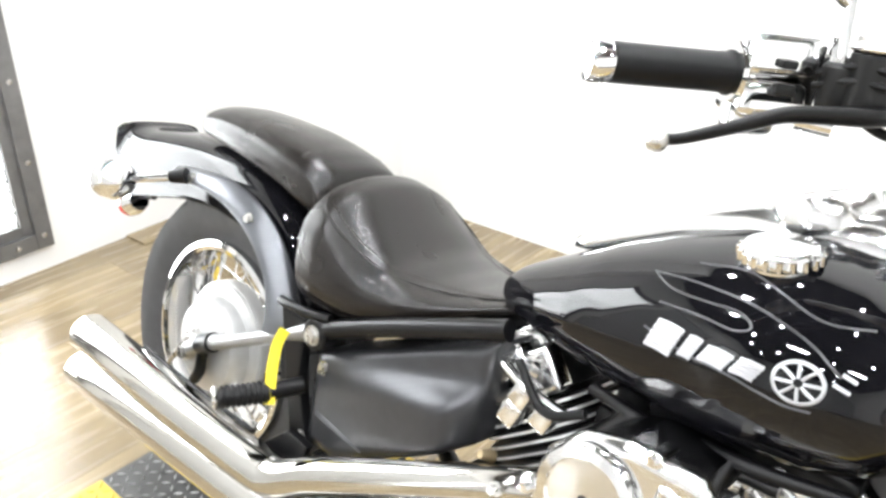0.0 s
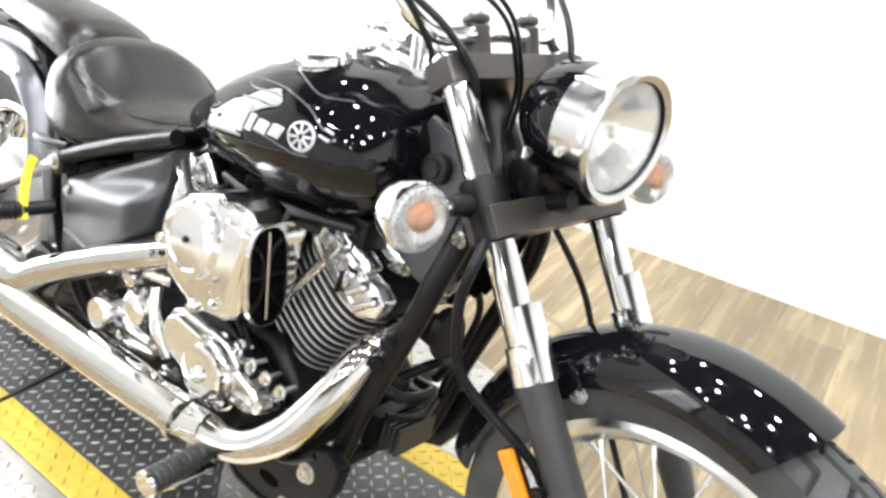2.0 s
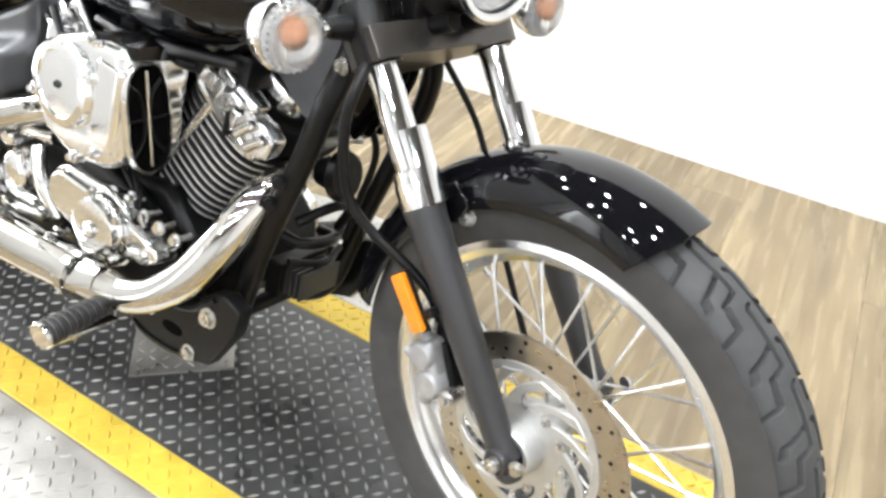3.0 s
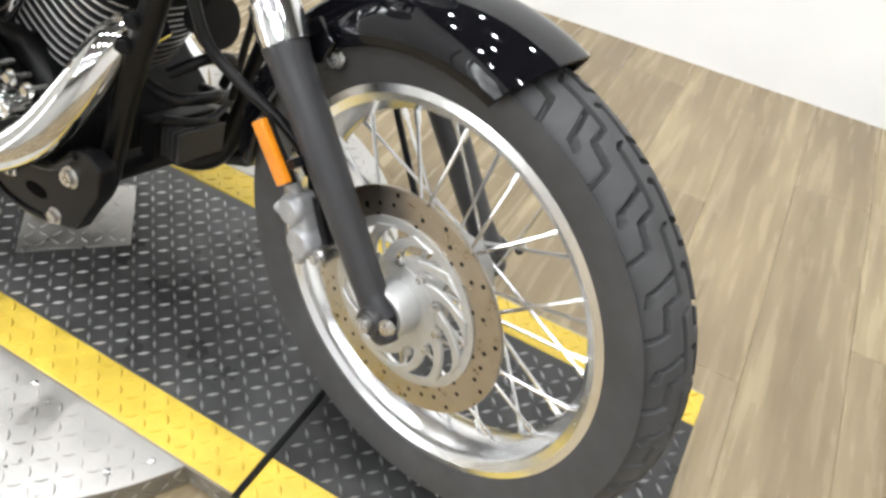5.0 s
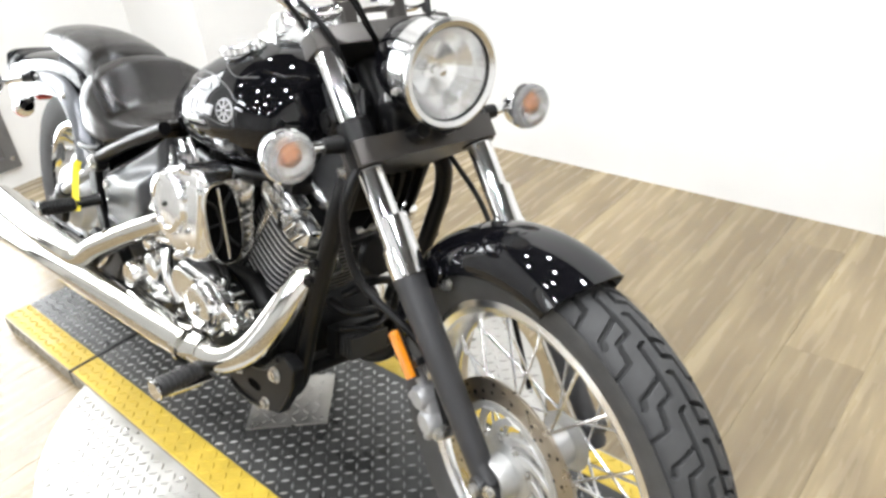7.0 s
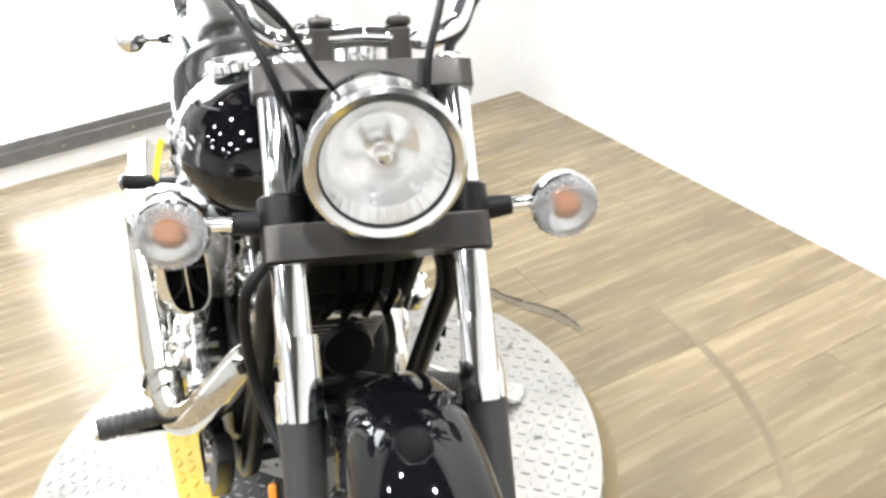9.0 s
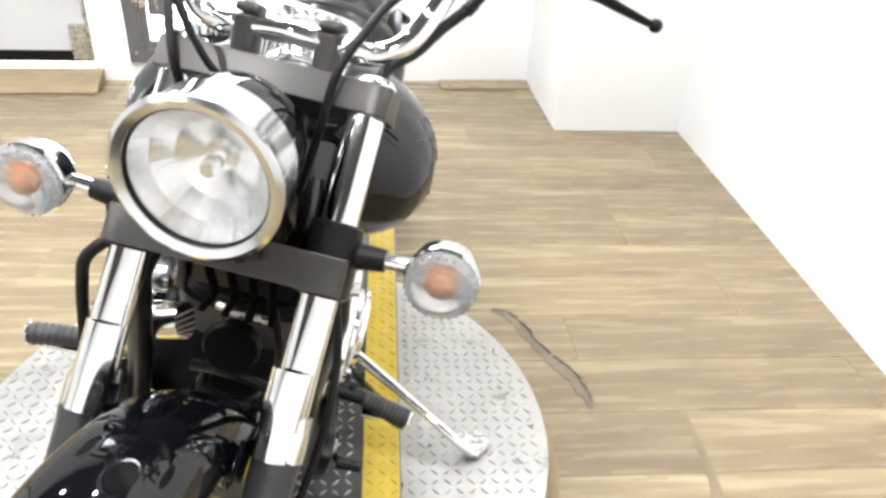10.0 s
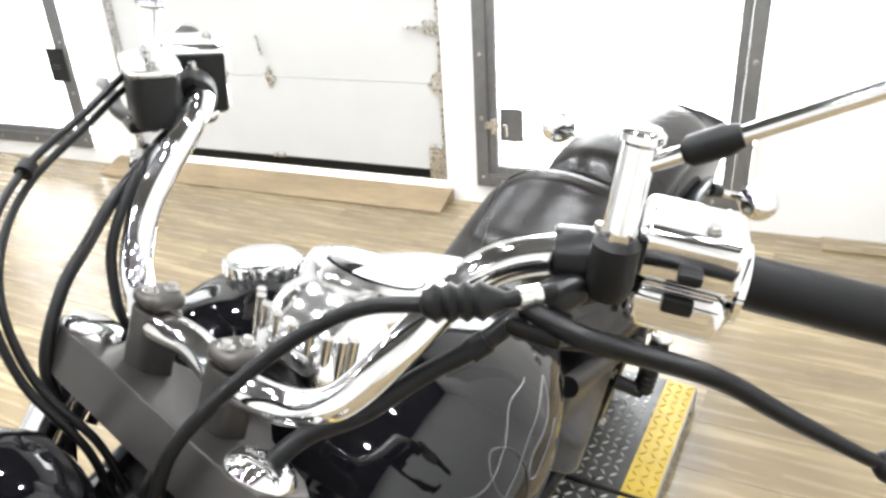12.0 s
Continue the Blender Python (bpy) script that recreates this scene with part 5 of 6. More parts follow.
part("pipe_hanger", side_plate([(-0.50, 0.30), (-0.43, 0.365), (-0.38, 0.36), (-0.40, 0.31)], -0.19, -0.175, 0.003), SATIN, upper_pipe)
part("hanger_rail", sweep([(-0.885, -0.184, 0.306), (-0.70, -0.184, 0.305), (-0.52, -0.184, 0.312)], 0.0055, 10), SATIN, upper_pipe, "black silencer hanger rail")

# ---- engine ----
CR = Vector((0.085, 0, 0.325))


def cylinder(lean, label):
    """One finned cylinder, tilted by lean degrees, with its head and covers."""
    m = Matrix.Translation(CR) @ Matrix.Rotation(radians(lean), 4, "Y")
    o = oval(0.066, 0.078, 28, 3.0)
    barrel = part("cylinder", prism(o, 0.26, m @ Matrix.Translation((0, 0, 0.075))), ENGBLACK, bike, label)
    n = 14
    for k in range(n):
        z = 0.096 + k * 0.0142
        w = 0.094 - 0.012 * max(0, (3 - k) / 3)
        fin = prism(oval(w, 0.112 if k > 1 else 0.10, 36, 3.4), 0.0060, m @ Matrix.Translation((0, 0, z)), 0.0012, 1)
        f = part("fin", fin, [FINBODY, FINEDGE], barrel)
        ax = m.to_3x3() @ Vector((0, 0, 1))
        for p in f.data.polygons:
            if abs(Vector(p.normal).dot(ax)) < 0.35:
                p.material_index = 1
    head = part("cylinder_head", prism(oval(0.092, 0.102, 32, 3.2), 0.05, m @ Matrix.Translation((0, 0, 0.296)), 0.006), ENGBLACK, barrel, "black cylinder head")
    part("rocker_cover", prism(oval(0.070, 0.080, 28, 3.6), 0.042, m @ Matrix.Translation((0, 0, 0.347)), 0.010, 3), POLISH, barrel, "chrome rocker cover")
    for sy in (-1, 1):
        b = join(
            box(0.085, 0.034, 0.046, m @ Matrix.Translation((0.004, 0.106 * sy, 0.345)), 0.009, 3),
            box(0.046, 0.034, 0.060, m @ Matrix.Translation((0.062, 0.104 * sy, 0.325)), 0.009, 3),
            box(0.040, 0.030, 0.066 if lean > 0 else 0.040, m @ Matrix.Translation((-0.050, 0.104 * sy, 0.330 if lean > 0 else 0.350)), 0.008, 3),
            box(0.120, 0.020, 0.020, m @ Matrix.Translation((0.004, 0.112 * sy, 0.306)), 0.006, 2),
            rod(m @ Vector((0.030, 0.118 * sy, 0.31)), m @ Vector((0.030, 0.130 * sy, 0.35)), 0.010, 14, bevel=0.003),
            bolt(m @ Vector((0.0, 0.123 * sy, 0.352)), (0, sy, 0), 0.007, 0.006), bolt(m @ Vector((0.066, 0.121 * sy, 0.335)), (0, sy, 0), 0.007, 0.006), bolt(m @ Vector((-0.052, 0.119 * sy, 0.345)), (0, sy, 0), 0.006, 0.006))
        part("head_cover", b, POLISH, barrel, "chrome cylinder head side cover")
        if lean > 0:
            yy = (0.098, 0.127) if sy > 0 else (-0.127, -0.098)
            tp = part("head_trim", at(join(
                side_plate([(-0.056, 0.320), (-0.050, 0.346), (-0.012, 0.350), (-0.008, 0.324)], *yy, 0.005, 2),
                side_plate([(-0.014, 0.316), (-0.010, 0.356), (0.030, 0.362), (0.036, 0.320)], yy[0] * 1.03, yy[1] * 1.03, 0.007, 2),
                side_plate([(0.034, 0.314), (0.036, 0.350), (0.070, 0.366), (0.098, 0.362), (0.104, 0.330), (0.086, 0.312)], *yy, 0.007, 2)), m), RIMMET, barrel, "stepped chrome head trim")
            for x0, x1 in ((0.046, 0.060), (0.070, 0.086)):
                part("trim_rib", rod(m @ Vector((x0, 0.130 * sy, 0.318)), m @ Vector((x1, 0.130 * sy, 0.356)), 0.0075, 14, bevel=0.003), CHROME, tp)
            part("trim_bolt", bolt(m @ Vector((0.010, 0.132 * sy, 0.340)), (0, sy, 0), 0.008, 0.006), STEEL, tp)
            part("trim_bolt", bolt(m @ Vector((-0.034, 0.127 * sy, 0.335)), (0, sy, 0), 0.006, 0.005), STEEL, tp)
        if lean > 0 or sy > 0:
            part("spark_lead", sweep([m @ Vector((0.02, 0.105 * sy, 0.28)), m @ Vector((0.03, 0.13 * sy, 0.31)), m @ Vector((0.0, 0.12 * sy, 0.36)), m @ Vector((-0.03, 0.08 * sy, 0.39))], 0.0045, 8), HOSE, barrel)
    if lean > 0:
        part("push_cover", rod(m @ Vector((-0.03, -0.115, 0.08)), m @ Vector((-0.02, -0.112, 0.30)), 0.009, 12), POLISH, barrel)
    return barrel


cylinder(33, "black finned front cylinder with bright machined fin edges")
cylinder(-37, "black finned rear cylinder with bright machined fin edges")
case_o = [(-0.20, 0.235), (-0.22, 0.33), (-0.16, 0.42), (-0.06, 0.455), (0.05, 0.44), (0.18, 0.44), (0.265, 0.36), (0.275, 0.285), (0.21, 0.215), (0.05, 0.20), (-0.12, 0.21)]
crank = part("crankcase", side_plate(case_o, -0.135, 0.135, 0.018, 3), ENGBLACK, bike, "black engine crankcase")


def cover(x, z, r, y0, y1, name, label, dome=0.5, n=3):
    """A round chrome cover with a stepped rim and bolts, facing right."""
    h = abs(y1 - y0)
    pr = [(0, 0), (r * 1.02, 0), (r * 1.02, h * 0.35), (r * 0.95, h * 0.55), (r * 0.90, h * 0.60), (r * 0.86, h * 0.9), (r * 0.70, h * (0.9 + 0.1 * dome)), (r * 0.3, h), (0, h)]
    m = along((x, y0, z), (x, y1, z))
    b = part(name, lathe(pr, m, 44), POLISH, crank, label)
    s = -1 if y1 < y0 else 1
    for k in range(n):
        a = k * math.tau / n + 0.6
        part("cover_bolt", bolt((x + r * 1.0 * math.cos(a), y0 + s * h * 0.45, z + r * 1.0 * math.sin(a)), (0, s, 0), 0.0055, 0.006), POLISH, b)
    return b


# right side: stacked chrome covers
base_o = [(-0.155, 0.27), (-0.14, 0.36), (-0.06, 0.435), (0.06, 0.45), (0.15, 0.42), (0.225, 0.375), (0.245, 0.31), (0.19, 0.262), (0.08, 0.245), (-0.06, 0.245)]
# Base kept black so gaps between the chrome covers look dark: shade in colour.
part("engine_cover", side_plate(base_o, -0.166, -0.134, 0.010, 3), ENGBLACK, crank, "right engine case in black to shade the gaps between covers")


def hull_outline(x0, z0, r0, x1, z1, r1, n=14):
    """Outline round two discs, the straight tangents between them included."""
    d = math.hypot(x1 - x0, z1 - z0)
    base, open_a = math.atan2(z1 - z0, x1 - x0), math.acos((r0 - r1) / d)
    pts = [(x1 + r1 * math.cos(base - open_a + 2 * open_a * k / n), z1 + r1 * math.sin(base - open_a + 2 * open_a * k / n)) for k in range(n + 1)]
    return pts + [(x0 + r0 * math.cos(base + open_a + (math.tau - 2 * open_a) * k / n), z0 + r0 * math.sin(base + open_a + (math.tau - 2 * open_a) * k / n)) for k in range(n + 1)]


part("primary_cover", side_plate(hull_outline(0.030, 0.385, 0.044, 0.118, 0.362, 0.063), -0.190, -0.160, 0.007, 3), POLISH, crank, "egg-shaped chrome primary cover")
part("upper_cover", side_plate(hull_outline(0.034, 0.388, 0.034, 0.085, 0.378, 0.040), -0.204, -0.186, 0.005, 3), POLISH, crank, "flat chrome upper engine cover")
main = cover(0.118, 0.365, 0.053, -0.188, -0.214, "clutch_cover", "round polished clutch cover", 0.6, 5)
part("cover_boss", lathe([(0, 0), (0.013, 0), (0.012, 0.006), (0.006, 0.009), (0, 0.009)], along((0.118, -0.213, 0.365), (0.118, -0.3, 0.365)), 20), POLISH, main)
cover(-0.155, 0.344, 0.036, -0.160, -0.226, "oil_filter_cover", "domed chrome oil filter cover", 1.0, 3)
cover(-0.075, 0.385, 0.034, -0.165, -0.215, "gear_cover", "round stepped chrome gear cover", 0.8, 3)
fc = part("front_cover", side_plate(hull_outline(0.160, 0.368, 0.030, 0.203, 0.362, 0.024), -0.194, -0.162, 0.008, 3), POLISH, crank, "lobed chrome front cover")
part("cover_bolt", bolt((0.214, -0.194, 0.360), (0, -1, 0), 0.007, 0.006), POLISH, fc)
for k in range(6):
    part("case_stud", join(rod((0.085 + 0.034 * k, -0.150, 0.418 - 0.005 * abs(k - 1)), (0.085 + 0.034 * k, -0.176, 0.418 - 0.005 * abs(k - 1)), 0.0055, 12, bevel=0.001), bolt((0.085 + 0.034 * k, -0.176, 0.418 - 0.005 * abs(k - 1)), (0, -1, 0), 0.0075, 0.006)), POLISH, crank, "chrome case stud")
for k, (x, z, r) in enumerate(((-0.035, 0.335, 0.024), (-0.115, 0.43, 0.022), (0.01, 0.30, 0.02), (0.235, 0.37, 0.015))):
    cover(x, z, r, -0.168, -0.196 - 0.006 * (k % 2), "small_cover", "small chrome cover boss", 0.8, 0)
for a, b, r in (((-0.14, -0.18, 0.30), (-0.03, -0.185, 0.32), 0.012), ((-0.12, -0.19, 0.355), (-0.03, -0.20, 0.345), 0.010), ((-0.05, -0.185, 0.43), (0.0, -0.185, 0.33), 0.012), ((-0.10, -0.18, 0.44), (-0.02, -0.18, 0.455), 0.009), ((0.02, -0.18, 0.27), (0.15, -0.18, 0.275), 0.014)):
    part("oil_pipe", sweep([a, Vector(a).lerp(Vector(b), 0.5) + Vector((0, -0.012, 0.004)), b], r, 12, 5), POLISH, crank)
for x, z in ((-0.145, 0.285), (-0.09, 0.26), (0.0, 0.255), (0.22, 0.285), (-0.13, 0.39), (0.155, 0.425), (0.24, 0.33), (-0.04, 0.445)):
    part("case_bolt", bolt((x, -0.172, z), (0, -1, 0), 0.006, 0.008), POLISH, crank)
for pts in (((-0.02, -0.16, 0.49), (0.03, -0.175, 0.455), (0.10, -0.17, 0.475), (0.14, -0.16, 0.43)), ((-0.16, -0.16, 0.44), (-0.10, -0.18, 0.47), (-0.04, -0.17, 0.50)), ((0.12, -0.15, 0.46), (0.16, -0.165, 0.42), (0.15, -0.17, 0.38))):
    part("engine_wire", sweep(pts, 0.004, 8, 6), HOSE, crank)
# left side covers
part("engine_cover", side_plate(base_o, 0.134, 0.175, 0.014, 3), POLISH, crank, "chrome left engine cover")
cover(0.09, 0.35, 0.075, 0.172, 0.20, "generator_cover", "round chrome generator cover", 0.6, 5)
# front of the engine: oil cooler lines, rectifier and dark fittings
part("rectifier", join(*[box(0.0045, 0.09, 0.046, Matrix.Translation((0.352 + 0.010 * k, 0.0, 0.335)), 0.0015) for k in range(4)]), FINBODY, bike, "black finned rectifier between the down tubes")
part("rectifier_body", box(0.03, 0.11, 0.06, Matrix.Translation((0.335, 0, 0.335)), 0.004), ENGBLACK, bike)
for pts, r, mm in ((((0.36, -0.05, 0.44), (0.385, 0.0, 0.465), (0.38, 0.05, 0.45), (0.35, 0.07, 0.40)), 0.008, HOSE), (((0.30, -0.03, 0.40), (0.36, -0.03, 0.40), (0.375, 0.03, 0.40), (0.33, 0.05, 0.39)), 0.009, SATIN), (((0.38, 0.03, 0.62), (0.40, 0.06, 0.55), (0.38, 0.07, 0.46), (0.36, 0.08, 0.38)), 0.006, HOSE), (((0.36, -0.055, 0.375), (0.385, 0.0, 0.37), (0.37, 0.055, 0.375)), 0.006, SATIN), (((0.37, -0.03, 0.565), (0.385, 0.0, 0.572), (0.375, 0.05, 0.56)), 0.006, STEEL)):
    part("engine_hose", sweep(pts, r, 10, 6), mm, bike)
part("horn", lathe([(0, 0), (0.035, 0), (0.04, 0.012), (0.03, 0.02), (0.02, 0.05), (0, 0.052)], along((0.40, 0, 0.52), (0.30, 0, 0.50)), 28), ENGBLACK, bike, "round black horn")

# ---- air cleaner ----
ac_o = [(0.035, 0.50), (0.018, 0.545), (0.028, 0.60), (0.065, 0.640), (0.12, 0.655), (0.192, 0.655), (0.205, 0.640), (0.197, 0.495), (0.17, 0.483), (0.10, 0.475)]
air_bm = side_plate(ac_o, -0.238, -0.125, 0.016, 3)
air = part("air_cleaner", air_bm, POLISH, bike, "chrome air cleaner housing with an oval intake")
part("round_cap", lathe([(0, 0), (0.060, 0), (0.060, 0.006), (0.056, 0.012), (0.045, 0.014), (0.043, 0.011), (0.02, 0.012), (0, 0.0125)], along((0.091, -0.237, 0.578), (0.091, -0.3, 0.578)), 48), POLISH, air, "round polished cap")
part("cap_screw", bolt((0.091, -0.249, 0.578), (0, -1, 0), 0.004, 0.003), SATIN, air)
IM = Matrix.Translation((0.2015, -0.2005, 0.565)) @ Matrix.Rotation(radians(-4), 4, "Z") @ Matrix.Rotation(radians(90), 4, "Y") @ Matrix.Rotation(radians(90), 4, "Z") @ Matrix.Rotation(radians(8), 4, "Z")


def oval_ring(w, h, wi, hi, depth, m):
    a, b = oval(w, h, 40, 2.8), oval(wi, hi, 40, 2.8)
    rings = [[Vector((x, y, 0)) for x, y in a], [Vector((x, y, depth)) for x, y in a], [Vector((x, y, depth)) for x, y in b], [Vector((x, y, 0)) for x, y in b]]
    bm = grid_mesh(rings + [rings[0]], caps=False)
    bmesh.ops.remove_doubles(bm, verts=bm.verts[:], dist=1e-5)
    bmesh.ops.recalc_face_normals(bm, faces=bm.faces[:])
    return at(bm, m)


part("intake_rim", oval_ring(0.0330, 0.0775, 0.0298, 0.0743, 0.014, IM), POLISH, air, "chrome oval intake rim")
# Flat black disc for the opening: the hole's darkness is put into its colour.
part("intake_dark_disc", prism(oval(0.0298, 0.0743, 40, 2.8), 0.003, IM @ Matrix.Translation((0, 0, 0.002))), VOID, air, "flat black disc in place of the dark intake opening")
part("intake_lining", oval_ring(0.0297, 0.0742, 0.0283, 0.0728, 0.012, IM), VOID, air, "matt black intake lining")
part("intake_bar", box(0.005, 0.135, 0.006, IM @ Matrix.Translation((0, 0, 0.011)), 0.002), POLISH, air, "chrome bar across the intake")
part("intake_bar", box(0.055, 0.004, 0.005, IM @ Matrix.Translation((0, 0, 0.009)), 0.002), SATIN, air)
for s in (-1, 1):
    part("intake_bar", at(sweep([(-0.024 * s, 0.052, 0), (-0.007 * s, 0.028, 0), (-0.006 * s, -0.024, 0), (-0.024 * s, -0.052, 0)], 0.0022, 8, 5), IM @ Matrix.Translation((0, 0, 0.008))), SATIN, air)
for x, z in ((0.145, 0.652), (0.15, 0.60), (0.155, 0.54), (0.155, 0.50), (0.022, 0.55), (0.11, 0.480)):
    part("lug", join(rod((x, -0.20, z), (x, -0.241, z), 0.009, 14, bevel=0.002), bolt((x, -0.241, z), (0, -1, 0), 0.005, 0.004)), POLISH, air)
part("rib_panel", box(0.05, 0.02, 0.12, Matrix.Translation((0.172, -0.232, 0.572)) @ Matrix.Rotation(radians(8), 4, "Y"), 0.008, 3), POLISH, air)
part("inlet_duct", rod((0.10, -0.14, 0.57), (0.10, -0.02, 0.57), 0.045, 28), ENGBLACK, air)
part("carburettor", join(box(0.09, 0.12, 0.10, Matrix.Translation((0.06, -0.05, 0.565)), 0.012), rod((0.06, -0.11, 0.60), (0.06, -0.11, 0.66), 0.02, 20)), ENGBLACK, bike, "black carburettor body")
# fittings in the dark gap under the tank
for pts, r, mm in ((((0.02, -0.14, 0.645), (0.10, -0.15, 0.640), (0.16, -0.15, 0.636), (0.24, -0.15, 0.64)), 0.008, SATIN), (((-0.08, -0.145, 0.635), (-0.02, -0.165, 0.60), (0.03, -0.16, 0.62)), 0.006, HOSE), (((-0.12, -0.13, 0.62), (-0.06, -0.15, 0.61), (0.0, -0.15, 0.60)), 0.008, POLISH), (((0.14, -0.15, 0.645), (0.22, -0.16, 0.655), (0.30, -0.14, 0.66)), 0.008, HOSE)):
    part("fuel_hose", sweep(pts, r, 10, 6), mm, bike)
for x, z in ((-0.06, 0.60), (-0.025, 0.585), (-0.07, 0.57)):
    part("petcock", box(0.028, 0.03, 0.035, Matrix.Translation((x, -0.145, z)) @ Matrix.Rotation(radians(20), 4, "Y"), 0.005), POLISH, bike)
part("coil_cover", box(0.22, 0.05, 0.05, Matrix.Translation((0.19, -0.095, 0.652)) @ Matrix.Rotation(radians(4), 4, "Y"), 0.01), SATIN, bike)

# ---- foot controls ----
for sy in (-1, 1):
    y = sy
    fb = part("foot_bracket", side_plate([(0.172, 0.226), (0.165, 0.285), (0.225, 0.300), (0.30, 0.315), (0.335, 0.350), (0.362, 0.358), (0.392, 0.344), (0.386, 0.302), (0.344, 0.232), (0.302, 0.218), (0.25, 0.212), (0.20, 0.214)], 0.165 * y - 0.014, 0.165 * y + 0.014, 0.005, 2), SATIN, bike, "satin black forward foot control bracket")
    part("bracket_bolt", bolt((0.335, 0.178 * y, 0.31), (0, y, 0), 0.011, 0.006, 12), STEEL, fb)
    part("bracket_bolt", bolt((0.304, 0.178 * y, 0.235), (0, y, 0), 0.009, 0.006, 12), STEEL, fb)
    # Slot is a black oval on the face, its inner shade put into colour.
    part("slot_dark_oval", at(side_plate(oval(0.021, 0.009, 20, 2.2), -0.001, 0.001), Matrix.Translation((0.266, 0.1792 * y, 0.258))), VOID, fb)
    part("bracket_rib", join(sweep([(0.195, 0.178 * y, 0.282), (0.225, 0.179 * y, 0.293), (0.295, 0.179 * y, 0.306), (0.345, 0.179 * y, 0.345)], 0.005, 8, 5), sweep([(0.182, 0.178 * y, 0.230), (0.205, 0.179 * y, 0.221), (0.25, 0.179 * y, 0.218), (0.298, 0.179 * y, 0.224)], 0.005, 8, 5)), SATIN, fb)
    part("bracket_nut", bolt((0.215, 0.179 * y, 0.268), (0, y, 0), 0.008, 0.006, 6), STEEL, fb)
    a, b = Vector((0.190, 0.225 * y, 0.285)), Vector((0.200, 0.335 * y, 0.275)) if y < 0 else Vector((0.202, 0.308, 0.268))
    peg = part("foot_peg", rod(a, b, 0.014, 20, 0.019), PEGRUBBER, bike, "ribbed rubber rider foot peg with chrome end")
    for k in range(10):
        f = 0.05 + 0.88 * k / 9
        p, d = a.lerp(b, f), (b - a).normalized()
        part("peg_rib", rod(p - d * 0.003, p + d * 0.003, 0.0158 + 0.005 * f, 20, bevel=0.001), PEGRUBBER, peg)
    part("peg_end", rod(b, b + (b - a).normalized() * 0.008, 0.0205, 20, bevel=0.003), CHROME, peg, "chrome peg end cap")
    part("peg_underside", box(0.03, 0.105 if y < 0 else 0.075, 0.008, Matrix.Translation((0.195, 0.28 * y if y < 0 else 0.266, 0.2605)), 0.003), CHROME, peg)
    part("peg_knuckle", join(rod((0.187, 0.172 * y, 0.288), a, 0.0135, 14), bolt((0.187, 0.20 * y, 0.30), (0, 0, 1), 0.006, 0.005)), SATIN, peg)
shift = part("shift_lever", join(sweep([(0.29, 0.18, 0.25), (0.315, 0.195, 0.262), (0.335, 0.205, 0.275)], 0.007, 10), rod((0.335, 0.195, 0.275), (0.335, 0.235, 0.275), 0.010, 14)), SATIN, bike, "black gear shift lever with rubber tip")
# side stand
stand = part("side_stand", sweep([(-0.03, 0.13, 0.232), (0.0, 0.22, 0.210), (0.06, 0.345, 0.178), (0.108, 0.440, 0.152), (0.118, 0.485, 0.134)], [0.016, 0.0125, 0.0105, 0.0105, 0.012], 14, 6), CHROME, bike, "long chrome side stand")
INV = pose(0.010, 0.077, 0.032, -14.13, 0, -3.38).inverted()
foot = prism([(-0.035, -0.022), (-0.02, 0.03), (0.02, 0.035), (0.04, -0.01), (0.02, -0.028)], 0.008, INV @ pose(0.125, 0.578, 0.0335, 0, 0, 20), 0.002)
part("stand_spring", sweep([(0.02 + 0.045 * q + 0.007 * math.cos(q * 100), 0.20 + 0.09 * q, 0.195 - 0.03 * q + 0.007 * math.sin(q * 100)) for q in (k / 90 for k in range(91))], 0.0018, 6, 1, False), HOSE, stand, "black coil spring")
part("stand_foot", foot, STEEL, stand, "flat metal stand foot")

# ---- front brake caliper and hose ----
cr_m = Matrix.Translation((0.682, -0.112, 0.398)) @ Matrix.Rotation(radians(-24), 4, "Y")
CALIPER = mat("grey_caliper_paint", (0.38, 0.38, 0.385), 0.5, 0.5, vary=0.25, scale=60, bump=0.2, bump_scale=200)
cal = part("brake_caliper", join(
    lathe([(0, -0.024), (0.017, -0.024), (0.021, -0.018), (0.021, 0.014), (0.018, 0.02), (0, 0.02)], cr_m @ Matrix.Translation((0, 0, -0.022)) @ Y_AXIS, 24),
    lathe([(0, -0.024), (0.016, -0.024), (0.020, -0.018), (0.020, 0.014), (0.017, 0.02), (0, 0.02)], cr_m @ Matrix.Translation((-0.003, 0, 0.018)) @ Y_AXIS, 24),
    box(0.032, 0.040, 0.075, cr_m, 0.009, 3),
    rod(cr_m @ Vector((-0.018, -0.012, 0.010)), cr_m @ Vector((-0.034, -0.014, 0.022)), 0.0075, 12, bevel=0.002),
    rod(cr_m @ Vector((-0.012, -0.010, -0.034)), cr_m @ Vector((-0.020, -0.012, -0.052)), 0.0080, 12, bevel=0.002),
    rod(cr_m @ Vector((0.0, -0.006, 0.034)), cr_m @ Vector((-0.004, -0.008, 0.062)), 0.0085, 12, bevel=0.002),
), CALIPER, bike, "grey painted front brake caliper", True)
part("bleed_nipple", join(rod(cr_m @ Vector((-0.006, -0.010, 0.058)), cr_m @ Vector((-0.010, -0.012, 0.082)), 0.0055, 10), rod(cr_m @ Vector((-0.008, -0.011, 0.072)), cr_m @ Vector((-0.0085, -0.011, 0.077)), 0.008, 6)), STEEL, cal, "", True)
part("caliper_pin", rod(cr_m @ Vector((0.022, 0.004, -0.030)), cr_m @ Vector((0.022, 0.004, 0.030)), 0.006, 12), HOSE, cal, "black rubber slide pin boot", True)
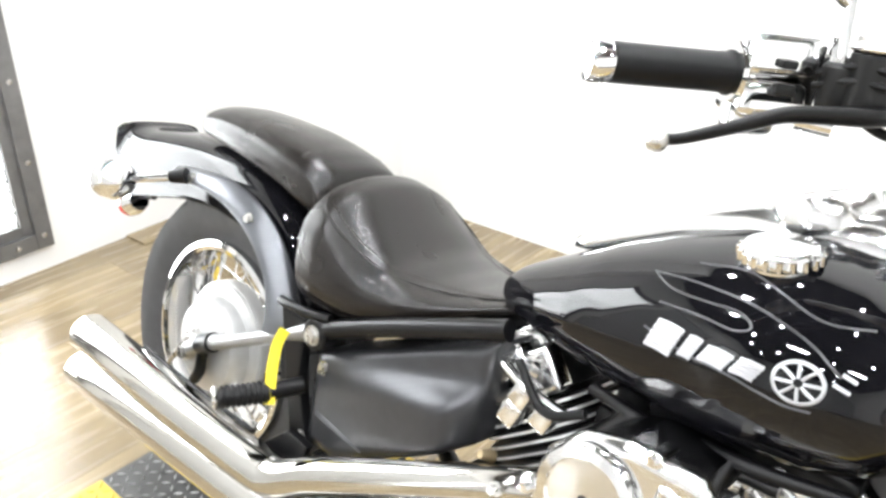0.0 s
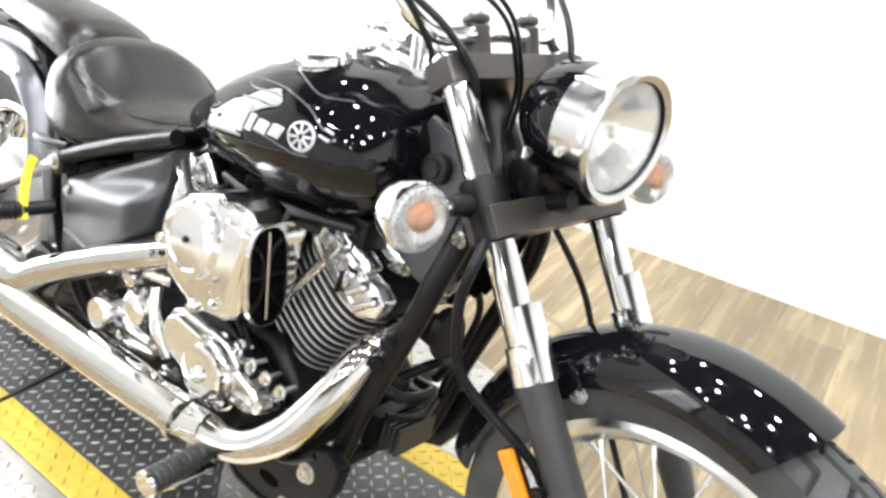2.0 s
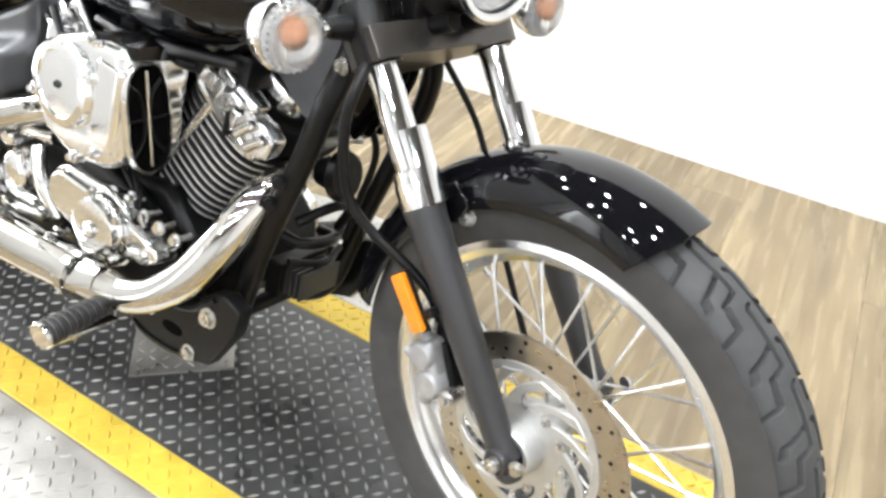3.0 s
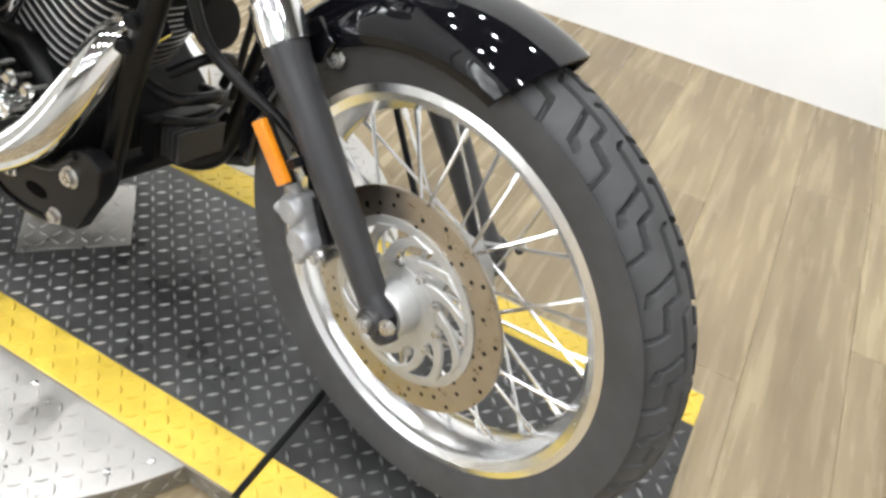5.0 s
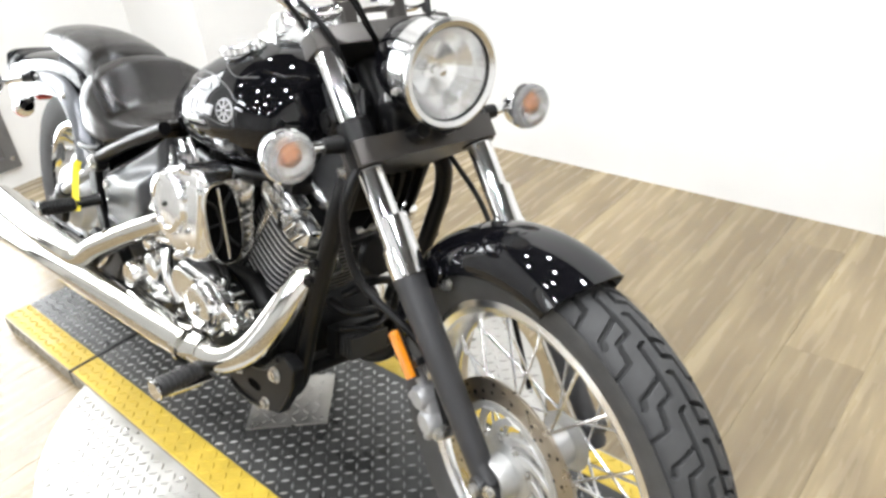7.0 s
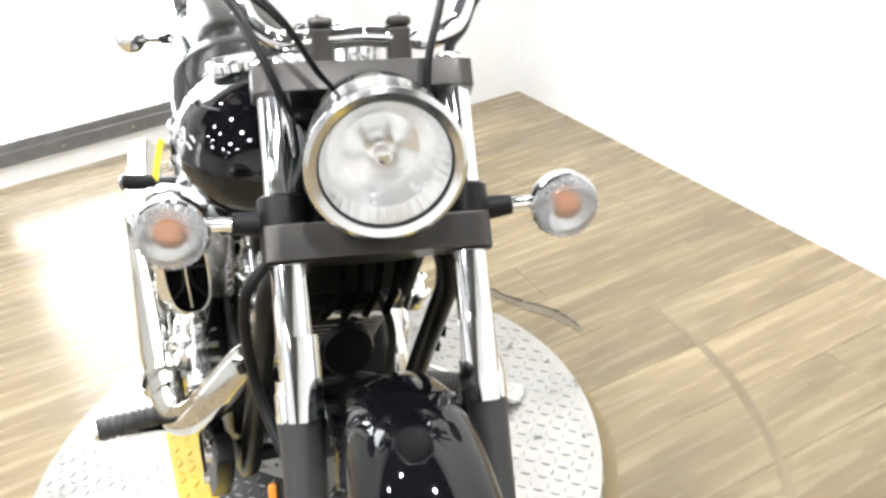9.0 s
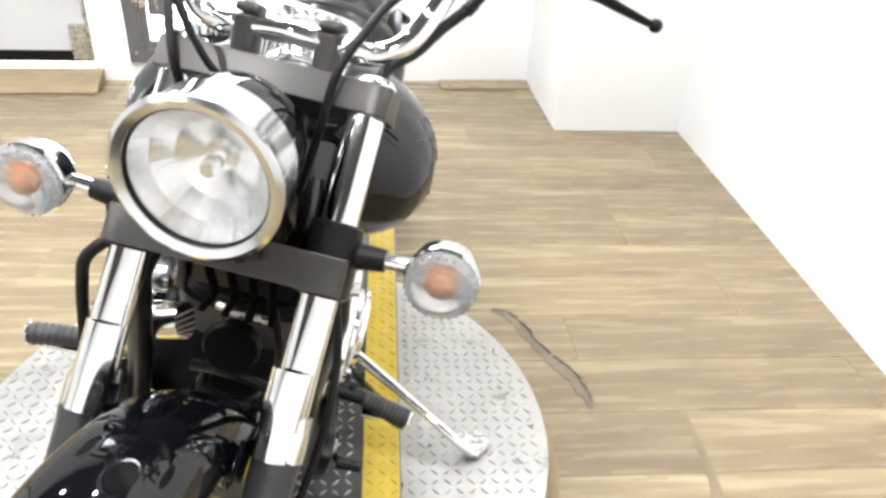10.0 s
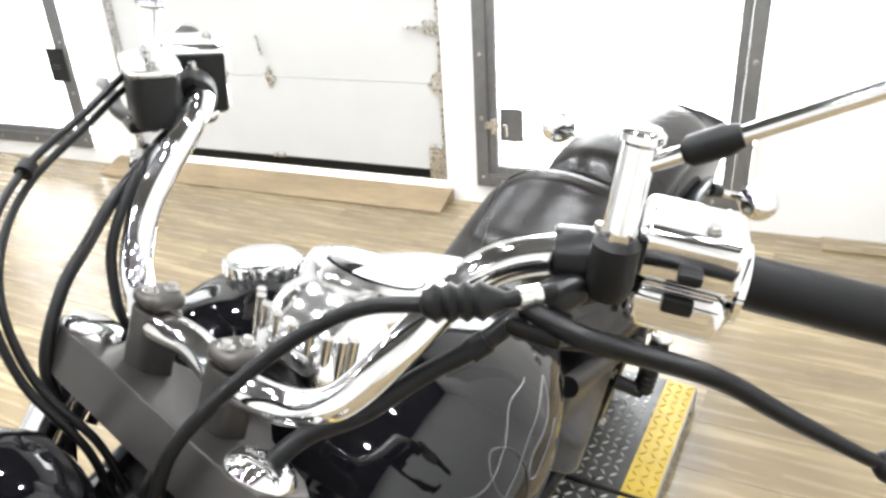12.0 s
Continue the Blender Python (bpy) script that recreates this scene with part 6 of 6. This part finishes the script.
part("caliper_bolt", join(rod((0.720, -0.10, 0.373), (0.720, -0.128, 0.373), 0.011, 16, bevel=0.002), bolt((0.720, -0.128, 0.373), (0, -1, 0), 0.007, 0.005)), STEEL, cal, "", True)
part("caliper_bracket", side_plate([(0.68, 0.36), (0.72, 0.375), (0.70, 0.45), (0.665, 0.46)], -0.105, -0.09, 0.003), SATIN, cal, "", True)
for pts, r in ((((0.50, -0.095, 0.76), (0.526, -0.145, 0.72), (0.524, -0.158, 0.675), (0.528, -0.157, 0.615), (0.542, -0.150, 0.570), (0.572, -0.136, 0.540), (0.615, -0.118, 0.512), (0.650, -0.106, 0.485), (0.672, -0.104, 0.455)), 0.0070), (((0.43, 0.10, 0.70), (0.50, 0.13, 0.60), (0.58, 0.12, 0.47), (0.70, 0.07, 0.36)), 0.005)):
    part("brake_hose", sweep(pts, r, 10, 8), HOSE, bike, "black rubber hose", True)

# ---- handlebar and controls ----
PLAIN_STEER = STEER
STEER = PLAIN_STEER @ Matrix.Translation((0.008, 0, -0.012))  # seat of the bar in its risers
def bar_points(sy):
    return [(0.354, 0.0, 0.961), (0.358, 0.051 * sy, 0.959), (0.342, 0.092 * sy, 0.954), (0.327, 0.123 * sy, 0.970), (0.299, 0.143 * sy, 1.005), (0.249, 0.161 * sy, 1.046), (0.212, 0.194 * sy, 1.059), (0.184, 0.239 * sy, 1.062), (0.157, 0.292 * sy, 1.058), (0.119 if sy > 0 else 0.110, 0.378 * sy, 1.053 if sy > 0 else 1.059)]


bar = part("handlebar", sweep([Vector(p) for p in bar_points(1)[::-1]] + [Vector(p) for p in bar_points(-1)[1:]], 0.0127, 18, 7), CHROME, bike, "chrome pullback handlebar", True, 60)
for sy in (-1, 1):
    ris = part("riser", prism(oval(0.0150, 0.0155, 24, 3.4), 0.064, along((0.371, 0.046 * sy, 0.912), (0.347, 0.046 * sy, 0.988)) @ Matrix.Translation((0, 0, -0.004)), 0.003, 2), CLAMPMET, bar, "dark metal handlebar riser", True)
    part("riser_cap", prism(oval(0.0155, 0.016, 24, 3.4), 0.012, along((0.371, 0.046 * sy, 0.912), (0.347, 0.046 * sy, 0.988)) @ Matrix.Translation((0, 0, 0.0615)), 0.005, 3), CLAMPMET, ris, "", True)
    for sx in (-1, 1):
        part("cap_bolt", bolt((along((0.371, 0.046 * sy, 0.912), (0.347, 0.046 * sy, 0.988)) @ Vector((0, 0.0085 * sx, 0.0735))), (-0.3, 0, 0.95), 0.004, 0.003), STEEL, ris, "", True)
    a, b = Vector((0.161, 0.284 * sy, 1.059)), Vector((0.119 if sy > 0 else 0.110, 0.379 * sy, 1.053 if sy > 0 else 1.059))
    d = (b - a).normalized()
    L = (b - a).length
    prof = [(0.0128, 0), (0.0175, 0), (0.0185, 0.003)]
    prof += [(0.0165, 0.006)]
    prof += [(0.0165, L - 0.004), (0.0155, L), (0.0128, L)]
    grip = part("grip", lathe(prof, along(a, b), 28, True), HOSE, bar, "smooth black rubber grip", True, 60)
    part("bar_end", lathe([(0.0, -0.002), (0.0163, -0.002), (0.0170, 0.003), (0.0170, 0.013), (0.0155, 0.017), (0.010, 0.0185), (0, 0.0188)], along(b, b + d), 28), CHROME, grip, "chrome bar end", True)
    part("grip_collar", lathe([(0.0128, -0.012), (0.019, -0.012), (0.020, -0.008), (0.020, 0.002), (0.0128, 0.002)], along(a, b), 24, True), CHROME, grip, "", True)
    # switch housing: two halves clamped round the bar
    c = Vector((0.177, 0.252 * sy, 1.060))
    hmx = along(c, c + d)
    up = hmx.to_3x3().inverted() @ Vector((0, 0, 1))
    tilt = math.atan2(up.y, up.x)
    hz = hmx @ Matrix.Rotation(tilt, 4, "Z")
    sw = part("switch_housing", join(box(0.034, 0.056, 0.062, hz @ Matrix.Translation((0.0175, 0, 0.004)), 0.008, 3), box(0.034, 0.053, 0.060, hz @ Matrix.Translation((-0.0175, 0, 0.004)), 0.011, 4)), CHROME, bar, "chrome two-part switch housing", True)
    part("housing_face", box(0.056, 0.046, 0.004, hz @ Matrix.Translation((0, 0, -0.0285)), 0.0015, 1), PLASTIC, sw, "black inner face of the housing", True)
    part("housing_rim", lathe([(0.0130, 0.032), (0.024, 0.032), (0.0255, 0.034), (0.0245, 0.038), (0.0130, 0.038)], hmx, 28, True), CHROME, sw, "", True)
    part("housing_screw", bolt(hz @ Vector((0.035, 0.012, 0.012)), hz.to_3x3() @ Vector((1, 0, 0)), 0.004, 0.002, 12), STEEL, sw, "", True)
    part("switch_button", join(box(0.007, 0.010, 0.014, hz @ Matrix.Translation((0.012, 0.030 * sy, 0.006)), 0.002), box(0.010, 0.008, 0.018, hz @ Matrix.Translation((-0.008, 0.029 * sy, 0.004)), 0.002)), PLASTIC, sw, "", True)
    # lever perch and lever
    pc = Vector((0.222, 0.205 * sy, 1.056))
    perch = part("lever_perch", join(lathe([(0.0128, -0.014), (0.0185, -0.014), (0.020, -0.011), (0.020, 0.011), (0.0185, 0.014), (0.0128, 0.014)], along(Vector((0.212, 0.205 * sy, 1.060)), Vector((0.195, 0.232 * sy, 1.0615))), 22, True), box(0.044, 0.020, 0.018, Matrix.Translation(pc + Vector((0.022, 0.004 * sy, -0.008))) @ Matrix.Rotation(radians(-20 * sy), 4, "Z") @ Matrix.Rotation(radians(14), 4, "Y"), 0.005, 2), box(0.026, 0.034, 0.012, Matrix.Translation(pc + Vector((0.040, 0.010 * sy, -0.014))) @ Matrix.Rotation(radians(15 * sy), 4, "Z"), 0.004, 2)), SATIN, bar, "satin black lever perch", True)
    part("perch_bolt", bolt(pc + Vector((0.042, 0.010 * sy, -0.009)), (0, 0, 1), 0.006, 0.004), STEEL, perch, "", True)
    part("clamp_bolt", bolt(Vector((0.206, 0.214 * sy, 1.0795)), (0, 0, 1), 0.004, 0.004), STEEL, perch, "", True)
    lp = [(0.266, 0.208 * sy, 1.042), (0.266, 0.245 * sy, 1.042), (0.256, 0.278 * sy, 1.042), (0.244, 0.312 * sy, 1.040), (0.234, 0.346 * sy, 1.030), (0.222, 0.378 * sy, 1.020), (0.218, 0.388 * sy, 1.018)]
    if sy < 0:
        lp = [(x - 0.018 * k / 6, yy - 0.026 * k / 6, z + 0.002 * k / 6) for k, (x, yy, z) in enumerate(lp)]
    else:
        lp = [(x, yy, z + 0.008) for x, yy, z in lp]
    tip = Vector(lp[-1])
    lever = part("lever", sweep(lp, [0.009, 0.0095, 0.009, 0.008, 0.007, 0.0055, 0.005], 12, 7, flat=0.7), SATIN, perch, "satin black lever", True, 60)
    part("lever_ball", lathe([(0, -0.0085), (0.005, -0.007), (0.0075, -0.004), (0.0085, 0), (0.0075, 0.004), (0.005, 0.007), (0, 0.0085)], Matrix.Translation(tip + Vector((-0.002, 0.003 * sy, -0.001))), 18), STEEL if sy < 0 else SATIN, perch, "", True)
    # mirror stem and arm
    base = Vector((0.222, 0.233, 1.082)) if sy > 0 else Vector((0.228, -0.243, 1.070))
    stem = part("mirror_stem", join(rod(base + Vector((0, 0, 0.004)), base + Vector((0, 0, 0.014)), 0.010, 6), rod(base + Vector((0, 0, 0.012)), base + Vector((-0.006, 0, 0.066)), 0.0095, 18), lathe([(0, 0), (0.0095, 0), (0.0122, 0.003), (0.0122, 0.007), (0.010, 0.009), (0, 0.0095)], along(base + Vector((-0.006, 0, 0.060)), base + Vector((-0.007, 0, 0.072))), 20)), CHROME, bar, "chrome mirror stem", True)
    part("stem_foot", lathe([(0, -0.030), (0.011, -0.030), (0.0135, -0.020), (0.0135, 0.004), (0.010, 0.008), (0, 0.008)], Matrix.Translation(base), 20), PLASTIC, stem, "", True)
    top = base + Vector((-0.004, 0, 0.047))
    armdir = Vector((-0.30, 0.80 * sy, 0.50)).normalized()
    part("mirror_arm", sweep([top, top + armdir * 0.10, top + armdir * 0.20], [0.0048, 0.0045, 0.0045], 12, 4), CHROME, stem, "chrome mirror arm", True)
    part("arm_boot", lathe([(0, 0), (0.0055, 0), (0.0085, 0.004), (0.0085, 0.022), (0.006, 0.030), (0, 0.030)], along(top + armdir * 0.026, top + armdir * 0.06), 16), HOSE, stem, "black rubber boot", True)

# right: brake fluid reservoir and throttle cables
rm = Matrix.Translation((0.246, -0.214, 1.064)) @ Matrix.Rotation(radians(-22), 4, "Z")
res = part("fluid_reservoir", prism(oval(0.022, 0.036, 28, 4.0), 0.046, rm @ Matrix.Translation((0, 0, -0.022)), 0.004, 2), PLASTIC, bar, "black brake fluid reservoir", True)
part("reservoir_cap", prism(oval(0.024, 0.038, 28, 4.0), 0.006, rm @ Matrix.Translation((0, 0, 0.0245)), 0.002, 2), POLISH, res, "bright metal reservoir lid", True)
for sx in (-1, 1):
    part("lid_screw", bolt(rm @ Vector((0, 0.028 * sx, 0.0315)), (0, 0, 1), 0.0035, 0.0025, 12), STEEL, res, "", True)
part("throttle_housing", join(box(0.030, 0.060, 0.046, Matrix.Translation((0.172, -0.262, 1.040)) @ Matrix.Rotation(radians(-24), 4, "Z") @ Matrix.Rotation(radians(90), 4, "X"), 0.011, 3), rod((0.20, -0.235, 1.028), (0.225, -0.222, 1.026), 0.009, 14)), CHROME, bar, "chrome throttle housing", True)
part("banjo_bolt", join(rod((0.270, -0.205, 1.020), (0.276, -0.198, 1.002), 0.009, 12), rod((0.268, -0.212, 1.014), (0.284, -0.19, 1.014), 0.0055, 10)), STEEL, res, "zinc plated banjo fitting", True)
cables = [
    ([(0.215, -0.252, 1.068), (0.248, -0.246, 1.077), (0.313, -0.203, 1.064), (0.379, -0.163, 1.048), (0.424, -0.12, 1.029), (0.447, -0.085, 0.997), (0.447, -0.056, 0.947), (0.429, -0.025, 0.9), (0.42, -0.02, 0.85)], 0.0031, "black throttle cable"),
    ([(0.215, -0.254, 1.058), (0.248, -0.247, 1.066), (0.313, -0.204, 1.053), (0.378, -0.162, 1.037), (0.420, -0.118, 1.018), (0.440, -0.083, 0.988), (0.439, -0.055, 0.942), (0.421, -0.025, 0.9), (0.41, -0.02, 0.85)], 0.0031, "black throttle cable"),
    ([(0.27, -0.2, 1.012), (0.294, -0.171, 1.017), (0.326, -0.153, 1.006), (0.358, -0.135, 0.987), (0.39, -0.12, 0.963), (0.418, -0.1, 0.921), (0.418, -0.087, 0.871), (0.43, -0.085, 0.79)], 0.0050, "black front brake hose"),
    ([(0.235, -0.205, 1.035), (0.258, -0.198, 1.025), (0.275, -0.179, 1.027), (0.294, -0.16, 1.024), (0.318, -0.148, 1.005), (0.341, -0.135, 0.974), (0.352, -0.116, 0.939), (0.354, -0.107, 0.908), (0.40, -0.09, 0.86)], 0.0044, "black wiring sleeve"),
    ([(0.252, 0.216, 1.060), (0.281, 0.202, 1.060), (0.304, 0.171, 1.053), (0.322, 0.133, 1.04), (0.351, 0.104, 1.016), (0.388, 0.087, 0.987), (0.417, 0.072, 0.951), (0.431, 0.065, 0.897), (0.43, 0.05, 0.82)], 0.0048, "black clutch cable"),
    ([(0.195, 0.232, 1.044), (0.216, 0.219, 1.044), (0.242, 0.196, 1.033), (0.266, 0.178, 1.009), (0.29, 0.152, 0.983), (0.321, 0.134, 0.962), (0.348, 0.112, 0.947), (0.376, 0.103, 0.929), (0.41, 0.08, 0.88)], 0.0068, "black wiring sleeve"),
]
for pts, r, lab in cables:
    part("cable", sweep(pts, r, 10, 8), HOSE, bar, lab, True)
part("cable_boot", lathe([(0.005, 0), (0.008, 0.002)] + [(r, 0.004 + 0.0042 * k) for k in range(9) for r in ((0.0115,) if k % 2 else (0.0088,))] + [(0.006, 0.044), (0.005, 0.046)], along((0.307, 0.166, 1.0525), (0.279, 0.204, 1.0605)), 18), HOSE, bar, "ribbed rubber cable boot", True)
part("cable_adjuster", rod((0.274, 0.206, 1.060), (0.262, 0.212, 1.060), 0.0065, 14), STEEL, bar, "", True)
part("sleeve_tie", rod((0.262, 0.181, 1.013), (0.270, 0.175, 1.005), 0.0082, 12), HOSE, bar, "", True)
part("cable_clip", rod((0.376, -0.165, 1.049), (0.384, -0.158, 1.046), 0.0065, 12), HOSE, bar, "", True)
for k, (a, b) in enumerate((((0.44, 0.03, 0.86), (0.47, 0.02, 0.80)), ((0.45, -0.04, 0.83), (0.48, -0.05, 0.78)), ((0.44, 0.07, 0.84), (0.47, 0.06, 0.78)), ((0.45, -0.075, 0.85), (0.46, -0.085, 0.79)))):
    part("wire_sleeve", sweep([a, Vector(a).lerp(Vector(b), 0.5) + Vector((0.02, 0.01 * (-1) ** k, 0)), b], 0.007, 8), HOSE, bike, "", True)
part("reflector_tag", box(0.004, 0.012, 0.035, Matrix.Translation((0.475, -0.045, 0.83)), 0.001), TRIM, bike, "small white wiring tag", True)
part("headlight_mount", box(0.05, 0.12, 0.05, Matrix.Translation((0.485, 0, 0.81)), 0.01), SATIN, bike, "", True)

STEER = PLAIN_STEER
# ---- tank fittings ----
console = part("speedometer", lathe([(0, 0), (0.060, 0), (0.064, 0.01), (0.064, 0.03), (0.060, 0.04), (0.050, 0.044), (0.048, 0.040), (0.0, 0.040)], Matrix.Translation((0.175, 0, 0.875)) @ Matrix.Rotation(radians(-22), 4, "Y"), 48), POLISH, bike, "chrome speedometer pod on the tank")
part("dial_glass", lathe([(0, 0), (0.048, 0), (0.046, 0.004), (0.02, 0.006), (0, 0.0065)], Matrix.Translation((0.175, 0, 0.875)) @ Matrix.Rotation(radians(-22), 4, "Y") @ Matrix.Translation((0, 0, 0.041)), 40), GLASS, console)
part("dial_face", lathe([(0, 0), (0.047, 0), (0.047, 0.0006), (0, 0.0006)], Matrix.Translation((0.175, 0, 0.875)) @ Matrix.Rotation(radians(-22), 4, "Y") @ Matrix.Translation((0, 0, 0.0403)), 40), DECAL, console, "pale dial face")
cons = []
for x, hw, z0, hgt in ((0.285, 0.03, 0.855, 0.03), (0.27, 0.045, 0.862, 0.045), (0.23, 0.058, 0.868, 0.06), (0.17, 0.060, 0.868, 0.045), (0.10, 0.052, 0.858, 0.034), (0.03, 0.042, 0.835, 0.026), (-0.04, 0.030, 0.802, 0.022), (-0.10, 0.016, 0.772, 0.018), (-0.12, 0.006, 0.765, 0.01)):
    cons.append([(x, hw * math.copysign(abs(math.cos(a)) ** 0.8, math.cos(a)), z0 + hgt * math.copysign(abs(math.sin(a)) ** 0.8, math.sin(a)) * (1 if math.sin(a) > 0 else 0.6)) for a in (k * math.tau / 28 for k in range(28))])
part("tank_console", grid_mesh(cons), POLISH, console, "long chrome tank console", angle=60)
for k in range(9):
    a = radians(-80 + 20 * k)
    part("console_post", rod((0.255 + 0.02 * math.cos(a), 0.05 * math.sin(a), 0.875), (0.25 + 0.02 * math.cos(a), 0.05 * math.sin(a), 0.918), 0.0042, 10), POLISH, console)
cap = part("fuel_cap", lathe([(0, 0), (0.030, 0), (0.035, 0.003), (0.035, 0.006), (0.038, 0.009), (0.038, 0.019), (0.034, 0.024), (0.012, 0.026), (0, 0.026)], Matrix.Translation((0.168, -0.124, 0.846)) @ Matrix.Rotation(radians(14), 4, "X") @ Matrix.Rotation(radians(-8), 4, "Y"), 40), CHROME, bike, "chrome fuel filler cap")
for k in range(20):
    a = k * math.tau / 20
    part("cap_knurl", at(rod((0.038 * math.cos(a), 0.038 * math.sin(a), 0.009), (0.038 * math.cos(a), 0.038 * math.sin(a), 0.019), 0.0033, 8), Matrix.Translation((0.168, -0.124, 0.846)) @ Matrix.Rotation(radians(14), 4, "X") @ Matrix.Rotation(radians(-8), 4, "Y")), CHROME, cap)

# ---- tank graphics: plain shapes ----
def on_tank(x, z, out=0.0012, side=-1):
    return Vector((x, side * (tank_side(x, z) + out), z))


def stripe(pts, r, material, name="pinstripe", side=-1):
    path = smooth_path([Vector((x, 0, z)) for x, z in pts], 6)
    p3 = [on_tank(p.x, p.z, 0.0004, side) for p in path]
    k = len(p3)
    p3 = [p3[0]] + [(p3[i - 1] + p3[i] * 2 + p3[i + 1]) / 4 for i in range(1, k - 1)] + [p3[-1]]
    return part(name, sweep(p3, r, 6, 2, False, flat=0.5), material, tank)


EX, EZ = 0.233, 0.769
ring = [(EX + 0.021 * math.cos(a), EZ + 0.018 * math.sin(a)) for a in (k * math.tau / 24 for k in range(25))]
stripe(ring, 0.0024, DECAL, "emblem_ring")
for k in range(8):
    a = k * math.tau / 8 + 0.2
    stripe([(EX + 0.004 * math.cos(a), EZ + 0.004 * math.sin(a)), (EX + 0.012 * math.cos(a), EZ + 0.011 * math.sin(a)), (EX + 0.019 * math.cos(a), EZ + 0.016 * math.sin(a))], 0.0020, DECAL, "emblem_spoke")
for x0, w, h in ((0.090, 0.030, 0.0150), (0.127, 0.014, 0.0115), (0.147, 0.026, 0.0085), (0.179, 0.022, 0.0085)):
    z0 = 0.757 + 0.07 * (x0 - 0.09)
    n = 5 if h > 0.011 else 4
    for k in range(n):
        f = (k + 0.5) / n * 2 - 1
        stripe([(x0 + 0.004 * f, z0 + h * f), (x0 + w * 0.5 + 0.004 * f, z0 + h * f + 0.001), (x0 + w + 0.004 * f, z0 + h * f)], h / n * 1.5, DECAL, "emblem_bar")
for side in (-1, 1):
    stripe([(0.08, 0.758), (0.13, 0.752), (0.18, 0.751), (0.225, 0.745), (0.25, 0.748)], 0.0013, DECALGREY, "pinstripe", side)
    stripe([(0.085, 0.785), (0.13, 0.790), (0.165, 0.790), (0.18, 0.798), (0.165, 0.806), (0.13, 0.803), (0.09, 0.800), (0.06, 0.806)], 0.0013, DECALGREY, "pinstripe", side)
    stripe([(0.06, 0.806), (0.12, 0.815), (0.18, 0.815), (0.23, 0.803), (0.262, 0.785)], 0.0013, DECALGREY, "pinstripe", side)
stripe([(0.262, 0.788), (0.274, 0.784)], 0.0022, DECAL)
stripe([(0.258, 0.778), (0.272, 0.774)], 0.0022, DECAL)
for side in (-1, 1):
    stripe([(0.10, 0.828), (0.15, 0.838), (0.19, 0.832), (0.23, 0.822), (0.27, 0.826)], 0.0012, DECALGREY, "pinstripe", side)
stripe([(0.16, 0.765), (0.20, 0.785), (0.225, 0.815), (0.21, 0.835), (0.185, 0.825), (0.18, 0.80), (0.20, 0.775)], 0.0010, DECALGREY, "pinstripe", 1)

# ---- floor planks ----
PW, PL = 0.182, 1.22
plank_meshes = {}
def plank_mesh(w, l):
    key = (round(w, 3), round(l, 3))
    if key not in plank_meshes:
        bm = span(-w / 2 + 0.0003, w / 2 - 0.0003, 0.0003, l - 0.0003, -0.004, 0, 0.0003, 1)
        me = bpy.data.meshes.new("plank")
        bm.to_mesh(me)
        bm.free()
        me.materials.append(VINYL)
        plank_meshes[key] = me
    return plank_meshes[key]
FM = FARW.to_3x3().to_4x4()
for i in range(-17, 20):
    x = (i + 0.5) * PW
    y = -5.0 - (i * 0.4137 % 1) * PL
    while y < 1.70:
        a, b = max(y, -5.0), min(y + PL, 1.76)
        if b - a > 0.01:
            ob = new("plank", plank_mesh(PW, b - a))
            ob.parent = floor
            ob.matrix_local = FM @ Matrix.Translation((x, a, FLOOR))
        y += PL
